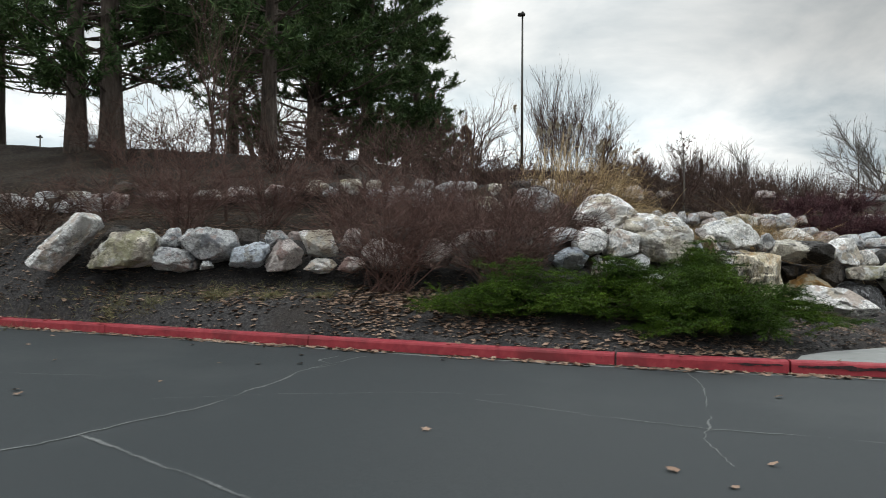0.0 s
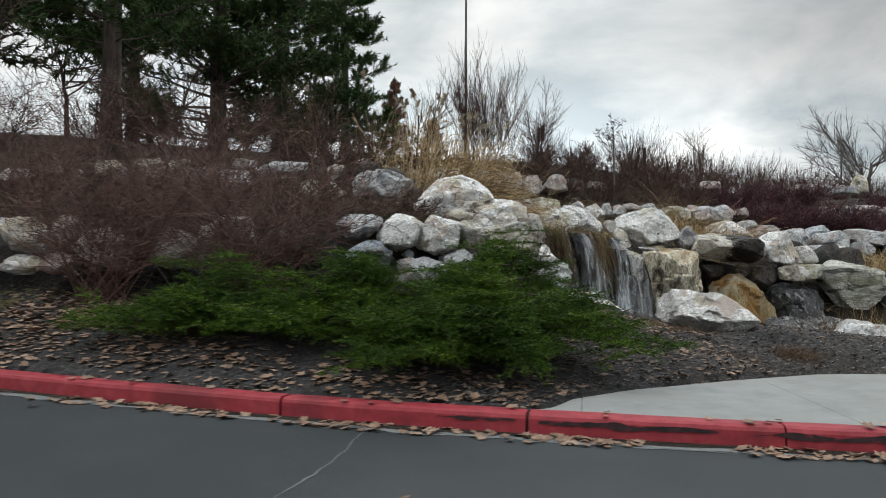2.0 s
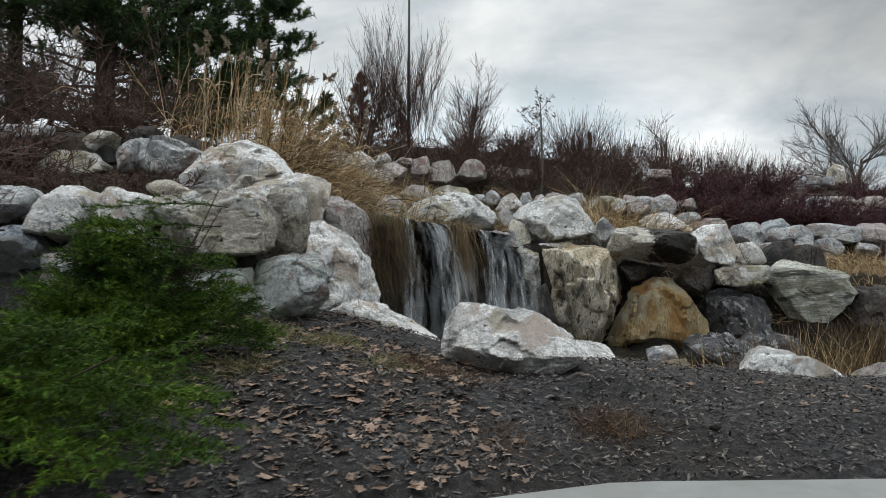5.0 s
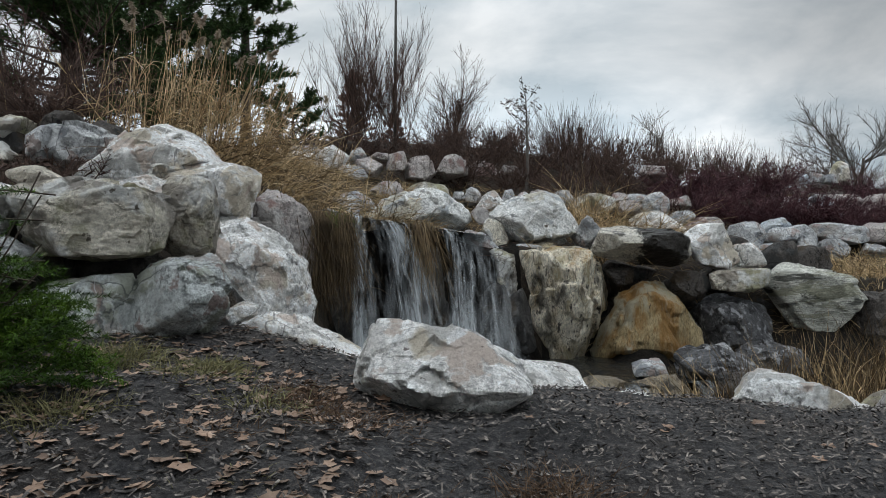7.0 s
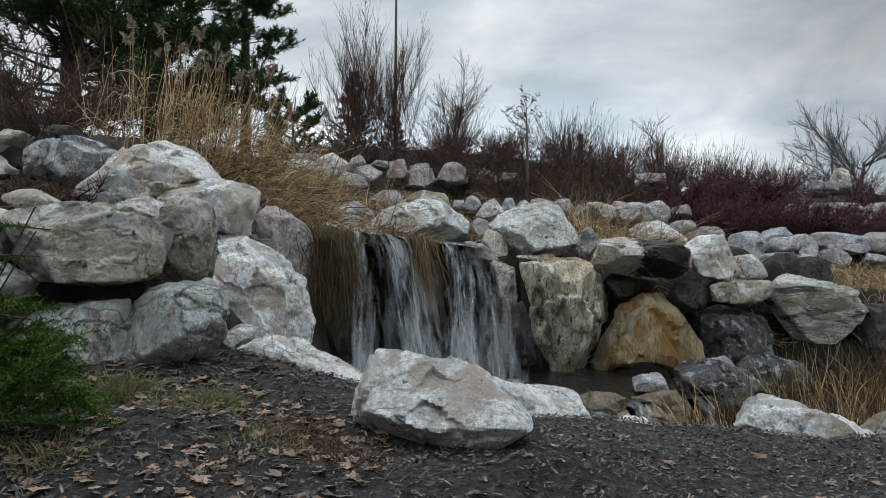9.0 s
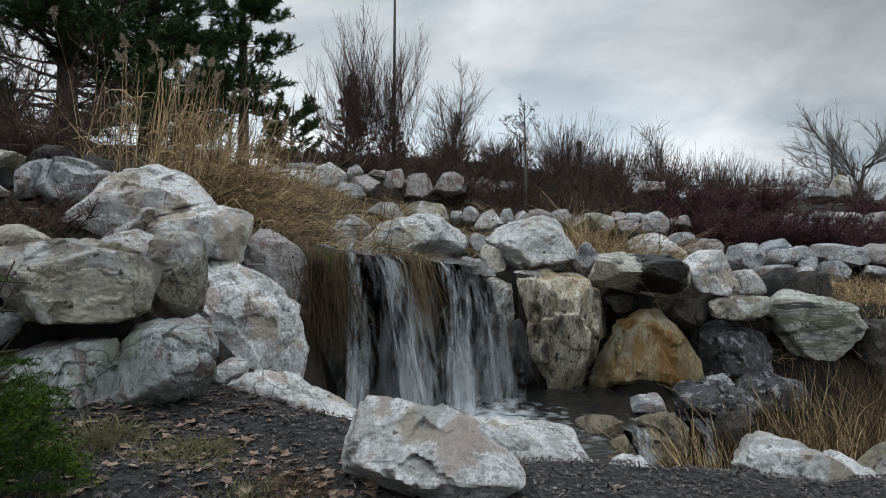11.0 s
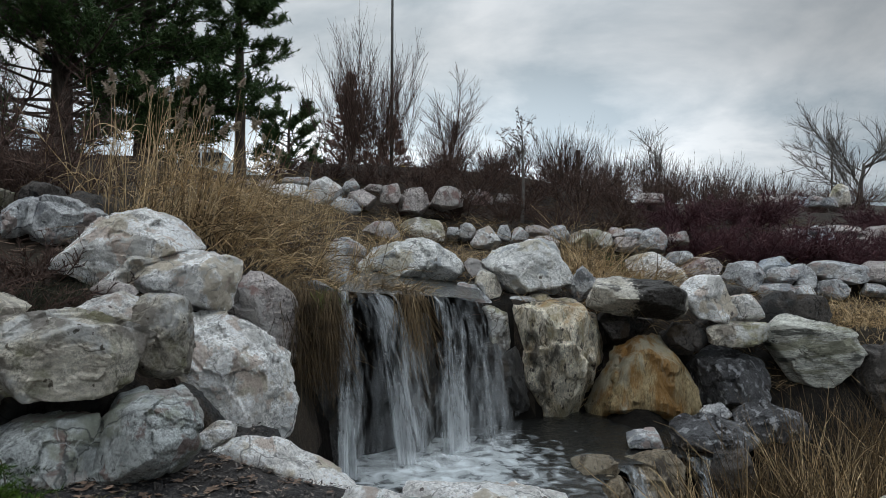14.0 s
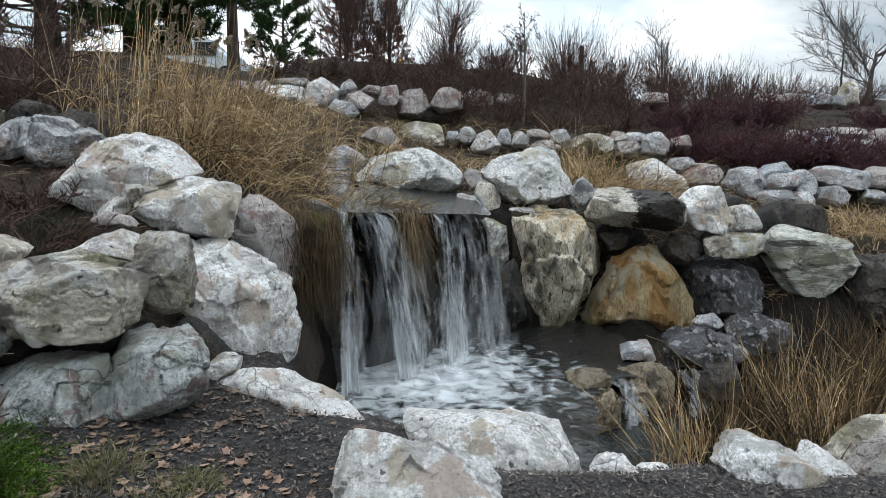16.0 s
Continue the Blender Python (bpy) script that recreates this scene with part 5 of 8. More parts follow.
def slab_z(x):
    return float(road_z(x)) + KERB_H - 0.004


landing = empty("concrete_landing", 0, 0, 0, "pale grey concrete landing with scored joints", "pavement")
landing["kind"] = "structure"
for a, b in ((3.3, 3.62), (3.62, 5.16), (5.16, 7.1), (7.1, 9.2), (9.2, 11.6), (11.6, 14.0)):
    bm = bmesh.new()
    rows = []
    for i in range(11):
        x = a + 0.0018 + (b - a - 0.0036) * i / 10
        # the joints run slightly askew to the road
        y0, y1 = float(kerb_y(x)) + KERB_W + 0.006, slab_back(x)
        row = []
        for j in range(7):
            q = j / 6
            xx = x + 0.10 * (q - 0.5) * (0 if a < 3.4 and i == 0 else 1)
            row.append(bm.verts.new((xx, y0 + (y1 - y0) * q, slab_z(x) - 0.012 * q + noise.noise(Vector((x, q * 3, 1))) * 0.003)))
        rows.append(row)
    top = [bm.faces.new((p[j], q[j], q[j + 1], p[j + 1])) for p, q in zip(rows, rows[1:]) for j in range(6)]
    ex = bmesh.ops.extrude_face_region(bm, geom=top)
    bmesh.ops.translate(bm, verts=[v for v in ex["geom"] if isinstance(v, bmesh.types.BMVert)], vec=(0, 0, -0.1))
    bmesh.ops.recalc_face_normals(bm, faces=bm.faces)
    part("slab", bm, CONCRETE, landing)


def crack(points, width, seed):
    """A ragged sealed crack on the asphalt."""
    r = np.random.default_rng(seed)
    pts = np.array(points, dtype=float)
    s = np.concatenate([[0], np.cumsum(np.hypot(*np.diff(pts, axis=0).T))])
    q = np.arange(0, s[-1], 0.035)
    x, y = np.interp(q, s, pts[:, 0]), np.interp(q, s, pts[:, 1])
    wob = np.cumsum(r.normal(size=(len(q), 2)) * 0.006, axis=0)
    x, y = x + wob[:, 0] - wob[-1, 0] * q / s[-1], y + wob[:, 1] - wob[-1, 1] * q / s[-1]
    d = unit(np.stack([np.gradient(x), np.gradient(y)], -1))
    w = 0.6 * width * np.clip(0.55 + 0.55 * np.array([noise.noise(Vector((k * 2.3, seed, 0))) for k in q]) * 2, 0.08, 1.4) / 2
    L = np.stack([x - d[:, 1] * w, y + d[:, 0] * w], -1)
    Rr = np.stack([x + d[:, 1] * w, y - d[:, 0] * w], -1)
    V = np.stack([L, Rr], 1).reshape(-1, 2)
    ky = kerb_y(V[:, 0])
    u_ = np.clip((ky + 0.02 - V[:, 1]) / 26, 0, 1)
    V = np.column_stack([V, road_z(V[:, 0]) - 0.006 * 26 * 0.15 * u_ + 0.004])
    i = np.arange(len(q) - 1)[:, None] * 2
    return V, np.concatenate([i, i + 1, i + 3, i + 2], 1)


for seed, (w, pts) in enumerate((
        (0.045, ((-0.80, 7.6), (-1.23, 6.7), (-1.42, 5.8), (-1.69, 4.97), (-1.94, 4.55), (-2.2, 3.95), (-2.7, 3.5))),
        (0.050, ((-1.08, 7.55), (-1.22, 7.2), (-1.02, 6.95), (-1.25, 6.7))),
        (0.045, ((-2.1, 4.2), (-1.96, 4.08), (-1.40, 3.68), (-1.15, 3.45), (-0.78, 3.17), (0.1, 3.0), (1.2, 2.95))),
        (0.022, ((2.30, 6.95), (2.26, 6.55), (2.18, 6.1), (2.05, 5.45), (1.9, 4.9), (1.6, 4.3), (1.5, 3.7))),
        (0.026, ((2.15, 6.93), (2.8, 6.72), (3.6, 6.52), (4.5, 6.30))),
        (0.030, ((0.95, 4.91), (1.34, 4.68), (1.81, 4.47), (2.56, 4.22), (3.4, 4.0))),
        (0.024, ((0.25, 5.35), (0.6, 5.12), (0.95, 4.93))),
        (0.016, ((-2.1, 5.25), (-1.2, 5.5), (-0.4, 5.62), (0.5, 5.55))),
        (0.018, ((-7.5, 7.0), (-6.0, 6.7), (-4.4, 6.35), (-2.9, 6.2))))):
    v, f = crack(pts, w, seed + 3)
    tagged(put("road_crack", mesh_of("road_crack", v, f, SEAL)), "pale ragged sealed crack in the asphalt", "road crack", "cracks in the road", "structure")

# strip of dirt in the gutter, and black tyre marks on the kerb's face
def gutter_strip(name, inner, outer, lift, mat, label, seed, x0=-14.0, x1=11.0, rag=0.05):
    xs = np.arange(x0, x1, 0.05)
    w = np.array([noise.fractal(Vector((x * 2.2, seed, 0)), 0.8, 2, 4) for x in xs]) * rag
    V = []
    for x, k in zip(xs, w):
        ky = float(kerb_y(x))
        for d in (inner, max(inner + 0.004, outer + k)):
            V.append((x, ky - d, float(road_z(x)) - 0.0009 * d + lift))
    i = np.arange(len(xs) - 1)[:, None] * 2
    return tagged(put(name, mesh_of(name, V, np.concatenate([i, i + 1, i + 3, i + 2], 1), mat)), label, "gutter", kind="structure")


gutter_strip("gutter_edge", -0.02, 0.15, 0.003, SEAL, "pale worn edge of the asphalt at the kerb", 4, rag=0.06)
gutter_strip("gutter", -0.02, 0.085, 0.006, SOIL, "brown dirt gathered in the gutter", 9)
for sc, (x0, x1, lo, hi) in enumerate(((3.30, 4.30, 0.060, 0.092), (4.45, 5.6, 0.055, 0.085), (5.2, 7.2, 0.075, 0.100), (2.7, 3.2, 0.070, 0.085), (6.4, 8.2, 0.05, 0.08))):
    xs = np.arange(x0, x1, 0.025)
    V = []
    for x in xs:
        e = math.sin(math.pi * (x - x0) / (x1 - x0)) ** 0.4
        n1, n2 = noise.fractal(Vector((x * 4, sc, 0)), 0.8, 2, 4) * 0.012, noise.fractal(Vector((x * 5, sc, 7)), 0.8, 2, 4) * 0.014
        m_, h_ = (lo + hi) / 2 + n1, max(0.002, (hi - lo) / 2 * e + n2)
        for q in (max(0.02, m_ - h_), min(0.102, m_ + h_)):
            V.append((x, float(kerb_y(x)) + 0.008 * q / 0.1 - 0.007, float(road_z(x)) + q))
    i = np.arange(len(xs) - 1)[:, None] * 2
    put("tyre_mark", mesh_of("tyre_mark", V, np.concatenate([i, i + 1, i + 3, i + 2], 1), SCUFF), kerb, "black rubber scuff")

# ---- litter on the ground ----


def surface(x, y):
    """Height of what lies open: road, kerb, slab or ground."""
    x, y = np.asarray(x, float), np.asarray(y, float)
    ky = kerb_y(x)
    back = np.interp(x, [p[0] for p in SLAB_EDGE], [p[1] for p in SLAB_EDGE])
    z = ground_z(x, y) + bumps(x, y)
    z = np.where((x > 3.4) & (y > ky) & (y < back), road_z(x) + KERB_H, z)
    z = np.where((y > ky) & (y < ky + KERB_W), road_z(x) + KERB_H, z)
    z = np.where(y <= ky, road_z(x) - 0.006 * 0.15 * np.clip(ky - y, 0, 26), z)
    return z


def leaf_litter(pts, size, seed):
    """Lobed dry leaves, each folded and tilted a little."""
    r = np.random.default_rng(seed)
    n = len(pts)
    a = np.linspace(0, 2 * np.pi, 11, endpoint=False)
    rad = np.array([0.30, 0.80, 0.58, 1.0, 0.66, 1.10, 0.66, 1.0, 0.58, 0.80, 0.45])
    shape = np.column_stack([np.sin(a + np.pi) * rad, np.cos(a + np.pi) * rad]) * 0.5
    V = np.empty((n, 12, 3))
    s = size * r.uniform(0.6, 1.25, n)
    th = r.uniform(0, 2 * np.pi, n)
    curl = r.uniform(0.03, 0.35, n)
    loc = np.concatenate([[[0, 0]], shape])
    x = loc[None, :, 0] * r.uniform(0.75, 1.1, (n, 1))
    y = loc[None, :, 1]
    h = curl[:, None] * (x ** 2 + 0.6 * y ** 2) + r.uniform(-0.25, 0.25, (n, 1)) * x + r.uniform(-0.25, 0.25, (n, 1)) * y + r.normal(size=x.shape) * 0.03
    V[:, :, 0] = pts[:, 0:1] + (x * np.cos(th)[:, None] - y * np.sin(th)[:, None]) * s[:, None]
    V[:, :, 1] = pts[:, 1:2] + (x * np.sin(th)[:, None] + y * np.cos(th)[:, None]) * s[:, None]
    V[:, :, 2] = pts[:, 2:3] + (h - h.min(axis=1, keepdims=True)) * s[:, None]
    k = np.arange(11)
    F = np.stack([np.zeros(11, int), k + 1, (k + 1) % 11 + 1], -1)
    return V.reshape(-1, 3), (np.arange(n)[:, None, None] * 12 + F[None]).reshape(-1, 3)


def scattered(n, x0, x1, lo, hi, clump, cut, seed, beyond=0.0):
    """Points between two offsets behind the kerb, thicker in clumps."""
    r = np.random.default_rng(seed)
    x = r.uniform(x0, x1, n * 4)
    y = kerb_y(x) + lo + (hi - lo) * r.uniform(0, 1, n * 4) ** 1.0
    keep = np.array([noise.noise(Vector((a * clump, b * clump, seed))) for a, b in zip(x, y)]) + r.normal(size=len(x)) * 0.15 > cut
    x, y = x[keep][:n], y[keep][:n]
    if beyond:
        ok = (y > np.interp(x, [p[0] for p in SLAB_EDGE], [p[1] for p in SLAB_EDGE]) + 0.05) | (x < 3.3)
        x, y = x[ok], y[ok]
    return np.column_stack([x, y, surface(x, y) + 0.006])


litter = [scattered(620, -0.9, 1.2, 0.5, 2.4, 0.8, -0.3, 48, 1), scattered(650, -1.4, 0.7, 0.35, 1.9, 1.0, -0.25, 45, 1), scattered(260, 0.0, 4.2, 0.25, 0.9, 1.0, 0.05, 46, 1), scattered(1900, -9, 4.2, 0.2, 3.2, 0.55, 0.14, 5, 1), scattered(45, 5, 9, 0.3, 4, 0.9, -0.3, 25, 1), scattered(900, -9, 5.0, 0.2, 1.2, 0.8, 0.05, 9, 1), scattered(260, 3.4, 5.3, 1.5, 4.2, 0.9, -0.05, 15, 1),
          scattered(1000, -9, 6.5, -0.20, -0.01, 1.6, -0.15, 6), scattered(70, -9, 6, 0.0, 0.16, 2, 0.1, 7), scattered(30, -8, 5, -4.5, -0.3, 1, 0, 8)]
pts = np.concatenate(litter)
v, f = leaf_litter(pts, 0.080, 3)
tagged(put("fallen_leaves", mesh_of("fallen_leaves", v, f, LEAF)), "dry brown maple leaves scattered on the mulch", "fallen leaves", kind="stuff")

pts = np.concatenate([scattered(900, 2.6, 5.5, 1.4, 4.9, 1.1, -0.05, 35, 1), scattered(2200, -9, -0.4, 0.6, 3.3, 0.8, -0.05, 36, 1)])
v, f = leaf_litter(pts - np.array([0, 0, 0.004]), 0.074, 13)
tagged(put("matted_leaves", mesh_of("matted_leaves", v, f, OLDLEAF)), "matted grey-brown old leaves pressed on the soil", "fallen leaves", kind="stuff")

# bark chips of the mulch
pts = np.concatenate([scattered(14000, -9, 11, 0.18, 4.4, 0.5, -0.6, 21, 1), scattered(30000, 2.8, 9.5, 0.3, 4.6, 0.5, -0.8, 22, 1), scattered(7000, 4.0, 9.0, 4.5, 5.8, 0.5, -0.8, 23, 1)])
r = np.random.default_rng(4)
n = len(pts)
th, ln = r.uniform(0, np.pi, n), r.uniform(0.010, 0.042, n)
way = np.column_stack([np.cos(th), np.sin(th), r.normal(size=n) * 0.35])
P = np.stack([pts - way * ln[:, None] / 2, pts, pts + way * ln[:, None] / 2], 1) + np.array([0, 0, 0.008])
v, f = ribbons(P, np.repeat(r.uniform(0.004, 0.013, n)[:, None], 3, 1), np.column_stack([r.normal(size=n) * 0.4, r.normal(size=n) * 0.4, np.ones(n)]))
tagged(put("bark_chips", mesh_of("bark_chips", v, f, CHIP)), "dark shredded bark chips covering the planting strip", "mulch", kind="stuff")

# twigs, leaves and dead growth of the terraces and hillside
pts = np.column_stack([rng.uniform(-9, 16, 9000), rng.uniform(10.8, 25, 9000)])
pts = np.column_stack([pts, ground_z(pts[:, 0], pts[:, 1]) + 0.02])
pts = pts[(pts[:, 2] > 0.9)]
n = len(pts)
th, ln = rng.uniform(0, np.pi, n), rng.uniform(0.05, 0.3, n)
way = np.column_stack([np.cos(th), np.sin(th), rng.uniform(-0.05, 0.7, n)])
v, f = ribbons(np.stack([pts, pts + way * ln[:, None] / 2, pts + way * ln[:, None]], 1), np.tile([0.008, 0.006, 0.003], (n, 1)))
tagged(put("dead_stalks", mesh_of("dead_stalks", v, f, TWIG_BROWN)), "dead stalks and twigs lying on the terraces", "dead stalks", kind="stuff")

# ---- water ----


def water_material(name, base, rough, wave, wave_scale, foam_at=None):
    m = bpy.data.materials.new(name)
    m.use_nodes = True
    n, l = m.node_tree.nodes, m.node_tree.links
    b = n["Principled BSDF"]
    b.inputs["Roughness"].default_value, b.inputs["IOR"].default_value = rough, 1.33
    geo = n.new("ShaderNodeNewGeometry")
    t = n.new("ShaderNodeTexNoise")
    t.inputs["Scale"].default_value, t.inputs["Detail"].default_value, t.inputs["Distortion"].default_value = wave_scale, 5.0, 0.6
    l.new(geo.outputs["Position"], t.inputs["Vector"])
    bp = n.new("ShaderNodeBump")
    bp.inputs["Strength"].default_value, bp.inputs["Distance"].default_value = wave, 0.05
    l.new(t.outputs["Fac"], bp.inputs["Height"])
    l.new(bp.outputs[0], b.inputs["Normal"])
    b.inputs["Base Color"].default_value = (*base, 1)
    if foam_at:
        # foam thins out away from the foot of the fall
        d = n.new("ShaderNodeVectorMath"); d.operation = "DISTANCE"; d.inputs[1].default_value = foam_at
        l.new(geo.outputs["Position"], d.inputs[0])
        near_ = n.new("ShaderNodeMapRange")
        near_.inputs["From Min"].default_value, near_.inputs["From Max"].default_value = 0.5, 2.1
        near_.inputs["To Min"].default_value, near_.inputs["To Max"].default_value = 0.27, -0.18
        l.new(d.outputs["Value"], near_.inputs["Value"])
        t2 = n.new("ShaderNodeTexNoise")
        t2.inputs["Scale"].default_value, t2.inputs["Detail"].default_value, t2.inputs["Distortion"].default_value = 6.0, 10.0, 0.5
        l.new(geo.outputs["Position"], t2.inputs["Vector"])
        s = n.new("ShaderNodeMath")
        l.new(t2.outputs["Fac"], s.inputs[0]); l.new(near_.outputs[0], s.inputs[1])
        r_ = n.new("ShaderNodeMapRange")
        r_.inputs["From Min"].default_value, r_.inputs["From Max"].default_value = 0.48, 0.90
        l.new(s.outputs[0], r_.inputs["Value"])
        mx = n.new("ShaderNodeMix"); mx.data_type = "RGBA"
        mx.inputs["A"].default_value, mx.inputs["B"].default_value = (*base, 1), (0.66, 0.70, 0.72, 1)
        l.new(r_.outputs[0], mx.inputs["Factor"]); l.new(mx.outputs["Result"], b.inputs["Base Color"])
        rr = n.new("ShaderNodeMapRange")
        rr.inputs["To Min"].default_value, rr.inputs["To Max"].default_value = rough, 0.6
        l.new(r_.outputs[0], rr.inputs["Value"]); l.new(rr.outputs[0], b.inputs["Roughness"])
    return m


def fall_material(name, lo, hi, seed, most=0.9):
    """White water in streaks down the fall, clear between them and ragged at the edges. The streaks follow the sheet's own coordinates."""
    m = bpy.data.materials.new(name)
    m.use_nodes = True
    n, l = m.node_tree.nodes, m.node_tree.links
    b = n["Principled BSDF"]
    b.inputs["Base Color"].default_value = (0.80, 0.83, 0.85, 1)
    b.inputs["Roughness"].default_value = 0.35

    def math_(op, *xs):
        k = n.new("ShaderNodeMath"); k.operation = op
        for i, x in enumerate(xs):
            if isinstance(x, (int, float)):
                k.inputs[i].default_value = x
            else:
                l.new(x, k.inputs[i])
        return k.outputs[0]

    uv = n.new("ShaderNodeUVMap"); uv.uv_map = "along"
    ac = n.new("ShaderNodeUVMap"); ac.uv_map = "across"
    total = None
    for sc, k, dist in (((4.5, 1.5, 1), 0.48, 1.1), ((15, 4.0, 1), 0.30, 0.9), ((46, 9.0, 1), 0.15, 0.6)):
        m2 = n.new("ShaderNodeMapping"); m2.inputs["Scale"].default_value, m2.inputs["Location"].default_value = sc, (seed * 3.7, seed * 1.3, 0)
        l.new(uv.outputs[0], m2.inputs["Vector"])
        t = n.new("ShaderNodeTexNoise")
        t.inputs["Scale"].default_value, t.inputs["Detail"].default_value, t.inputs["Roughness"].default_value, t.inputs["Distortion"].default_value = 1.0, 5.0, 0.6, dist
        l.new(m2.outputs[0], t.inputs["Vector"])
        w = math_("MULTIPLY", t.outputs["Fac"], k)
        total = w if total is None else math_("ADD", total, w)
    sp = n.new("ShaderNodeSeparateXYZ"); l.new(ac.outputs[0], sp.inputs[0])
    # thinner towards both edges, whiter as it drops
    e = math_("ABSOLUTE", math_("SUBTRACT", sp.outputs["X"], 0.5))
    total = math_("SUBTRACT", total, math_("MULTIPLY", math_("POWER", math_("MULTIPLY", e, 2.0), 4.0), 0.16))
    total = math_("ADD", total, math_("MULTIPLY", sp.outputs["Y"], 0.12))
    r_ = n.new("ShaderNodeMapRange")
    r_.inputs["From Min"].default_value, r_.inputs["From Max"].default_value, r_.inputs["To Max"].default_value = lo, hi, most
    l.new(total, r_.inputs["Value"]); l.new(r_.outputs[0], b.inputs["Alpha"])
    return m


WATER = water_material("pool_water", (0.017, 0.017, 0.016), 0.07, 0.5, 11.0, (5.55, 14.35, -0.35))
STREAM = water_material("stream_water", (0.02, 0.022, 0.02), 0.15, 1.0, 14.0)
LIP_A, LIP_B = Vector((4.60, 14.05, 1.44)), Vector((6.20, 15.50, 1.27))
FOOT_A, FOOT_B = Vector((4.66, 13.66, -0.36)), Vector((6.42, 15.45, -0.36))


def fall_sheet(top, foot, seed, name, mat, parent, lines=(LIP_A, LIP_B, FOOT_A, FOOT_B), nu=22, nv=28, forward=0.0):
    """One thread of falling water between a stretch of the lip and a stretch of the foot: it leaves level and steepens."""
    a, b, c, d = lines
    V, UV, AC = [], [], []
    for j in range(nv + 1):
        v = j / nv
        for i in range(nu + 1):
            k = i / nu
            p = a.lerp(b, top[0] + (top[1] - top[0]) * k)
            q = c.lerp(d, foot[0] + (foot[1] - foot[0]) * k)
            go = v ** 0.55
            fold = noise.noise(Vector((k * 4 + seed * 7, v * 1.2, seed))) * 0.16 * v + noise.noise(Vector((k * 14, v * 2.5, seed + 5))) * 0.035
            V.append((p.x + (q.x - p.x) * go + 0.35 * (fold + forward), p.y + (q.y - p.y) * go - 0.9 * (fold + forward), p.z + 0.03 * (1 - v) + (q.z - p.z - 0.03) * v ** 1.25))
            UV.append((seed + k * (top[1] - top[0]) * (b - a).length, v * 1.2))
            AC.append((k, v))
    idx = np.arange((nu + 1) * (nv + 1)).reshape(nv + 1, nu + 1)
    F = np.stack([idx[:-1, :-1], idx[1:, :-1], idx[1:, 1:], idx[:-1, 1:]], -1).reshape(-1, 4)
    me = mesh_of(name, V, F, mat, True)
    for key, data in (("along", UV), ("across", AC)):
        layer = me.uv_layers.new(name=key)
        layer.data.foreach_set("uv", np.array(data)[F.ravel()].ravel().astype(np.float32))
    return put(name, me, parent)


fall = empty("waterfall", 0, 0, 0, "white twin waterfall dropping over a stone lip", "waterfall")
F1, F2, F3 = fall_material("falling_water", 0.45, 0.72, 1, 0.88), fall_material("falling_spray", 0.51, 0.80, 2, 0.72), fall_material("falling_veil", 0.48, 0.80, 3, 0.30)
for k, (top, foot, mt, fw) in enumerate((((0.00, 0.11), (0.01, 0.11), F1, 0.03), ((0.00, 0.17), (0.00, 0.17), F2, 0.06), ((0.00, 0.40), (0.08, 0.50), F3, 0.0), ((0.08, 0.38), (0.27, 0.50), F1, 0.09), ((0.12, 0.40), (0.29, 0.56), F2, 0.15),
                                         ((0.53, 0.76), (0.53, 0.78), F1, 0.12), ((0.53, 1.00), (0.54, 1.06), F3, 0.02), ((0.54, 1.00), (0.55, 1.08), F2, 0.06), ((0.70, 0.97), (0.78, 1.06), F2, 0.09), ((0.76, 1.02), (0.82, 1.14), F2, 0.15))):
    fall_sheet(top, foot, 1.0 + k * 2.3, "sheet", mt, fall, forward=fw)
# churned foam heaped where the streams land
for a0, a1, w, hgt, sd in ((0.28, 0.66, 0.55, 0.13, 3), (0.50, 1.12, 0.60, 0.15, 8), (0.02, 0.16, 0.30, 0.07, 12)):
    V, UV, AC = [], [], []
    nu, nv = 40, 24
    for j in range(nv + 1):
        for i in range(nu + 1):
            k, v = i / nu, j / nv
            p = FOOT_A.lerp(FOOT_B, a0 + (a1 - a0) * k) + Vector((0.75, -0.65, 0)) * (w * (v - 0.3))
            dome = max(0.0, math.sin(math.pi * v) * math.sin(math.pi * k)) ** 0.7
            V.append((p.x, p.y, p.z - 0.02 + hgt * dome * (0.75 + 0.8 * noise.fractal(Vector((p.x * 6, p.y * 6, sd)), 0.8, 2, 4))))
            UV.append((k * 0.9 + sd, v * 0.9))
            AC.append((k, v))
    idx = np.arange((nu + 1) * (nv + 1)).reshape(nv + 1, nu + 1)
    FF = np.stack([idx[:-1, :-1], idx[1:, :-1], idx[1:, 1:], idx[:-1, 1:]], -1).reshape(-1, 4)
    me = mesh_of("foam", V, FF, F2, True)
    for key, data in (("along", UV), ("across", AC)):
        layer = me.uv_layers.new(name=key)
        layer.data.foreach_set("uv", np.array(data)[FF.ravel()].ravel().astype(np.float32))
    put("foam", me, fall, "heaped white foam")


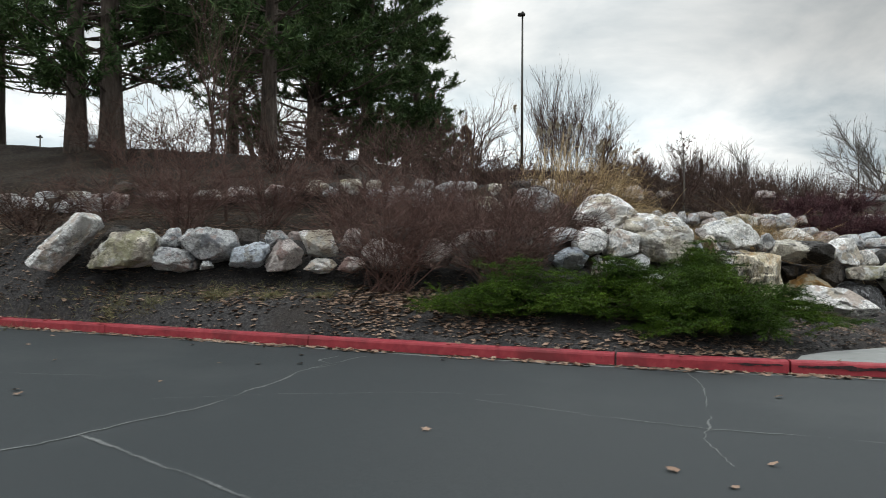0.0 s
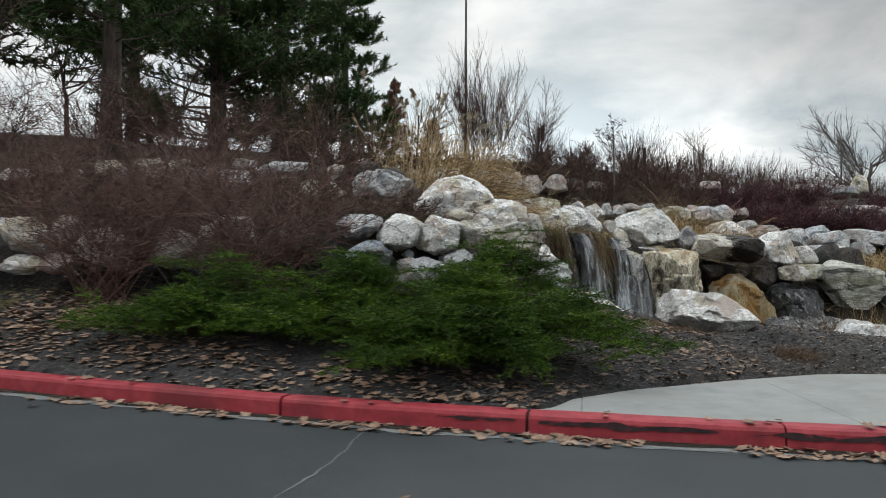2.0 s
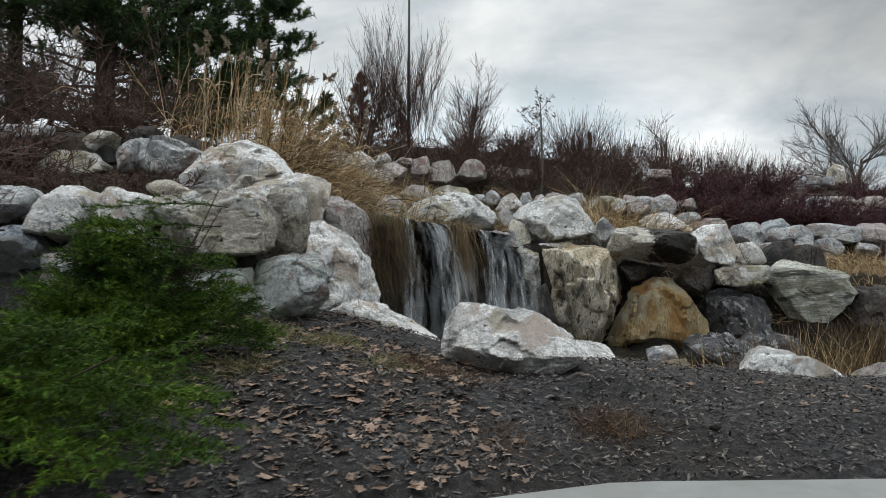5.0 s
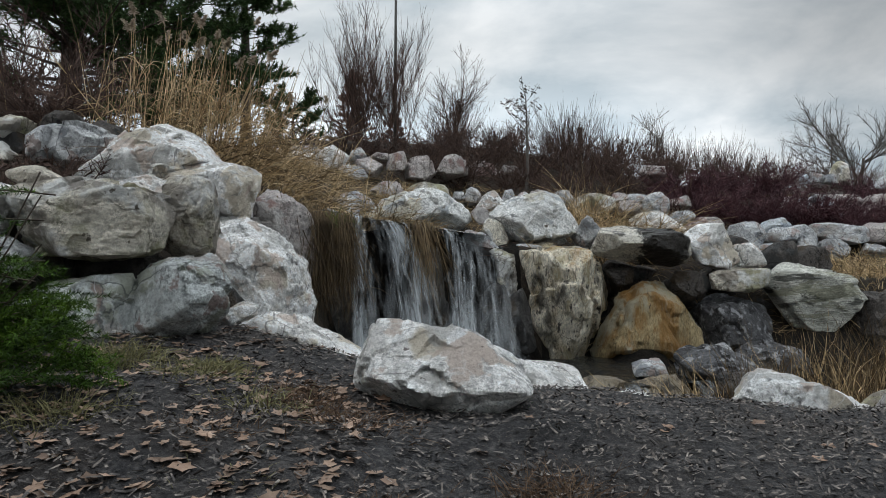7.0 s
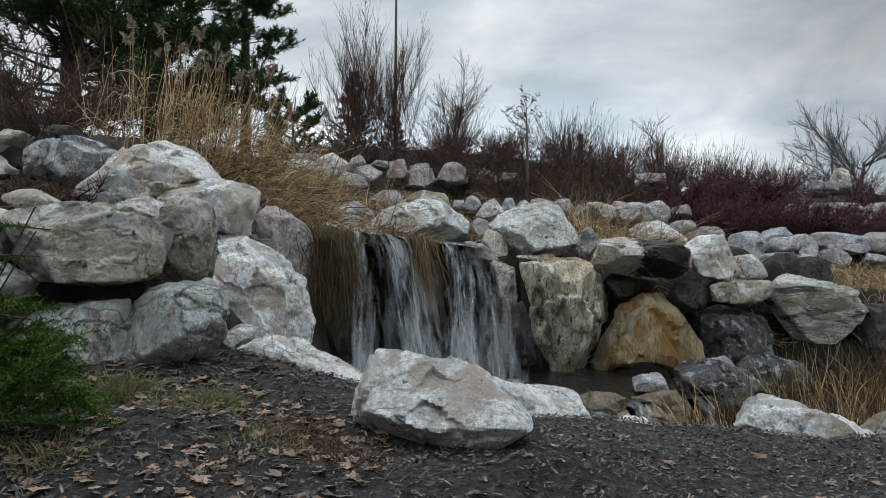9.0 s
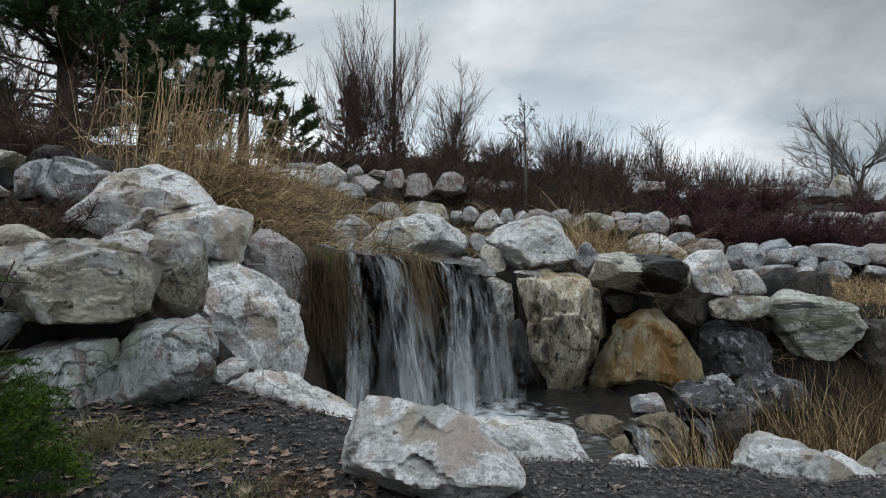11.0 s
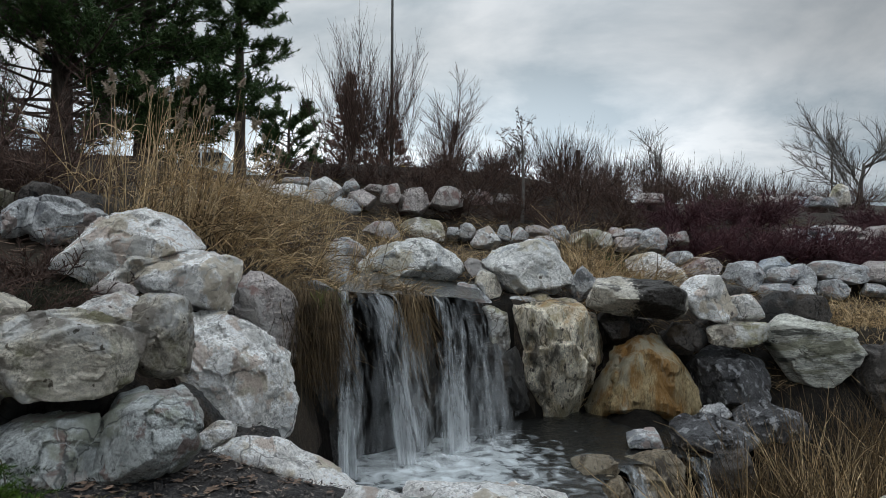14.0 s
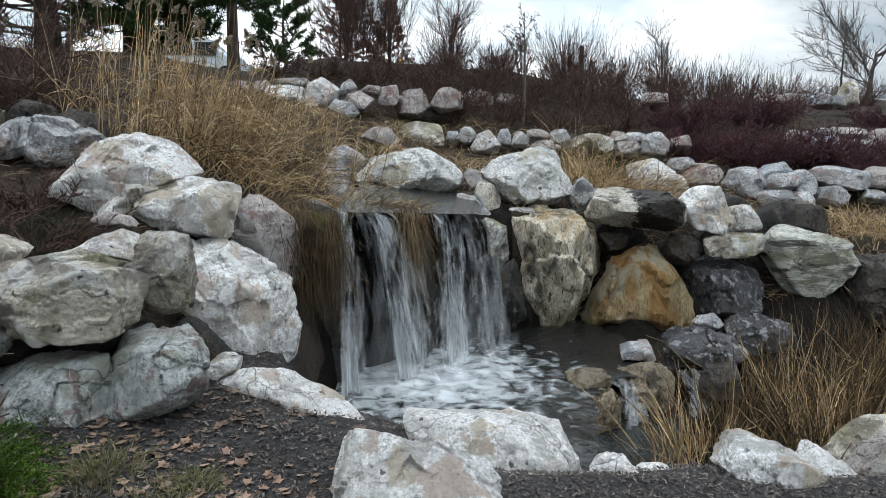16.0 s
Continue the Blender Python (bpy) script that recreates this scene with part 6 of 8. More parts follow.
def water_sheet(name, x0, x1, y0, y1, z, mat, label, amp=0.012, inside=None):
    xs, ys = np.arange(x0, x1 + 0.01, 0.07), np.arange(y0, y1 + 0.01, 0.07)
    XX, YY = np.meshgrid(xs, ys)
    ZZ = z + amp * np.array([noise.fractal(Vector((a * 3, b * 3, z)), 1, 2, 3) for a, b in zip(XX.ravel(), YY.ravel())]).reshape(XX.shape)
    idx = np.arange(XX.size).reshape(XX.shape)
    F = np.stack([idx[:-1, :-1], idx[:-1, 1:], idx[1:, 1:], idx[1:, :-1]], -1).reshape(-1, 4)
    if inside is not None:
        F = F[inside(XX.ravel()[F].mean(1), YY.ravel()[F].mean(1))]
    return tagged(put(name, mesh_of(name, np.stack([XX, YY, ZZ], -1), F, mat, True)), label, "water", kind="structure")


water_sheet("water_pool", 4.2, 9.6, 11.7, 17.0, -0.35, WATER, "dark pool with white foam under the waterfall", 0.03,
            lambda x, y: (y > np.interp(x, [4.2, 6.9, 7.25, 7.6, 8.4, 9.6], [11.7, 11.7, 13.7, 14.2, 14.6, 15.2])))
water_sheet("water_stream", 6.6, 12.5, 11.5, 15.6, -0.72, STREAM, "shallow stream below the pool", 0.02)
# stream above the lip
V = []
for j in range(12):
    for i in range(20):
        p = LIP_A.lerp(LIP_B, i / 19)
        V.append((p.x - 0.10 * j * 0.22 + 0.02 * j, p.y + 0.24 * j, p.z + 0.03 + 0.012 * j + 0.01 * noise.noise(Vector((i * 0.5, j * 0.5, 0)))))
idx = np.arange(240).reshape(12, 20)
me = mesh_of("water_channel", V, np.stack([idx[:-1, :-1], idx[:-1, 1:], idx[1:, 1:], idx[1:, :-1]], -1).reshape(-1, 4), STREAM, True)
tagged(put("water_channel", me), "shallow stream running to the lip of the fall", "water", kind="structure")
# little cascades out of the pool
for k, (p, q, z1, ox, oy) in enumerate((((6.85, 12.35, -0.33), (7.05, 12.75, -0.33), -0.74, 0.30, -0.18), ((7.40, 13.95, -0.33), (7.72, 14.20, -0.33), -0.74, 0.18, -0.25),
                                        ((8.20, 14.35, -0.33), (8.60, 14.50, -0.33), -0.74, 0.15, -0.40), ((4.00, 16.3, 1.86), (4.45, 16.45, 1.80), 1.42, 0.15, -0.25))):
    c = empty("cascade", 0, 0, 0, "small white cascade between stones", "waterfall", "small cascades")
    p, q, o = Vector(p), Vector(q), Vector((ox, oy, 0))
    r0, r1 = p + o, q + o
    r0.z = r1.z = z1
    for top, mt in (((0, 1), F3 if k == 0 else F1), ((0.05, 0.95), F2)):
        fall_sheet(top, top, 30 + k, "sheet", mt, c, (p, q, r0, r1), 14, 14)

# ---- plants ----


def shrub(name, x, y, r, h, mat, label, stems=45, twigs=900, seed=1, lean=1.0, fine=0.0032, group="bare shrubs", upright=0.15, z=None, spread=1.1, stem_r=0.012, root_r=0.12):
    """A leafless bush: stems from one root, forking into many thin twigs."""
    global rng
    rng = np.random.default_rng(seed)
    root = empty(name, x, y, gz(x, y) - 0.05 if z is None else z, label, "shrub", group)
    st = np.column_stack([rng.normal(size=(stems, 2)) * r * root_r, np.zeros(stems)])
    az, out = rng.uniform(0, 2 * np.pi, stems), rng.uniform(0.1, 1, stems) ** 0.7 * lean
    way = unit(np.column_stack([np.cos(az) * out * r / h * 1.6, np.sin(az) * out * r / h * 1.6, np.ones(stems)]))
    L = h * rng.uniform(0.6, 1.05, stems) / np.maximum(way[:, 2], 0.35) ** 0.6
    S = grown(st, way, L, 6, 0.25, 0.05, 0.015)
    R = np.linspace(1, 0.25, 6)[None] * rng.uniform(0.5, 1.0, stems)[:, None] * stem_r
    v, f = tubes(S, R, 4)
    put("stem_mass", mesh_of("stem_mass", v, f, mat), root)
    pick = rng.integers(0, stems, twigs)
    p, d = along(S, pick, rng.uniform(0.25, 1, twigs))
    w1 = unit(d + unit(rng.normal(size=(twigs, 3))) * spread + np.array([0, 0, upright]))
    T = grown(p, w1, rng.uniform(0.25, 0.6, twigs) * h * 0.5, 4, 0.3, 0.1, 0.02)
    k2 = twigs * 2
    pick = rng.integers(0, twigs, k2)
    p, d = along(T, pick, rng.uniform(0.2, 1, k2))
    w2 = unit(d + unit(rng.normal(size=(k2, 3))) * spread + np.array([0, 0, upright]))
    U = grown(p, w2, rng.uniform(0.10, 0.28, k2) * h * 0.5, 3, 0.2, 0.1)
    v, f = joined(ribbons(T, np.tile(np.linspace(fine * 2.6, fine * 1.4, 4), (twigs, 1))), ribbons(U, np.tile([fine * 1.9, fine * 1.5, fine * 0.8], (k2, 1))))
    put("twig_mass", mesh_of("twig_mass", v, f, mat), root)
    return root


def tuft(name, x, y, r, h, mat, label, blades=400, seed=1, droop=0.5, lean=(0, 0), width=0.007, group="grass clumps", z=None, category="grass", wild=1.0):
    """A clump of narrow blades that arch outwards."""
    global rng
    rng = np.random.default_rng(seed)
    q = rng.normal(size=(blades, 2)) * r * 0.45
    zz = ground_z(x + q[:, 0], y + q[:, 1]) if z is None else np.full(blades, z)
    base = float(zz.min())
    root = empty(name, x, y, base, label, category, group)
    st = np.column_stack([q, zz - base - 0.03])
    way = unit(np.column_stack([q / max(r, 0.05) * 0.5 + rng.normal(size=(blades, 2)) * 0.34 * wild + np.array(lean), np.ones(blades)]))
    P = grown(st, way, h * rng.uniform(0.45, 1.2, blades), 6, 0.55 * wild, -droop * wild, 0.02)
    P[:, :, :2] += (np.array(lean) * h * 0.6)[None, None] * rng.uniform(-0.5, 1.4, (blades, 1, 1)) * (np.linspace(0, 1, 6) ** 2)[None, :, None]
    v, f = ribbons(P, np.linspace(1, 0.15, 6)[None] * rng.uniform(0.6, 1.3, blades)[:, None] * width)
    put("blade_mass", mesh_of("blade_mass", v, f, mat), root)
    return root


def reeds(x, y, r, h, n, plumes, seed, label, lean=(0.08, 0), z=None):
    """Tall dry reeds with feathery plumes and broken leaning leaves."""
    global rng
    rng = np.random.default_rng(seed)
    q = rng.normal(size=(n, 2)) * np.array(r) * 0.5
    zz = ground_z(x + q[:, 0], y + q[:, 1])
    base = float(zz.min())
    root = empty("reed_clump", x, y, base, label, "reeds", "reed clumps")
    st = np.column_stack([q, zz - base - 0.03])
    way = unit(np.column_stack([rng.normal(size=(n, 2)) * rng.choice([0.07, 0.13, 0.40], (n, 1), p=[0.5, 0.32, 0.18]) + np.array(lean), np.ones(n)]))
    P = grown(st, way, h * rng.uniform(0.5, 1.0, n), 6, 0.16, -0.03, 0.008)
    put("stalk_mass", mesh_of("stalk_mass", *tubes(P, np.tile(np.linspace(0.0055, 0.002, 6), (n, 1)), 3), STRAW), root)
    k = n * 4
    pick = rng.integers(0, n, k)
    p, d = along(P, pick, rng.uniform(0.02, 0.7, k))
    w = unit(d * 0.9 + rng.normal(size=(k, 3)) * np.array([0.5, 0.5, 0.2]) + np.array([lean[0], lean[1], 0.2]))
    B = grown(p, w, rng.uniform(0.3, 1.0, k) * h * 0.6, 6, 0.35, -0.85, 0.015)
    put("leaf_mass", mesh_of("leaf_mass", *ribbons(B, np.linspace(1, 0.1, 6)[None] * rng.uniform(0.005, 0.015, k)[:, None]), STRAW), root)
    tall = np.argsort(-P[:, -1, 2])[: plumes * 2: 2]
    for t in tall:
        tip, d = P[t, -1], unit(P[t, -1] - P[t, -2])
        m = 150
        s = rng.uniform(0, 1, m)
        bow = np.array([rng.uniform(-0.5, 0.5), rng.uniform(-0.3, 0.3), 0])
        size = rng.uniform(0.75, 1.25)
        axis = tip[None] + (d[None] * s[:, None] + (bow[None] + np.array([0, 0, -0.15])) * s[:, None] ** 2) * 0.12 * size
        w = unit(rng.normal(size=(m, 3)) + d * 0.8 + bow)
        H = grown(axis, w, rng.uniform(0.028, 0.052, m) * size * (1.3 - 0.8 * s), 3, 0.2, -0.2)
        put("plume", mesh_of("plume", *ribbons(H, np.tile([0.012, 0.011, 0.004], (m, 1))), PLUME), root, "feathery tan plume")
    return root


def bare_tree(name, x, y, h, spread, mat, label, trunk_r, seed, limbs=7, stems=1, rise=0.5, fork=0.25, twig_n=700, z=None, fine=0.0045, droop=0.0, group="bare trees", limb_r=0.36, forks=6, twig_len=(0.05, 0.16)):
    """A leafless tree: trunk or several stems, limbs, branches and twigs, each a forking generation."""
    global rng
    rng = np.random.default_rng(seed)
    root = empty(name, x, y, gz(x, y) - 0.05 if z is None else z, label, "tree", group)
    az = rng.uniform(0, 2 * np.pi, stems)
    o = 0.0 if stems == 1 else 0.28
    way = unit(np.column_stack([np.cos(az) * o * spread / h * 1.5, np.sin(az) * o * spread / h * 1.5, np.ones(stems)]))
    T = grown(np.zeros((stems, 3)) + np.column_stack([np.cos(az), np.sin(az), az * 0]) * trunk_r * (stems > 1), way, h * (0.55 if stems == 1 else 0.85) * rng.uniform(0.85, 1, stems), 7, 0.10, 0, 0.012)
    for k in range(stems):
        put("trunk", mesh_of("trunk", *tubes(T[k:k + 1], np.linspace(1, 0.4, 7)[None] * trunk_r, 8), mat, True), root)
    n1 = limbs * stems
    pick = np.repeat(np.arange(stems), limbs)
    p, d = along(T, pick, rng.uniform(fork, 1, n1))
    w = unit(d * rise + rng.normal(size=(n1, 3)) * np.array([1, 1, 0.3]) * spread / h * 1.4 + np.array([0, 0, 0.35]))
    A = grown(p, w, rng.uniform(0.35, 0.6, n1) * h * (1 if stems == 1 else 0.7), 6, 0.3, 0.15 - droop, 0.03)
    n2 = n1 * forks
    pick = rng.integers(0, n1, n2)
    p, d = along(A, pick, rng.uniform(0.25, 1, n2))
    w = unit(d + unit(rng.normal(size=(n2, 3))) * 0.8 + np.array([0, 0, 0.25 - droop]))
    B = grown(p, w, rng.uniform(0.14, 0.32, n2) * h, 5, 0.3, 0.1 - droop, 0.03)
    pick = rng.integers(0, n2, twig_n)
    p, d = along(B, pick, rng.uniform(0.2, 1, twig_n))
    w = unit(d + unit(rng.normal(size=(twig_n, 3))) * 0.8 + np.array([0, 0, 0.2 - droop]))
    C = grown(p, w, rng.uniform(*twig_len, twig_n) * h, 4, 0.3, 0.1 - droop, 0.03)
    rl = trunk_r * limb_r
    put("limb_mass", mesh_of("limb_mass", *joined(tubes(A, np.tile(np.linspace(rl, rl * 0.35, 6), (n1, 1)), 5), tubes(B, np.tile(np.linspace(rl * 0.4, fine, 5), (n2, 1)), 4)), mat), root)
    put("twig_mass", mesh_of("twig_mass", *ribbons(C, np.tile(np.linspace(fine * 2, fine * 0.8, 4), (twig_n, 1))), mat), root)
    return root


def needle_tufts(points, ways, size, per, width):
    n = len(points)
    P = np.repeat(points, per, 0) + np.repeat(ways, per, 0) * (rng.uniform(-0.6, 0.6, (n * per, 1)) * size)
    w = unit(rng.normal(size=(n * per, 3)) + np.repeat(ways, per, 0) * 0.9)
    L = size * rng.uniform(0.6, 1.1, n * per)
    side = unit(np.cross(w, rng.normal(size=w.shape))) * width
    V = np.stack([P - side, P + side, P + w * L[:, None]], 1).reshape(-1, 3)
    return V, np.arange(n * per * 3).reshape(-1, 3)


def pine(x, y, h, crown_from, radius, trunk_r, seed, label, mat=NEEDLE, gap=0.5, per_whorl=6, per=9, size=0.25, density=22, lean=(0, 0), z=None, group="pines", profile=0.55, wid=0.020):
    """A pine: tapered trunk with root flare, limbs in loose whorls, branchlets, brushes of needles."""
    global rng
    rng = np.random.default_rng(seed)
    root = empty("pine_tree", x, y, gz(x, y) - 0.1 if z is None else z, label, "tree", group)
    s = np.linspace(0, 1, 12)
    T = np.column_stack([lean[0] * s * h + 0.06 * np.sin(s * 5 + seed), lean[1] * s * h + 0.06 * np.cos(s * 4 + seed), s * h])[None]
    rad = trunk_r * (1 - 0.85 * s) + trunk_r * 0.45 * np.exp(-s * h / 0.3) * 0.4
    put("trunk", mesh_of("trunk", *tubes(T, rad[None], 12), BARK, True), root)
    zs = np.repeat(np.arange(crown_from, h - 0.3, gap), per_whorl)
    n = len(zs)
    zs = zs + rng.uniform(-0.3, 0.3, n) * gap
    f = (zs - crown_from) / (h - crown_from)
    reach = radius * np.clip(1 - f, 0.05, 1) ** profile * (0.65 + 0.5 * rng.uniform(0, 1, n)) * np.clip(0.7 + f * 3, 0, 1)
    az = rng.uniform(0, 2 * np.pi, n)
    p, _ = along(T, np.zeros(n, int), np.clip(zs / h, 0, 0.999))
    w = unit(np.column_stack([np.cos(az), np.sin(az), rng.uniform(-0.15, 0.30, n) + 0.35 * f]))
    A = grown(p, w, reach, 6, 0.15, 0.12, 0.02)
    n2 = n * density
    pick = np.repeat(np.arange(n), density)
    sa = rng.uniform(0.22, 1, n2) ** 0.8
    p, d = along(A, pick, sa)
    w2 = unit(d + unit(rng.normal(size=(n2, 3)) * np.array([1, 1, 0.45])) * 0.9 + np.array([0, 0, 0.22]))
    B = grown(p, w2, reach[pick] * rng.uniform(0.14, 0.34, n2) * (1.15 - 0.5 * sa) + min(0.12, 0.011 * h), 4, 0.2, 0.15)
    put("limb_mass", mesh_of("limb_mass", *joined(tubes(A, np.linspace(1, 0.2, 6)[None] * (0.012 + 0.010 * reach)[:, None], 5), ribbons(B, np.tile([0.018, 0.015, 0.012, 0.008], (n2, 1)))), BARK), root)
    k = n2 * 4
    pick = rng.integers(0, n2, k)
    p, d = along(B, pick, rng.uniform(0.25, 1, k))
    put("needle_mass", mesh_of("needle_mass", *needle_tufts(p, d, size, per, wid), mat), root)
    return root


def juniper(x, y, rx, ry, h, boughs, seed, label, rz=0):
    """A low spreading conifer: woody arms, tiers of flat boughs that arch outwards, bottlebrush shoots."""
    global rng
    rng = np.random.default_rng(seed)
    root = empty("spreading_conifer", x, y, gz(x, y) - 0.04, label, "shrub", "spreading conifers", rz)
    u = rng.uniform(0, 2 * np.pi, boughs)
    q = rng.uniform(0.05, 1, boughs) ** 0.6
    lump = 0.85 + 0.20 * np.sin(u * 3 + seed) + 0.20 * np.sin(u * 7 + 2 * seed)
    L = rng.uniform(0.42, 0.72, boughs)
    tipx, tipy = np.cos(u) * q * rx * lump, np.sin(u) * q * ry * lump
    hill = np.array([0.72 + 0.75 * noise.noise(Vector((a * 2.6, b * 2.6, seed))) for a, b in zip(tipx, tipy)])
    tipz = h * np.clip(1 - 0.72 * q ** 2.0, 0.1, 1) * np.clip(hill, 0.25, 1.25) * rng.uniform(0.7, 1.2, boughs) + 0.04
    outw = unit(np.column_stack([np.cos(u + rng.normal(size=boughs) * 0.5) * rx, np.sin(u + rng.normal(size=boughs) * 0.5) * ry, rng.uniform(0.05, 0.75, boughs) - 0.25 * q]))
    st = np.column_stack([tipx, tipy, tipz]) - outw * L[:, None]
    st[:, 2] = np.maximum(st[:, 2], 0.03)
    A = grown(st, outw, L, 6, 0.12, -0.10)
    A[:, :, 2] = np.maximum(A[:, :, 2], 0.03)
    W = grown(np.zeros((boughs, 3)), unit(st + np.array([0, 0, 0.05])), np.linalg.norm(st, axis=1), 5, 0.08, 0.05)
    put("limb_mass", mesh_of("limb_mass", *joined(tubes(A, np.tile(np.linspace(0.0035, 0.0015, 6), (boughs, 1)), 4), tubes(W, np.tile(np.linspace(0.006, 0.003, 5), (boughs, 1)), 4)), JUNIPER_WOOD, True), root)
    per = 26
    pick = np.repeat(np.arange(boughs), per)
    sa = np.tile(np.linspace(0.08, 1, per), boughs)
    p, d = along(A, pick, sa)
    flat = unit(np.cross(d, np.array([0, 0, 1.0]) + rng.normal(size=d.shape) * 0.2))
    side = np.where(np.tile(np.arange(per) % 2, boughs) == 0, 1.0, -1.0)[:, None]
    w = unit(d * 0.8 + flat * side * 0.8 * np.where(sa > 0.96, 0.1, 1.0)[:, None] + rng.normal(size=d.shape) * 0.18 + np.array([0, 0, 0.12]))
    S = grown(p, w, rng.uniform(0.09, 0.27, len(p)) * (1.15 - 0.55 * sa), 4, 0.18, -0.12)
    n = 34
    pick = np.repeat(np.arange(len(S)), n)
    p, d = along(S, pick, np.tile(np.linspace(0.03, 1, n), len(S)))
    nw = unit(d * 0.75 + unit(np.cross(d, rng.normal(size=d.shape))))
    ln = rng.uniform(0.020, 0.036, len(p))[:, None]
    thick = unit(np.cross(nw, rng.normal(size=nw.shape))) * 0.0026
    V = np.stack([p - thick, p + thick, p + nw * ln], 1).reshape(-1, 3)
    put("foliage", mesh_of("foliage", V, np.arange(len(V)).reshape(-1, 3), JUNIPER), root)
    return root


LOW_CONIFER = "low spreading conifer with bright green feathery boughs"
juniper(0.80, 8.58, 1.20, 0.85, 0.66, 130, 3, LOW_CONIFER, -20)
juniper(1.95, 8.38, 1.25, 0.95, 0.70, 170, 5, LOW_CONIFER, -15)
juniper(3.02, 8.05, 1.36, 1.12, 0.78, 340, 8, LOW_CONIFER, -5)
juniper(3.36, 9.50, 0.76, 0.62, 0.84, 190, 9, LOW_CONIFER, 20)

REDDISH = "leafless shrub with a dense mass of dark red twigs"
shrub("dogwood_shrub", -4.2, 11.7, 1.4, 1.35, TWIG_RED, REDDISH, 60, 1500, 11, fine=0.0024, stem_r=0.008)
shrub("dogwood_shrub", -2.9, 12.0, 1.2, 1.25, TWIG_RED, REDDISH, 45, 1100, 12, fine=0.0024, stem_r=0.008)
shrub("dogwood_shrub", -0.75, 9.85, 1.25, 1.55, TWIG_RED, REDDISH, 60, 1900, 13, z=0.6, fine=0.0024, stem_r=0.008)
shrub("dogwood_shrub", 0.75, 9.95, 1.2, 1.45, TWIG_RED, REDDISH, 60, 1900, 14, z=0.6, fine=0.0024, stem_r=0.008)
shrub("dogwood_shrub", -0.2, 11.9, 1.2, 1.1, TWIG_RED, REDDISH, 40, 1000, 15, fine=0.0024, stem_r=0.008)
shrub("dogwood_shrub", -5.8, 12.3, 1.1, 0.9, TWIG_RED, REDDISH, 40, 800, 16, fine=0.0024, stem_r=0.008)
DULL = "leafless brown shrub with fine tangled twigs"
for i, (x, y, r, h) in enumerate(((-6.6, 11.6, 0.9, 0.8), (-1.7, 12.3, 0.9, 0.75), (0.9, 12.4, 1.0, 0.8), (1.9, 12.0, 0.9, 0.42), (2.55, 12.2, 0.8, 0.40), (1.1, 12.0, 0.9, 0.45), (2.2, 12.9, 0.9, 0.40), (2.9, 11.9, 0.6, 0.30), (-1.2, 15.0, 1.5, 1.5), (0.6, 15.2, 1.3, 1.2),
                                  (-0.2, 16.5, 1.3, 1.4), (1.2, 14.9, 0.9, 0.9), (5.3, 23.3, 1.1, 1.1), (6.5, 23.4, 1.1, 1.0), (7.6, 23.2, 1.0, 0.9), (8.9, 23.4, 1.1, 1.0), (10.0, 23.6, 1.0, 0.9), (4.2, 23.6, 0.8, 0.8),
                                  (8.1, 21.9, 0.9, 0.7), (9.5, 22.2, 0.9, 0.8), (4.9, 22.4, 0.9, 0.7), (6.0, 22.3, 0.9, 0.7), (7.0, 22.2, 0.9, 0.7), (5.6, 24.4, 1.0, 0.8), (7.0, 24.5, 1.0, 0.8), (8.4, 24.5, 1.0, 0.8), (9.8, 24.8, 1.0, 0.9), (11.2, 24.9, 1.0, 0.9), (12.5, 24.8, 1.0, 0.9), (14.0, 25.0, 1.1, 0.9), (3.0, 24.0, 0.9, 0.6), (1.8, 23.8, 0.9, 0.6), (-5.5, 15.6, 1.5, 1.5), (-3.6, 15.7, 1.4, 1.5), (-2.4, 16.2, 1.4, 1.4), (-7.2, 16.2, 1.5, 1.4))):
    shrub("brown_shrub", x, y, r, h, TWIG_BROWN, DULL, 34, 620, 30 + i, group="brown shrubs", fine=0.0042)
PURPLISH = "leafless shrub with a dense mass of purple-red twigs"
for i, (x, y, r, h) in enumerate(((10.7, 21.2, 1.1, 1.2), (11.8, 21.0, 1.2, 1.35), (12.9, 21.3, 1.2, 1.3), (14.2, 21.7, 1.2, 1.0), (15.6, 22.0, 1.2, 1.0), (13.6, 20.9, 0.9, 0.9), (11.2, 23.2, 1.2, 1.2), (13.0, 23.6, 1.3, 1.2), (16.2, 23.8, 1.3, 1.0))):
    shrub("purple_shrub", x, y, r, h * 0.68, TWIG_PURPLE, PURPLISH, 60, 1700, 60 + i, group="purple shrubs", fine=0.005)
VASE = "vase-shaped leafless brown shrub on the hill crest"
for i, (x, y, r, h) in enumerate(((5.9, 25.8, 0.9, 1.2), (7.2, 26.4, 0.8, 1.0), (8.9, 25.8, 1.1, 1.75), (10.2, 26.0, 1.1, 1.65), (11.5, 26.2, 1.1, 1.6), (12.7, 26.2, 1.2, 1.7), (13.8, 26.8, 1.1, 1.4), (15.2, 27.5, 1.2, 1.3), (17.0, 28.5, 1.3, 1.1), (19.0, 30.0, 1.4, 1.1), (9.6, 27.5, 1.0, 1.4), (12.1, 27.8, 1.1, 1.6))):
    shrub("vase_shrub", x, y, r, h * 0.78, TWIG_BROWN, VASE, 230, 800, 80 + i, lean=0.85, group="vase-shaped shrubs", upright=0.7, fine=0.0026, spread=0.3, stem_r=0.006)

DARK_PINE = "tall dark green pine with a bare lower trunk"
pine(-9.4, 18.3, 11.5, 1.5, 3.4, 0.26, 1, DARK_PINE, density=12, per_whorl=5)
pine(-8.5, 18.4, 12.0, 1.6, 3.2, 0.30, 2, DARK_PINE, density=12, per_whorl=5)
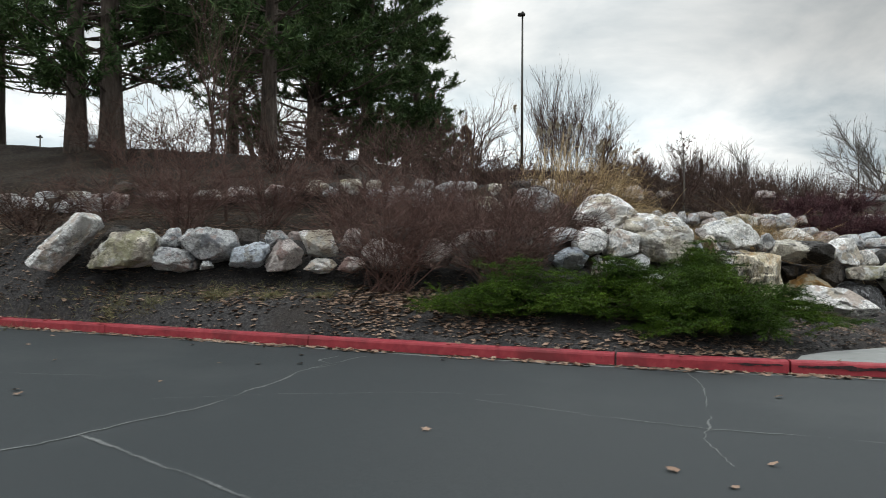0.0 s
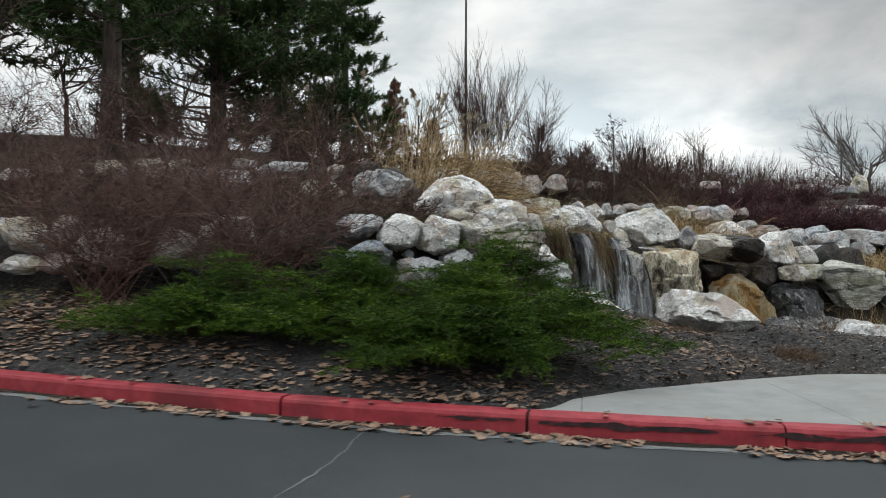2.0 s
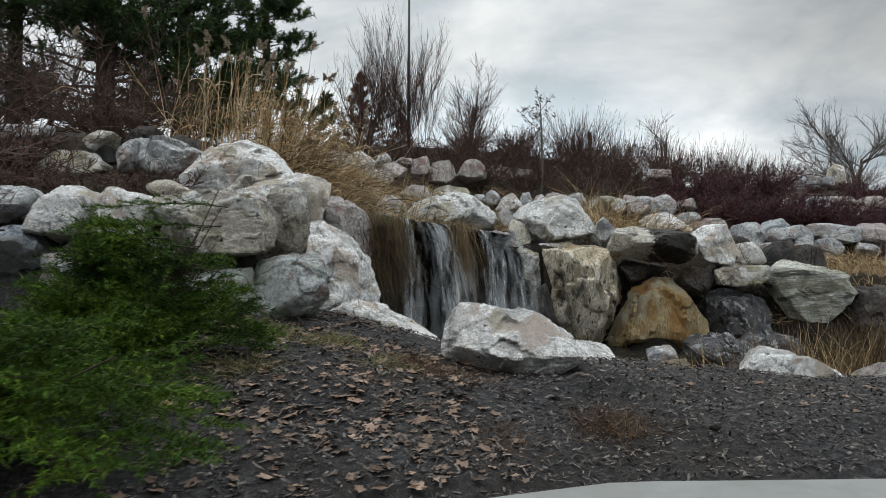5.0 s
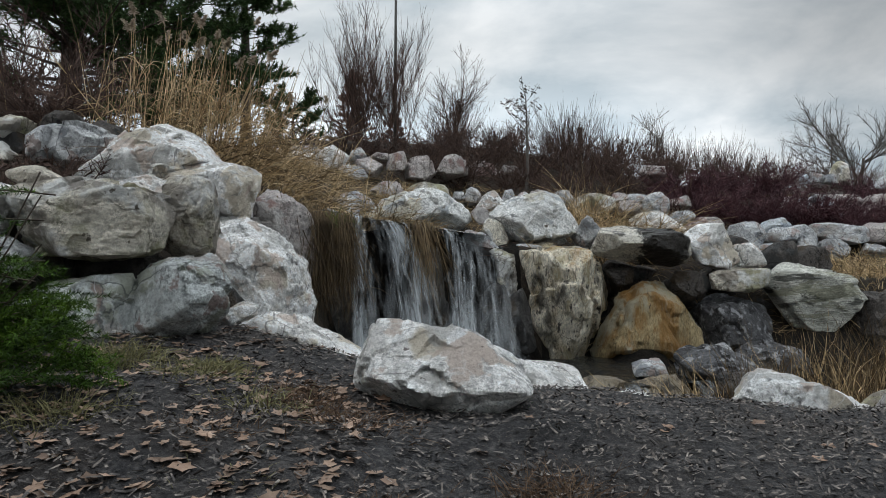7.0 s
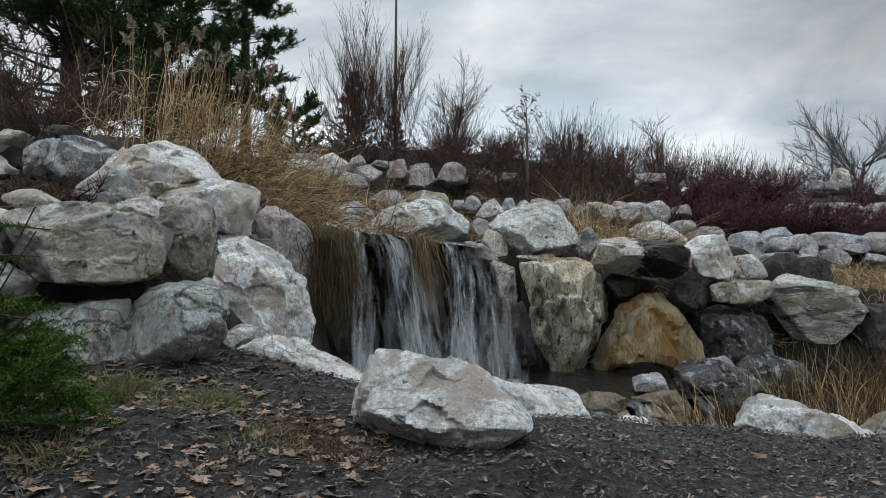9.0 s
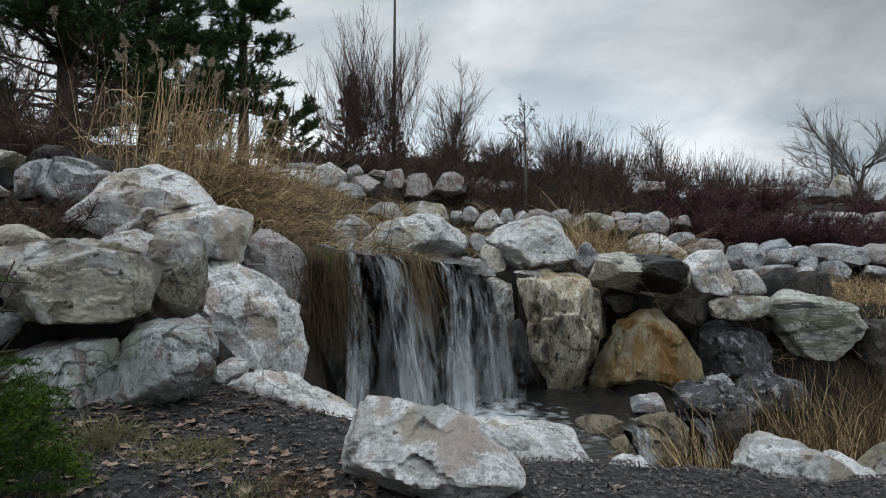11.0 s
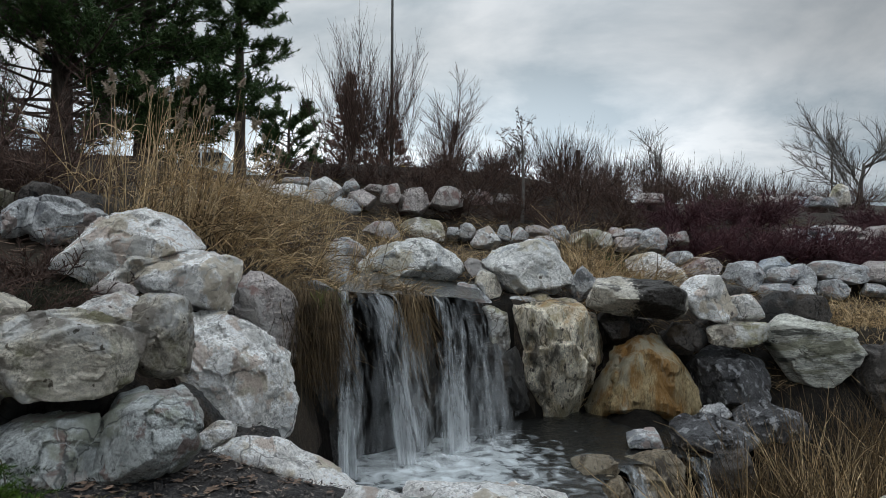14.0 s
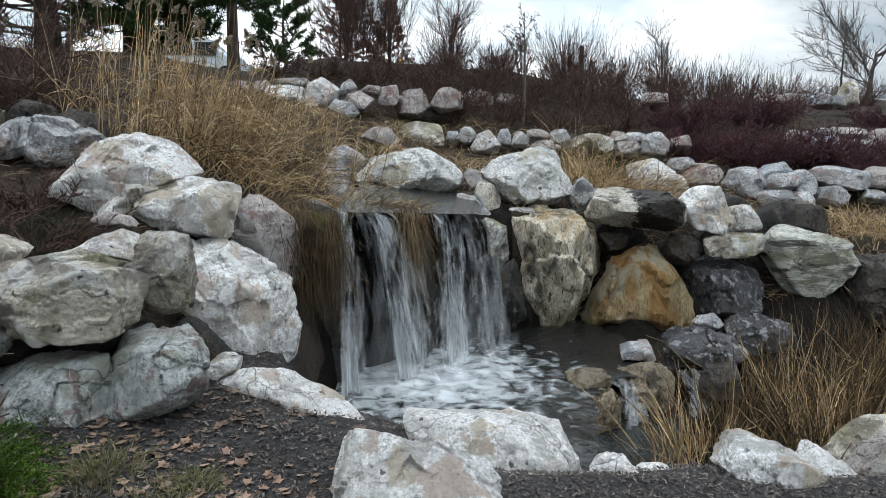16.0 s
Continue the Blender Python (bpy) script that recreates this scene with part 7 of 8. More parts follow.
pine(-4.35, 17.9, 11.5, 2.3, 3.0, 0.22, 3, DARK_PINE, lean=(0.03, 0), density=19, per_whorl=6)
pine(-4.7, 26.5, 14.5, 0.5, 4.2, 0.30, 4, "broad dense dark green pine on the slope", density=25, per_whorl=8, gap=0.62, per=10, size=0.21, wid=0.018)
pine(-2.9, 27.6, 15.0, 0.5, 3.1, 0.28, 5, "broad dense dark green pine on the slope", density=26, per_whorl=8, profile=0.32, gap=0.75, per=11, size=0.21, wid=0.019)
pine(-8.0, 27.5, 13.0, 3.4, 3.2, 0.24, 11, DARK_PINE, density=16, per_whorl=6, gap=0.6)
pine(-12.5, 20.0, 12.0, 2.0, 4.0, 0.26, 6, DARK_PINE, density=12, per_whorl=5)
pine(-1.2, 31.0, 12.0, 2.2, 1.7, 0.20, 7, DARK_PINE, density=22, gap=0.75, per_whorl=6, size=0.2, wid=0.017)
pine(-0.5, 36.0, 3.4, 0.2, 1.9, 0.10, 8, "small bushy green pine behind the hill", density=14, profile=0.35, size=0.2)
pine(-1.2, 60.0, 10.6, 0.3, 3.1, 0.18, 9, "rusty brown conical conifer beyond the hill", SPRUCE, gap=0.40, density=12, size=0.17, wid=0.016, profile=0.95, per_whorl=7)
pine(1.8, 61.0, 7.6, 0.3, 2.7, 0.15, 10, "rusty brown conical conifer beyond the hill", SPRUCE, gap=0.40, density=12, size=0.17, wid=0.016, profile=0.9, per_whorl=7)
bare_tree("young_tree", -3.76, 12.5, 4.0, 0.8, TWIG_BROWN, "young slender tree with a thin brown trunk", 0.032, 21, 8, twig_n=260, fine=0.003)
bare_tree("bare_tree", -6.4, 20.0, 3.8, 2.4, TWIG_BROWN, "leafless spreading tree between the pines", 0.07, 22, 8, twig_n=900)
bare_tree("bare_tree", -7.0, 27.0, 3.0, 3.0, TWIG_BROWN, "leafless spreading tree between the pines", 0.08, 23, 8, 3, twig_n=900)
shrub("willow", 4.05, 24.2, 1.25, 2.9, TWIG_BROWN, "many-stemmed leafless willow with brown twigs", 46, 1500, 24, lean=0.8, fine=0.0034, group="willows", upright=0.7, spread=0.6, stem_r=0.0075, root_r=0.30)
bare_tree("bare_tree", 5.85, 26.4, 1.9, 0.8, TWIG_BROWN, "slender many-stemmed leafless tree", 0.024, 25, 5, 5, twig_n=1500, fine=0.003, forks=14, twig_len=(0.05, 0.13))
bare_tree("bare_tree", 12.9, 31.0, 2.3, 0.9, TWIG_GREY, "upright leafless tree on the hill", 0.035, 26, 4, 4, twig_n=500, fine=0.004, forks=9, twig_len=(0.05, 0.12))
bare_tree("spreading_tree", 32.5, 53.0, 7.0, 6.5, TWIG_GREY, "wide spreading leafless tree on the hill", 0.22, 27, 13, fork=0.3, twig_n=6000, fine=0.007, rise=0.25, limb_r=0.22, forks=20, twig_len=(0.04, 0.10))
bare_tree("bare_tree", 1.4, 38.0, 4.4, 3.4, TWIG_BROWN, "leafless tree beyond the hill", 0.07, 28, 7, 3, twig_n=900)
bare_tree("bare_tree", 8.1, 29.0, 1.3, 0.6, TWIG_BROWN, "slender many-stemmed leafless tree", 0.03, 29, 4, 4, twig_n=300)
sap = empty("sapling", 7.4, 22.2, gz(7.4, 22.2) - 0.05, "thin sapling with a few curled leaves", "tree")
rng = np.random.default_rng(31)
T = np.column_stack([0.02 * np.sin(np.linspace(0, 4, 9)), 0.01 * np.linspace(0, 1, 9), np.linspace(0, 2.15, 9)])[None]
put("trunk", mesh_of("trunk", *tubes(T, np.linspace(0.042, 0.010, 9)[None], 8), TWIG_GREY, True), sap)
p, d = along(T, np.zeros(16, int), rng.uniform(0.62, 0.98, 16))
A = grown(p, unit(np.column_stack([rng.normal(size=16), rng.normal(size=16), rng.uniform(0.3, 1.1, 16)])), rng.uniform(0.35, 0.72, 16), 5, 0.2, 0.2, 0.02)
put("limb_mass", mesh_of("limb_mass", *tubes(A, np.tile(np.linspace(0.008, 0.003, 5), (16, 1)), 4), TWIG_GREY), sap)
A_SAP = A

reeds(2.45, 14.9, (1.1, 0.8), 1.75, 125, 20, 41, "tall golden reeds with feathery plumes behind the boulders")
reeds(3.3, 14.6, (0.8, 0.6), 1.45, 80, 6, 42, "tall golden reeds bent over towards the stream", (0.42, -0.22))
reeds(2.9, 14.4, (0.6, 0.5), 1.3, 70, 3, 44, "tall golden reeds bent over towards the stream", (0.28, -0.30))
reeds(3.9, 16.6, (1.0, 0.8), 1.2, 60, 4, 43, "sparse golden reeds beside the stream", (0.2, 0))
ARCHED = "dry straw-coloured grass arching over"
for i, (x, y, r, h, n, lx, mt) in enumerate(((3.5, 14.3, 0.6, 0.8, 110, 0.3, STRAW), (4.0, 14.8, 0.5, 0.7, 120, 0.15, STRAW_DARK), (3.5, 15.4, 0.8, 0.9, 120, 0.4, STRAW_DARK), (4.3, 16.2, 0.7, 0.6, 130, 0.4, STRAW), (4.9, 17.4, 0.7, 0.6, 240, 0.2, STRAW),
                                             (5.0, 18.6, 0.8, 0.55, 240, 0.1, STRAW), (3.8, 18.2, 0.8, 0.6, 240, 0.2, STRAW), (6.3, 19.2, 0.8, 0.5, 220, 0, STRAW), (7.2, 19.3, 0.6, 0.5, 160, 0, STRAW), (8.15, 18.7, 0.7, 1.75, 1300, 0, STRAW), (8.8, 18.5, 0.5, 1.5, 800, 0.05, STRAW),
                                             (9.9, 18.7, 0.5, 0.8, 90, 0.1, STRAW), (10.4, 18.9, 0.5, 0.7, 80, 0, STRAW), (11.8, 18.3, 0.8, 0.7, 380, 0, STRAW), (12.6, 18.1, 0.9, 0.8, 520, -0.1, STRAW), (12.2, 17.7, 0.6, 0.5, 200, 0, STRAW),
                                             (2.9, 16.8, 0.8, 0.7, 260, 0.2, STRAW), (2.6, 18.4, 0.9, 0.7, 260, 0.1, STRAW), (3.4, 20.0, 0.9, 0.6, 240, 0, STRAW), (4.6, 20.2, 0.8, 0.5, 200, 0, STRAW), (5.6, 20.2, 0.7, 0.5, 160, 0, STRAW_DARK), (1.9, 20.4, 0.9, 0.6, 220, 0, STRAW), (10.6, 17.9, 0.5, 0.3, 120, 0, MOSS))):
    tuft("straw_grass", x, y, r, h, mt, ARCHED, int(n * 0.7), 100 + i, 0.6, (lx * 1.3, -0.2 * (lx > 0)), 0.013, "dry grass clumps")
for i, (x, y, r, h, n, lx, mt) in enumerate(((5.0, 15.0, 0.30, 0.40, 160, 0.3, STRAW_DARK), (5.25, 15.35, 0.25, 0.35, 110, 0.2, STRAW), (4.72, 14.65, 0.25, 0.3, 110, 0.2, STRAW), (4.5, 15.2, 0.4, 0.5, 200, 0.4, STRAW))):
    tuft("straw_grass", x, y, r, h, mt, "dry straw-coloured grass on the lip of the waterfall", n, 125 + i, 0.55, (lx, -0.2), 0.011, "dry grass clumps", z=1.40)
SEDGE = "brown dead reeds standing in the wet ground"
for i, (x, y, r, h, n, lx) in enumerate(((7.95, 12.95, 0.45, 0.75, 260, -0.15), (8.5, 13.3, 0.5, 0.85, 260, -0.1), (8.9, 12.9, 0.6, 0.7, 300, 0.05), (9.5, 13.2, 0.6, 0.95, 300, 0), (10.1, 13.4, 0.7, 1.1, 300, 0.05), (10.7, 13.9, 0.7, 1.1, 260, 0.1), (9.5, 14.2, 0.6, 1.1, 180, -0.05),
                                         (10.2, 14.6, 0.6, 1.2, 160, 0), (11.0, 15.0, 0.7, 1.1, 180, 0), (8.6, 14.9, 0.4, 0.45, 150, 0), (9.3, 15.8, 0.4, 0.7, 60, 0), (10.2, 16.0, 0.5, 0.8, 80, 0), (7.6, 12.4, 0.3, 0.3, 120, 0), (9.0, 14.0, 0.6, 0.8, 240, 0.1), (9.9, 14.0, 0.6, 0.9, 260, -0.1), (11.4, 14.2, 0.7, 1.0, 260, 0), (10.8, 15.6, 0.6, 0.9, 200, 0), (11.6, 15.6, 0.6, 0.9, 200, 0.1), (8.2, 12.5, 0.4, 0.5, 200, 0.1))):
    tuft("dead_reeds", x, y, r, h, RUSSET if i % 3 else STRAW, SEDGE, int(n * 0.6), 140 + i, 0.35, (lx, 0), 0.013, "dead reeds by the stream", z=-0.6, category="reeds", wild=0.5)

SWEPT = "long dry reeds swept over towards the stream"
for i, (x, y, r, h, n, lx, ly) in enumerate(((3.0, 14.2, 0.5, 1.2, 150, 0.22, -0.12), (3.5, 14.3, 0.4, 1.1, 170, 0.32, -0.15), (3.8, 14.7, 0.4, 0.95, 170, 0.34, -0.2), (3.7, 15.4, 0.5, 1.0, 160, 0.34, -0.15), (4.1, 16.0, 0.5, 0.8, 160, 0.32, -0.15))):
    tuft("swept_reeds", x, y, r, h, STRAW if i % 3 else STRAW_DARK, SWEPT, int(n * 0.6), 240 + i, 0.65, (lx, ly), 0.014, "swept reeds", category="reeds", wild=1.0)
HEATH = material("dark_evergreen", ((0.3, (0.018, 0.019, 0.011)), (0.55, (0.040, 0.042, 0.023)), (0.75, (0.085, 0.070, 0.045))), scale=6, rough=0.8, bump=0, island=0.5)
for i, (x, y, r, h) in enumerate(((2.45, 12.1, 0.42, 0.30), (2.95, 12.2, 0.40, 0.26), (1.9, 12.2, 0.40, 0.28), (2.65, 12.55, 0.38, 0.22))):
    tuft("low_evergreen", x, y, r, h, HEATH, "low dark evergreen mat on the stony terrace", 1100, 260 + i, 0.3, (0, 0), 0.006, "low evergreens", category="shrub", wild=1.3)

# winter grass at the foot of the wall and on the bank
WINTER = "small clump of dull winter grass"
for i, (x, y, r, h) in enumerate(((-5.9, 9.9, 0.4, 0.22), (-5.4, 9.75, 0.25, 0.15), (-4.45, 9.75, 0.3, 0.14), (-3.9, 9.7, 0.25, 0.12), (-3.0, 9.75, 0.25, 0.14), (-2.3, 9.65, 0.25, 0.13), (-1.6, 9.6, 0.2, 0.12), (-6.8, 10.2, 0.5, 0.4), (-7.6, 10.6, 0.5, 0.4),
                                  (4.05, 9.38, 0.32, 0.12), (4.36, 10.0, 0.3, 0.10), (4.75, 9.75, 0.25, 0.09), (4.4, 10.25, 0.2, 0.09), (3.9, 10.3, 0.3, 0.14), (4.9, 8.9, 0.2, 0.09))):
    tuft("grass_tuft", x, y, r * 0.8, h * 1.5, DULLGRASS, WINTER, 380, 170 + i, 0.6, (0, 0), 0.006, "winter grass tufts")
for i, (x, y, r, h) in enumerate(((5.9, 10.15, 0.10, 0.13), (6.0, 10.18, 0.08, 0.10))):
    tuft("grass_tuft", x, y, r, h, GREEN, "small tuft of fresh green grass beside a boulder", 120, 190 + i, 0.3, (0, 0), 0.005, "fresh grass tufts")
WITHERED = material("withered_stems", ((0.3, (0.05, 0.028, 0.017)), (0.5, (0.11, 0.066, 0.040)), (0.7, (0.19, 0.13, 0.085))), scale=8, rough=0.85, bump=0, island=0.5)
for i, (x, y, r, h) in enumerate(((5.16, 9.65, 0.26, 0.16), (5.35, 8.85, 0.22, 0.14), (6.0, 9.12, 0.22, 0.15), (4.9, 10.0, 0.22, 0.11), (4.65, 9.3, 0.2, 0.11))):
    tuft("dry_tuft", x, y, r, h, WITHERED, "withered brown perennial in the mulch", 620, 200 + i, 0.45, (0, 0), 0.005, "withered perennials", wild=1.4)
tuft("green_sprig", 9.0, 20.5, 0.25, 0.4, GREEN, "small green conifer seedling", 90, 210, 0.1, (0, 0), 0.012, "seedlings", category="plant")


def hanging(a, b, n, lo, hi, mat, label, seed, out=(0.3, -0.8)):
    """Strands of dead grass and moss that hang over an edge."""
    global rng
    rng = np.random.default_rng(seed)
    a, b = np.array(a), np.array(b)
    root = empty("hanging_grass", *((a + b) / 2), label, "grass", "hanging grass")
    s = rng.uniform(0, 1, (n, 1))
    st = a + (b - a) * s - (a + b) / 2 + rng.normal(size=(n, 3)) * np.array([0.06, 0.13, 0.04])
    way = unit(np.column_stack([out[0] + rng.normal(size=n) * 0.35, out[1] + rng.normal(size=n) * 0.35, rng.uniform(-0.2, 0.4, n)]))
    L = rng.uniform(lo, hi, n)
    P = grown(st, way, L * 0.32, 7, 0.7, 0, 0.03)
    P[:, :, 0] += rng.normal(size=(n, 1)) * 0.10 * (np.linspace(0, 1, 7) ** 2)[None]
    P[:, :, 2] -= (np.linspace(0, 1, 7) ** 1.4)[None] * L[:, None]
    put("blade_mass", mesh_of("blade_mass", *ribbons(P, np.linspace(1, 0.3, 7)[None] * rng.uniform(0.004, 0.011, n)[:, None]), mat), root)


hanging((4.10, 13.75, 1.42), (4.60, 13.95, 1.42), 2200, 0.25, 1.0, MOSS, "curtain of wet brown moss and grass beside the fall", 51)
hanging((4.40, 13.80, 1.45), (4.62, 13.92, 1.45), 90, 0.05, 0.20, MOSSGREEN, "green moss over the edge beside the fall", 52)
hanging((5.22, 14.55, 1.40), (5.48, 14.8, 1.38), 260, 0.3, 0.95, STRAW_DARK, "strand of brown grass hanging between the falls", 53)
hanging((3.9, 13.6, 1.6), (4.3, 14.2, 1.55), 320, 0.2, 0.6, STRAW_DARK, "brown grass hanging over the boulders", 54)


# dead grass and litter lying on the hillside
def grass_mat(name, x0, x1, y0, y1, n, length, width, mat, label, seed, rise=0.25):
    global rng
    rng = np.random.default_rng(seed)
    x, y = rng.uniform(x0, x1, n), rng.uniform(y0, y1, n)
    clump = np.array([noise.noise(Vector((a * 0.9, b * 0.9, seed))) for a, b in zip(x, y)])
    keep = clump + rng.uniform(-0.5, 0.5, n) > -0.1
    x, y = x[keep], y[keep]
    m = len(x)
    az = rng.uniform(0, 2 * np.pi, m)
    st = np.column_stack([x, y, ground_z(x, y) + 0.02])
    B = grown(st, unit(np.column_stack([np.cos(az), np.sin(az) - 0.4, rng.uniform(0, rise * 3, m)])), length * rng.uniform(0.4, 1.2, m), 4, 0.3, -0.35, 0.02)
    B[:, :, 2] = np.maximum(B[:, :, 2], ground_z(B[:, :, 0], B[:, :, 1]) + 0.015)
    me = mesh_of(name, *ribbons(B, np.linspace(1, 0.3, 4)[None] * rng.uniform(0.6, 1.3, m)[:, None] * width), mat)
    tagged(put(name, me), label, "grass", kind="stuff")


grass_mat("dead_grass", 2.0, 15.0, 17.6, 26.0, 9000, 0.34, 0.010, STRAW_DARK, "matted dead grass on the hillside", 301)
grass_mat("dry_grass", 2.0, 13.0, 16.8, 22.3, 5200, 0.38, 0.009, STRAW, "thin dry straw on the hillside", 302, 0.5)
grass_mat("winter_grass", -7.0, -1.2, 9.6, 10.2, 1600, 0.12, 0.007, DULLGRASS, "dull winter grass at the foot of the wall", 304, 0.8)
grass_mat("leaf_litter_strands", -7.0, 3.6, 10.9, 14.4, 4200, 0.22, 0.010, OLDLEAF, "grey dead leaves and twigs between the walls", 303, 0.12)


# curled leaves that cling to the sapling's crown
rng = np.random.default_rng(9)
n = 170
c, _ = along(A_SAP, rng.integers(0, 16, n), rng.uniform(0.3, 1, n))
c = c + rng.normal(size=(n, 3)) * 0.035
v, f = leaf_litter(c, 0.10, 71)
v[:, 2] += (v[:, 0] - np.repeat(c[:, 0], 12)) * np.repeat(rng.uniform(-1.5, 1.5, n), 12)
put("leaf_mass", mesh_of("leaf_mass", v, f, BARK), sap, "curled brown leaves")

# ---- lamps, posts, vehicles ----
def lamp_post(x, y, h, r, label):
    z = gz(x, y)
    root = empty("street_lamp", x, y, z, label, "street lamp", "street lamps")
    bm = bmesh.new()
    bmesh.ops.create_cone(bm, cap_ends=True, segments=12, radius1=r, radius2=r * 0.55, depth=h, matrix=Matrix.Translation((0, 0, h / 2)))
    part("pole", bm, POLE, root, smooth=True)
    bm = bmesh.new()
    bmesh.ops.create_cone(bm, cap_ends=True, segments=12, radius1=r * 2.4, radius2=r * 2.2, depth=0.25, matrix=Matrix.Translation((0, 0, 0.12)))
    part("base", bm, POLE, root)
    bm = bmesh.new()
    box(bm, -0.22, -0.16, h, 0.12, 0.16, h + 0.10, 0.02)
    part("lamp_head", bm, POLE, root)
    bm = bmesh.new()
    box(bm, -0.05, -0.05, h + 0.10, 0.05, 0.05, h + 0.2, 0.015)
    part("sensor", bm, POLE, root)


lamp_post(3.73, 34.3, 12.55 - gz(3.73, 34.3), 0.075, "tall slim dark light pole beyond the hill")
lamp_post(33.4, 58.0, 10.0 - gz(33.4, 58.0), 0.08, "slim dark light pole beside a bare tree")
lamp_post(-28.0, 50.0, 4.2, 0.08, "distant slim light pole")

post = empty("wooden_post", 9.3, 26.0, gz(9.3, 26.0) - 0.05, "weathered square wooden post on the hill crest", "post")
bm = bmesh.new()
box(bm, -0.05, -0.05, 0, 0.05, 0.05, 1.12, 0.008)
part("shaft", bm, BARK, post)
bm = bmesh.new()
box(bm, -0.055, -0.055, 1.12, 0.055, 0.055, 1.15, 0.006)
part("cap", bm, BARK, post)

YELLOW = material("yellow_paint", ((0.3, (0.50, 0.33, 0.03)), (0.7, (0.60, 0.42, 0.05))), scale=9, rough=0.5, bump=0.1)
hydrant = empty("fire_hydrant", 4.39, 30.0, gz(4.39, 30.0), "small yellow fire hydrant on the hilltop", "hydrant")
bm = bmesh.new()
for r0, r1, z0, z1 in ((0.13, 0.13, 0.0, 0.05), (0.085, 0.08, 0.05, 0.40), (0.11, 0.11, 0.36, 0.40)):
    bmesh.ops.create_cone(bm, cap_ends=True, segments=14, radius1=r0, radius2=r1, depth=z1 - z0, matrix=Matrix.Translation((0, 0, (z0 + z1) / 2)))
part("barrel", bm, YELLOW, hydrant)
bm = bmesh.new()
bmesh.ops.create_uvsphere(bm, u_segments=14, v_segments=8, radius=0.09, matrix=Matrix.Translation((0, 0, 0.40)) @ Matrix.Diagonal((1, 1, 0.9, 1)))
bmesh.ops.create_cone(bm, cap_ends=True, segments=5, radius1=0.025, radius2=0.02, depth=0.05, matrix=Matrix.Translation((0, 0, 0.50)))
part("bonnet", bm, YELLOW, hydrant, smooth=True)
for way in (-1, 1):
    bm = bmesh.new()
    bmesh.ops.create_cone(bm, cap_ends=True, segments=10, radius1=0.045, radius2=0.045, depth=0.09, matrix=Matrix.Translation((way * 0.11, 0, 0.29)) @ Matrix.Rotation(radians(90), 4, "Y"))
    part("nozzle", bm, YELLOW, hydrant)

GLASS = material("dark_car_glass", ((0.3, (0.02, 0.022, 0.025)), (0.7, (0.035, 0.038, 0.042))), scale=2, rough=0.08, bump=0, spec=0.6)
RUBBER = material("tyre_rubber", ((0.3, (0.015, 0.015, 0.015)), (0.7, (0.03, 0.03, 0.03))), scale=20, rough=0.8, bump=0.2)
RIM = material("wheel_rim", ((0.3, (0.35, 0.35, 0.36)), (0.7, (0.5, 0.5, 0.51))), scale=9, rough=0.3, metal=0.8, bump=0)
WHITE_PAINT = material("pale_car_paint", ((0.3, (0.72, 0.80, 0.85)), (0.7, (0.78, 0.84, 0.88))), scale=1.5, rough=0.25, bump=0, spec=0.5)
NAVY_PAINT = material("dark_car_paint", ((0.3, (0.02, 0.025, 0.04)), (0.7, (0.03, 0.037, 0.055))), scale=1.5, rough=0.2, bump=0, spec=0.6)
SILVER_PAINT = material("silver_car_paint", ((0.3, (0.40, 0.42, 0.44)), (0.7, (0.48, 0.50, 0.52))), scale=1.5, rough=0.25, bump=0, spec=0.5)
LAMP_RED = material("tail_light", ((0.3, (0.30, 0.02, 0.02)), (0.7, (0.36, 0.03, 0.03))), scale=9, rough=0.2, bump=0)
LAMP_CLEAR = material("headlight", ((0.3, (0.6, 0.6, 0.6)), (0.7, (0.75, 0.75, 0.75))), scale=9, rough=0.1, bump=0)
CAR_SHAPES = {
    "van": (5.0, 1.9, ((-2.5, 0.35), (-2.48, 1.05), (-2.35, 1.80), (-2.1, 1.92), (0.6, 1.92), (1.05, 1.80), (1.75, 1.18), (2.35, 1.02), (2.5, 0.75), (2.5, 0.35)),
            ((-2.25, -1.05), (-0.95, 0.05), (0.15, 1.15)), 1.12, 1.72),
    "saloon": (4.6, 1.75, ((-2.3, 0.35), (-2.3, 0.85), (-2.05, 1.0), (-1.55, 1.05), (-0.95, 1.42), (0.25, 1.46), (1.0, 1.02), (2.05, 0.85), (2.3, 0.65), (2.3, 0.35)),
               ((-1.15, -0.35), (-0.25, 0.55)), 1.04, 1.36),
}


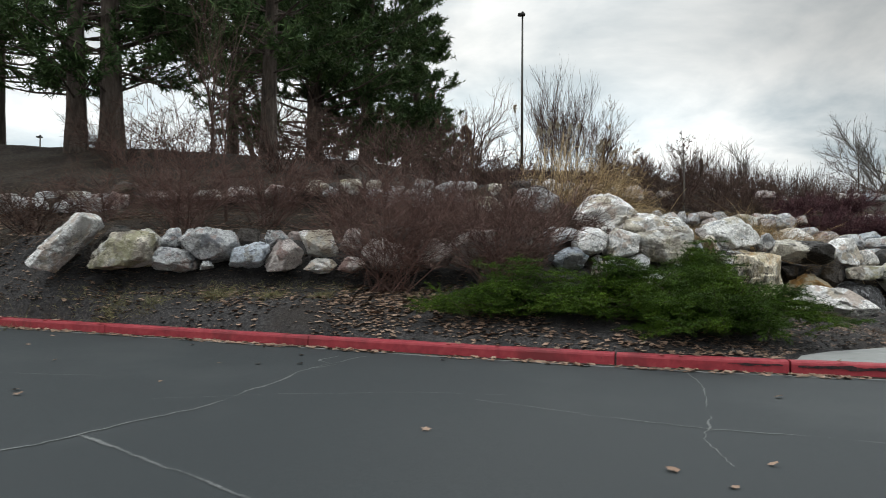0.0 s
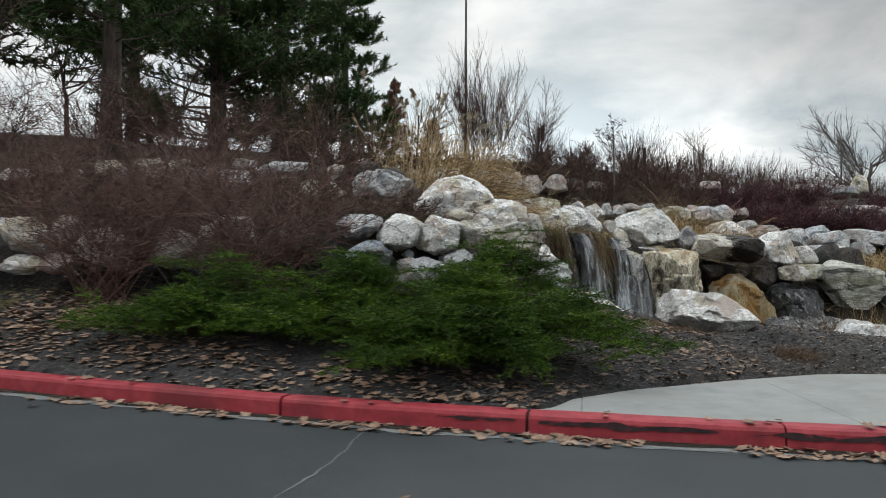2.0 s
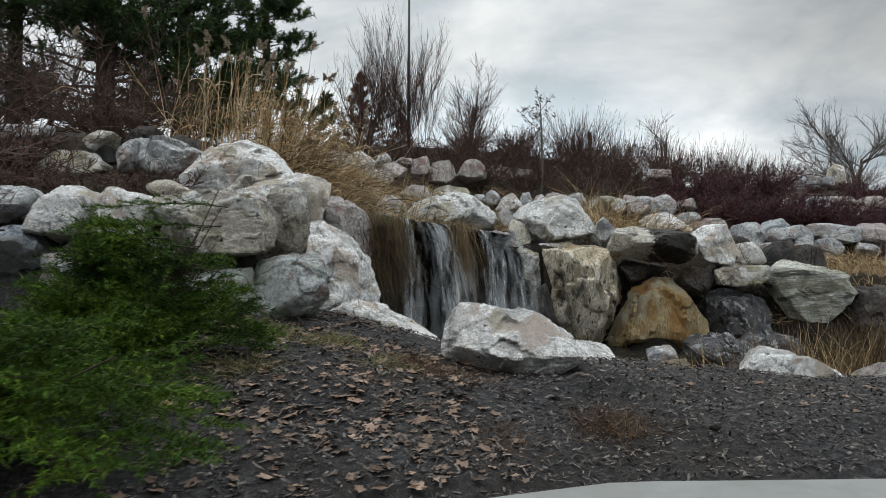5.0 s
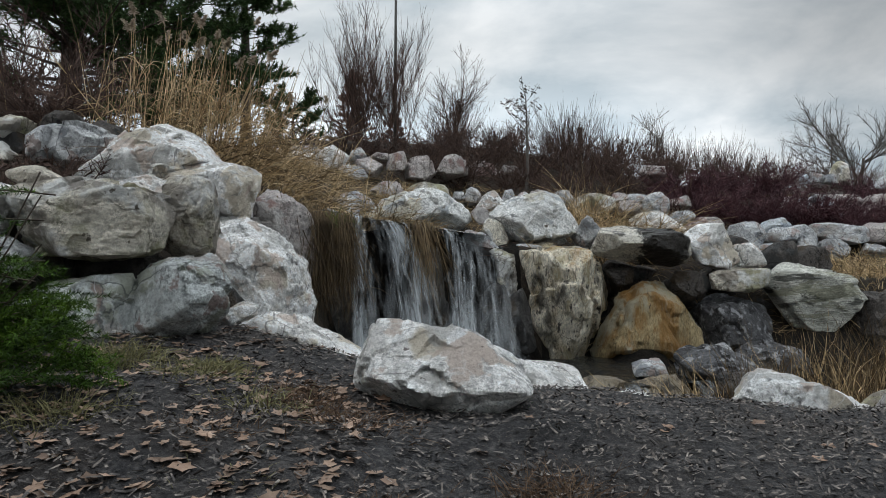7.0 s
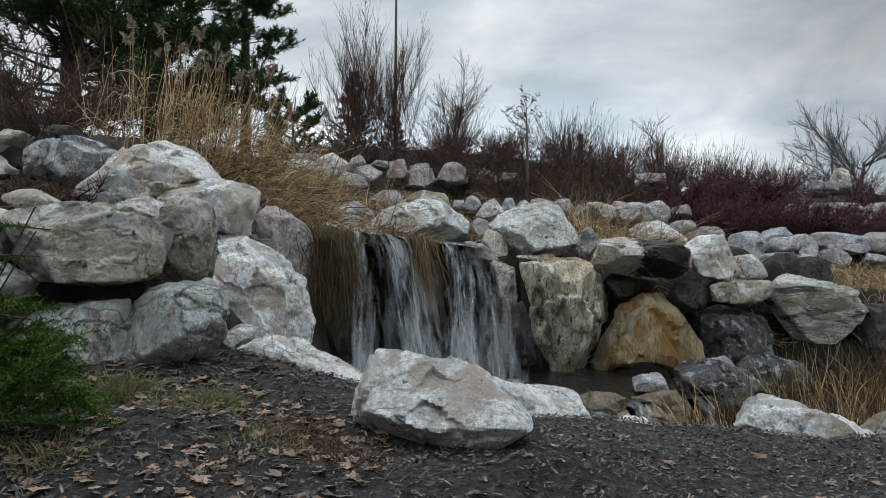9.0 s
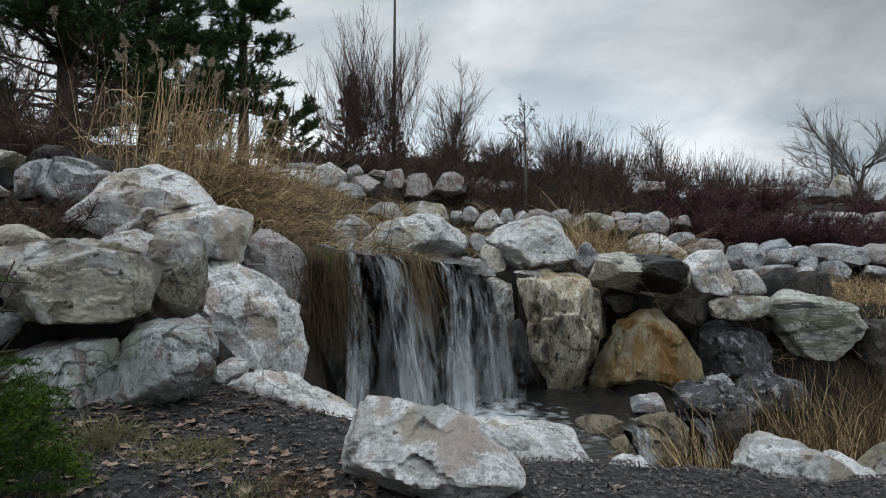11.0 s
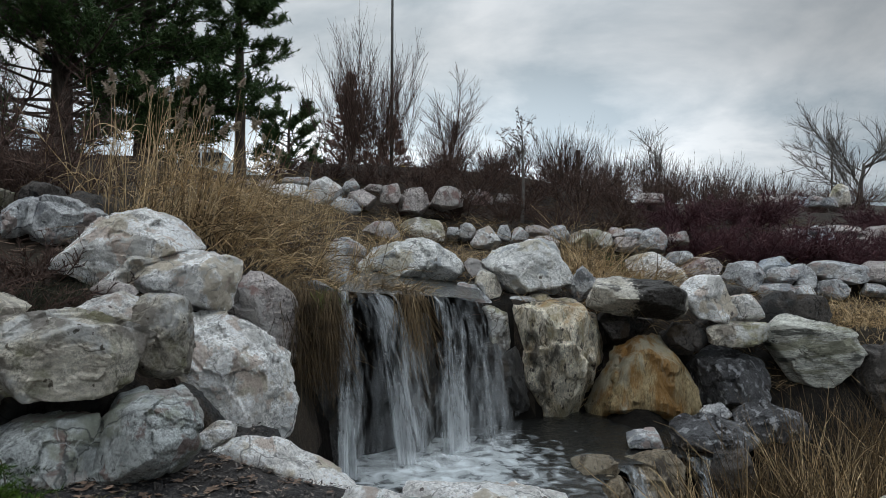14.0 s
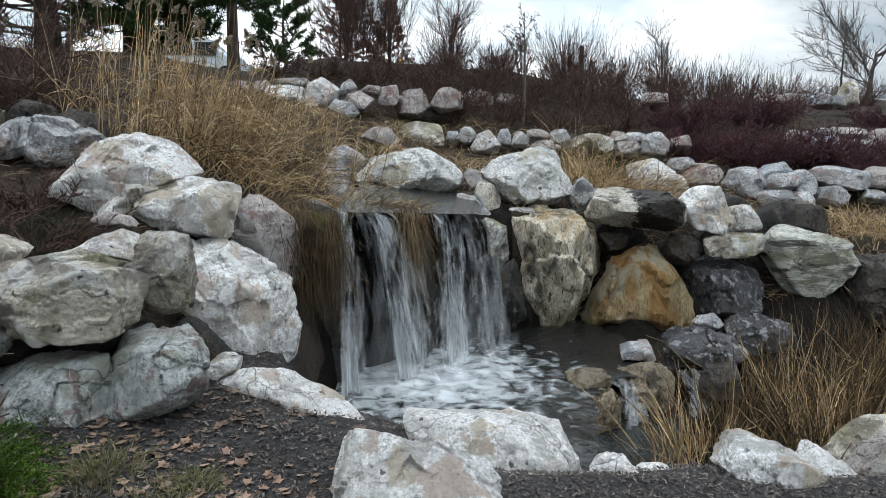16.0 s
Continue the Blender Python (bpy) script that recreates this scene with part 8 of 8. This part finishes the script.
def vehicle(name, shape, x, y, rz, paint, label, z=None):
    length, width, prof, panes, z0, z1 = CAR_SHAPES[shape]
    root = empty(name, x, y, gz(x, y) if z is None else z, label, "car", "parked vehicles", rz)
    w = width / 2
    bm = bmesh.new()
    rings = [[bm.verts.new((px, s * (w - (0.16 if pz > 1.15 else 0.02)), pz)) for px, pz in prof] for s in (-1, 1)]
    bm.faces.new(rings[0])
    bm.faces.new(rings[1][::-1])
    for k in range(len(prof)):
        j = (k + 1) % len(prof)
        bm.faces.new((rings[0][k], rings[1][k], rings[1][j], rings[0][j]))
    bmesh.ops.recalc_face_normals(bm, faces=bm.faces)
    bmesh.ops.bevel(bm, geom=bm.edges[:], offset=0.05, segments=2, affect="EDGES")
    body = part("body", bm, paint, root, smooth=False)
    for s in (-1, 1):
        for a, b in panes:
            bm = bmesh.new()
            q = [(a, s * (w - 0.035), z0), (b, s * (w - 0.035), z0), (b, s * (w - 0.15), z1), (a + 0.02, s * (w - 0.15), z1)]
            inner = [bm.verts.new(p) for p in q]
            outer = [bm.verts.new((p[0], p[1] + s * 0.012, p[2])) for p in q]
            bm.faces.new(inner), bm.faces.new(outer[::-1])
            for k in range(4):
                bm.faces.new((inner[k], outer[k], outer[(k + 1) % 4], inner[(k + 1) % 4]))
            bmesh.ops.recalc_face_normals(bm, faces=bm.faces)
            part("window", bm, GLASS, body)
        for cx in (-length * 0.31, length * 0.31):
            bm = bmesh.new()
            bmesh.ops.create_cone(bm, cap_ends=True, segments=20, radius1=0.33, radius2=0.33, depth=0.22, matrix=Matrix.Translation((cx, s * (w - 0.10), 0.33)) @ Matrix.Rotation(radians(90), 4, "X"))
            wheel = part("wheel", bm, RUBBER, root, "black tyre")
            bm = bmesh.new()
            bmesh.ops.create_cone(bm, cap_ends=True, segments=16, radius1=0.21, radius2=0.21, depth=0.24, matrix=Matrix.Translation((cx, s * (w - 0.10), 0.33)) @ Matrix.Rotation(radians(90), 4, "X"))
            part("rim", bm, RIM, wheel)
        bm = bmesh.new()
        box(bm, length / 2 - 0.06, s * (w - 0.42) - 0.16, 0.66, length / 2 + 0.02, s * (w - 0.42) + 0.16, 0.80, 0.02)
        part("headlight", bm, LAMP_CLEAR, root)
        bm = bmesh.new()
        box(bm, -length / 2 - 0.02, s * (w - 0.22) - 0.1, 0.72, -length / 2 + 0.06, s * (w - 0.22) + 0.1, 0.95, 0.02)
        part("tail_light", bm, LAMP_RED, root)
    return root


vehicle("van", "van", -6.0, 42.0, 4, WHITE_PAINT, "pale blue-white van parked beyond the hill")
vehicle("car", "saloon", 0.4, 44.0, 3, NAVY_PAINT, "dark blue car parked beyond the hill")
vehicle("car", "saloon", -3.4, 52.0, 2, SILVER_PAINT, "silver car parked beyond the hill")
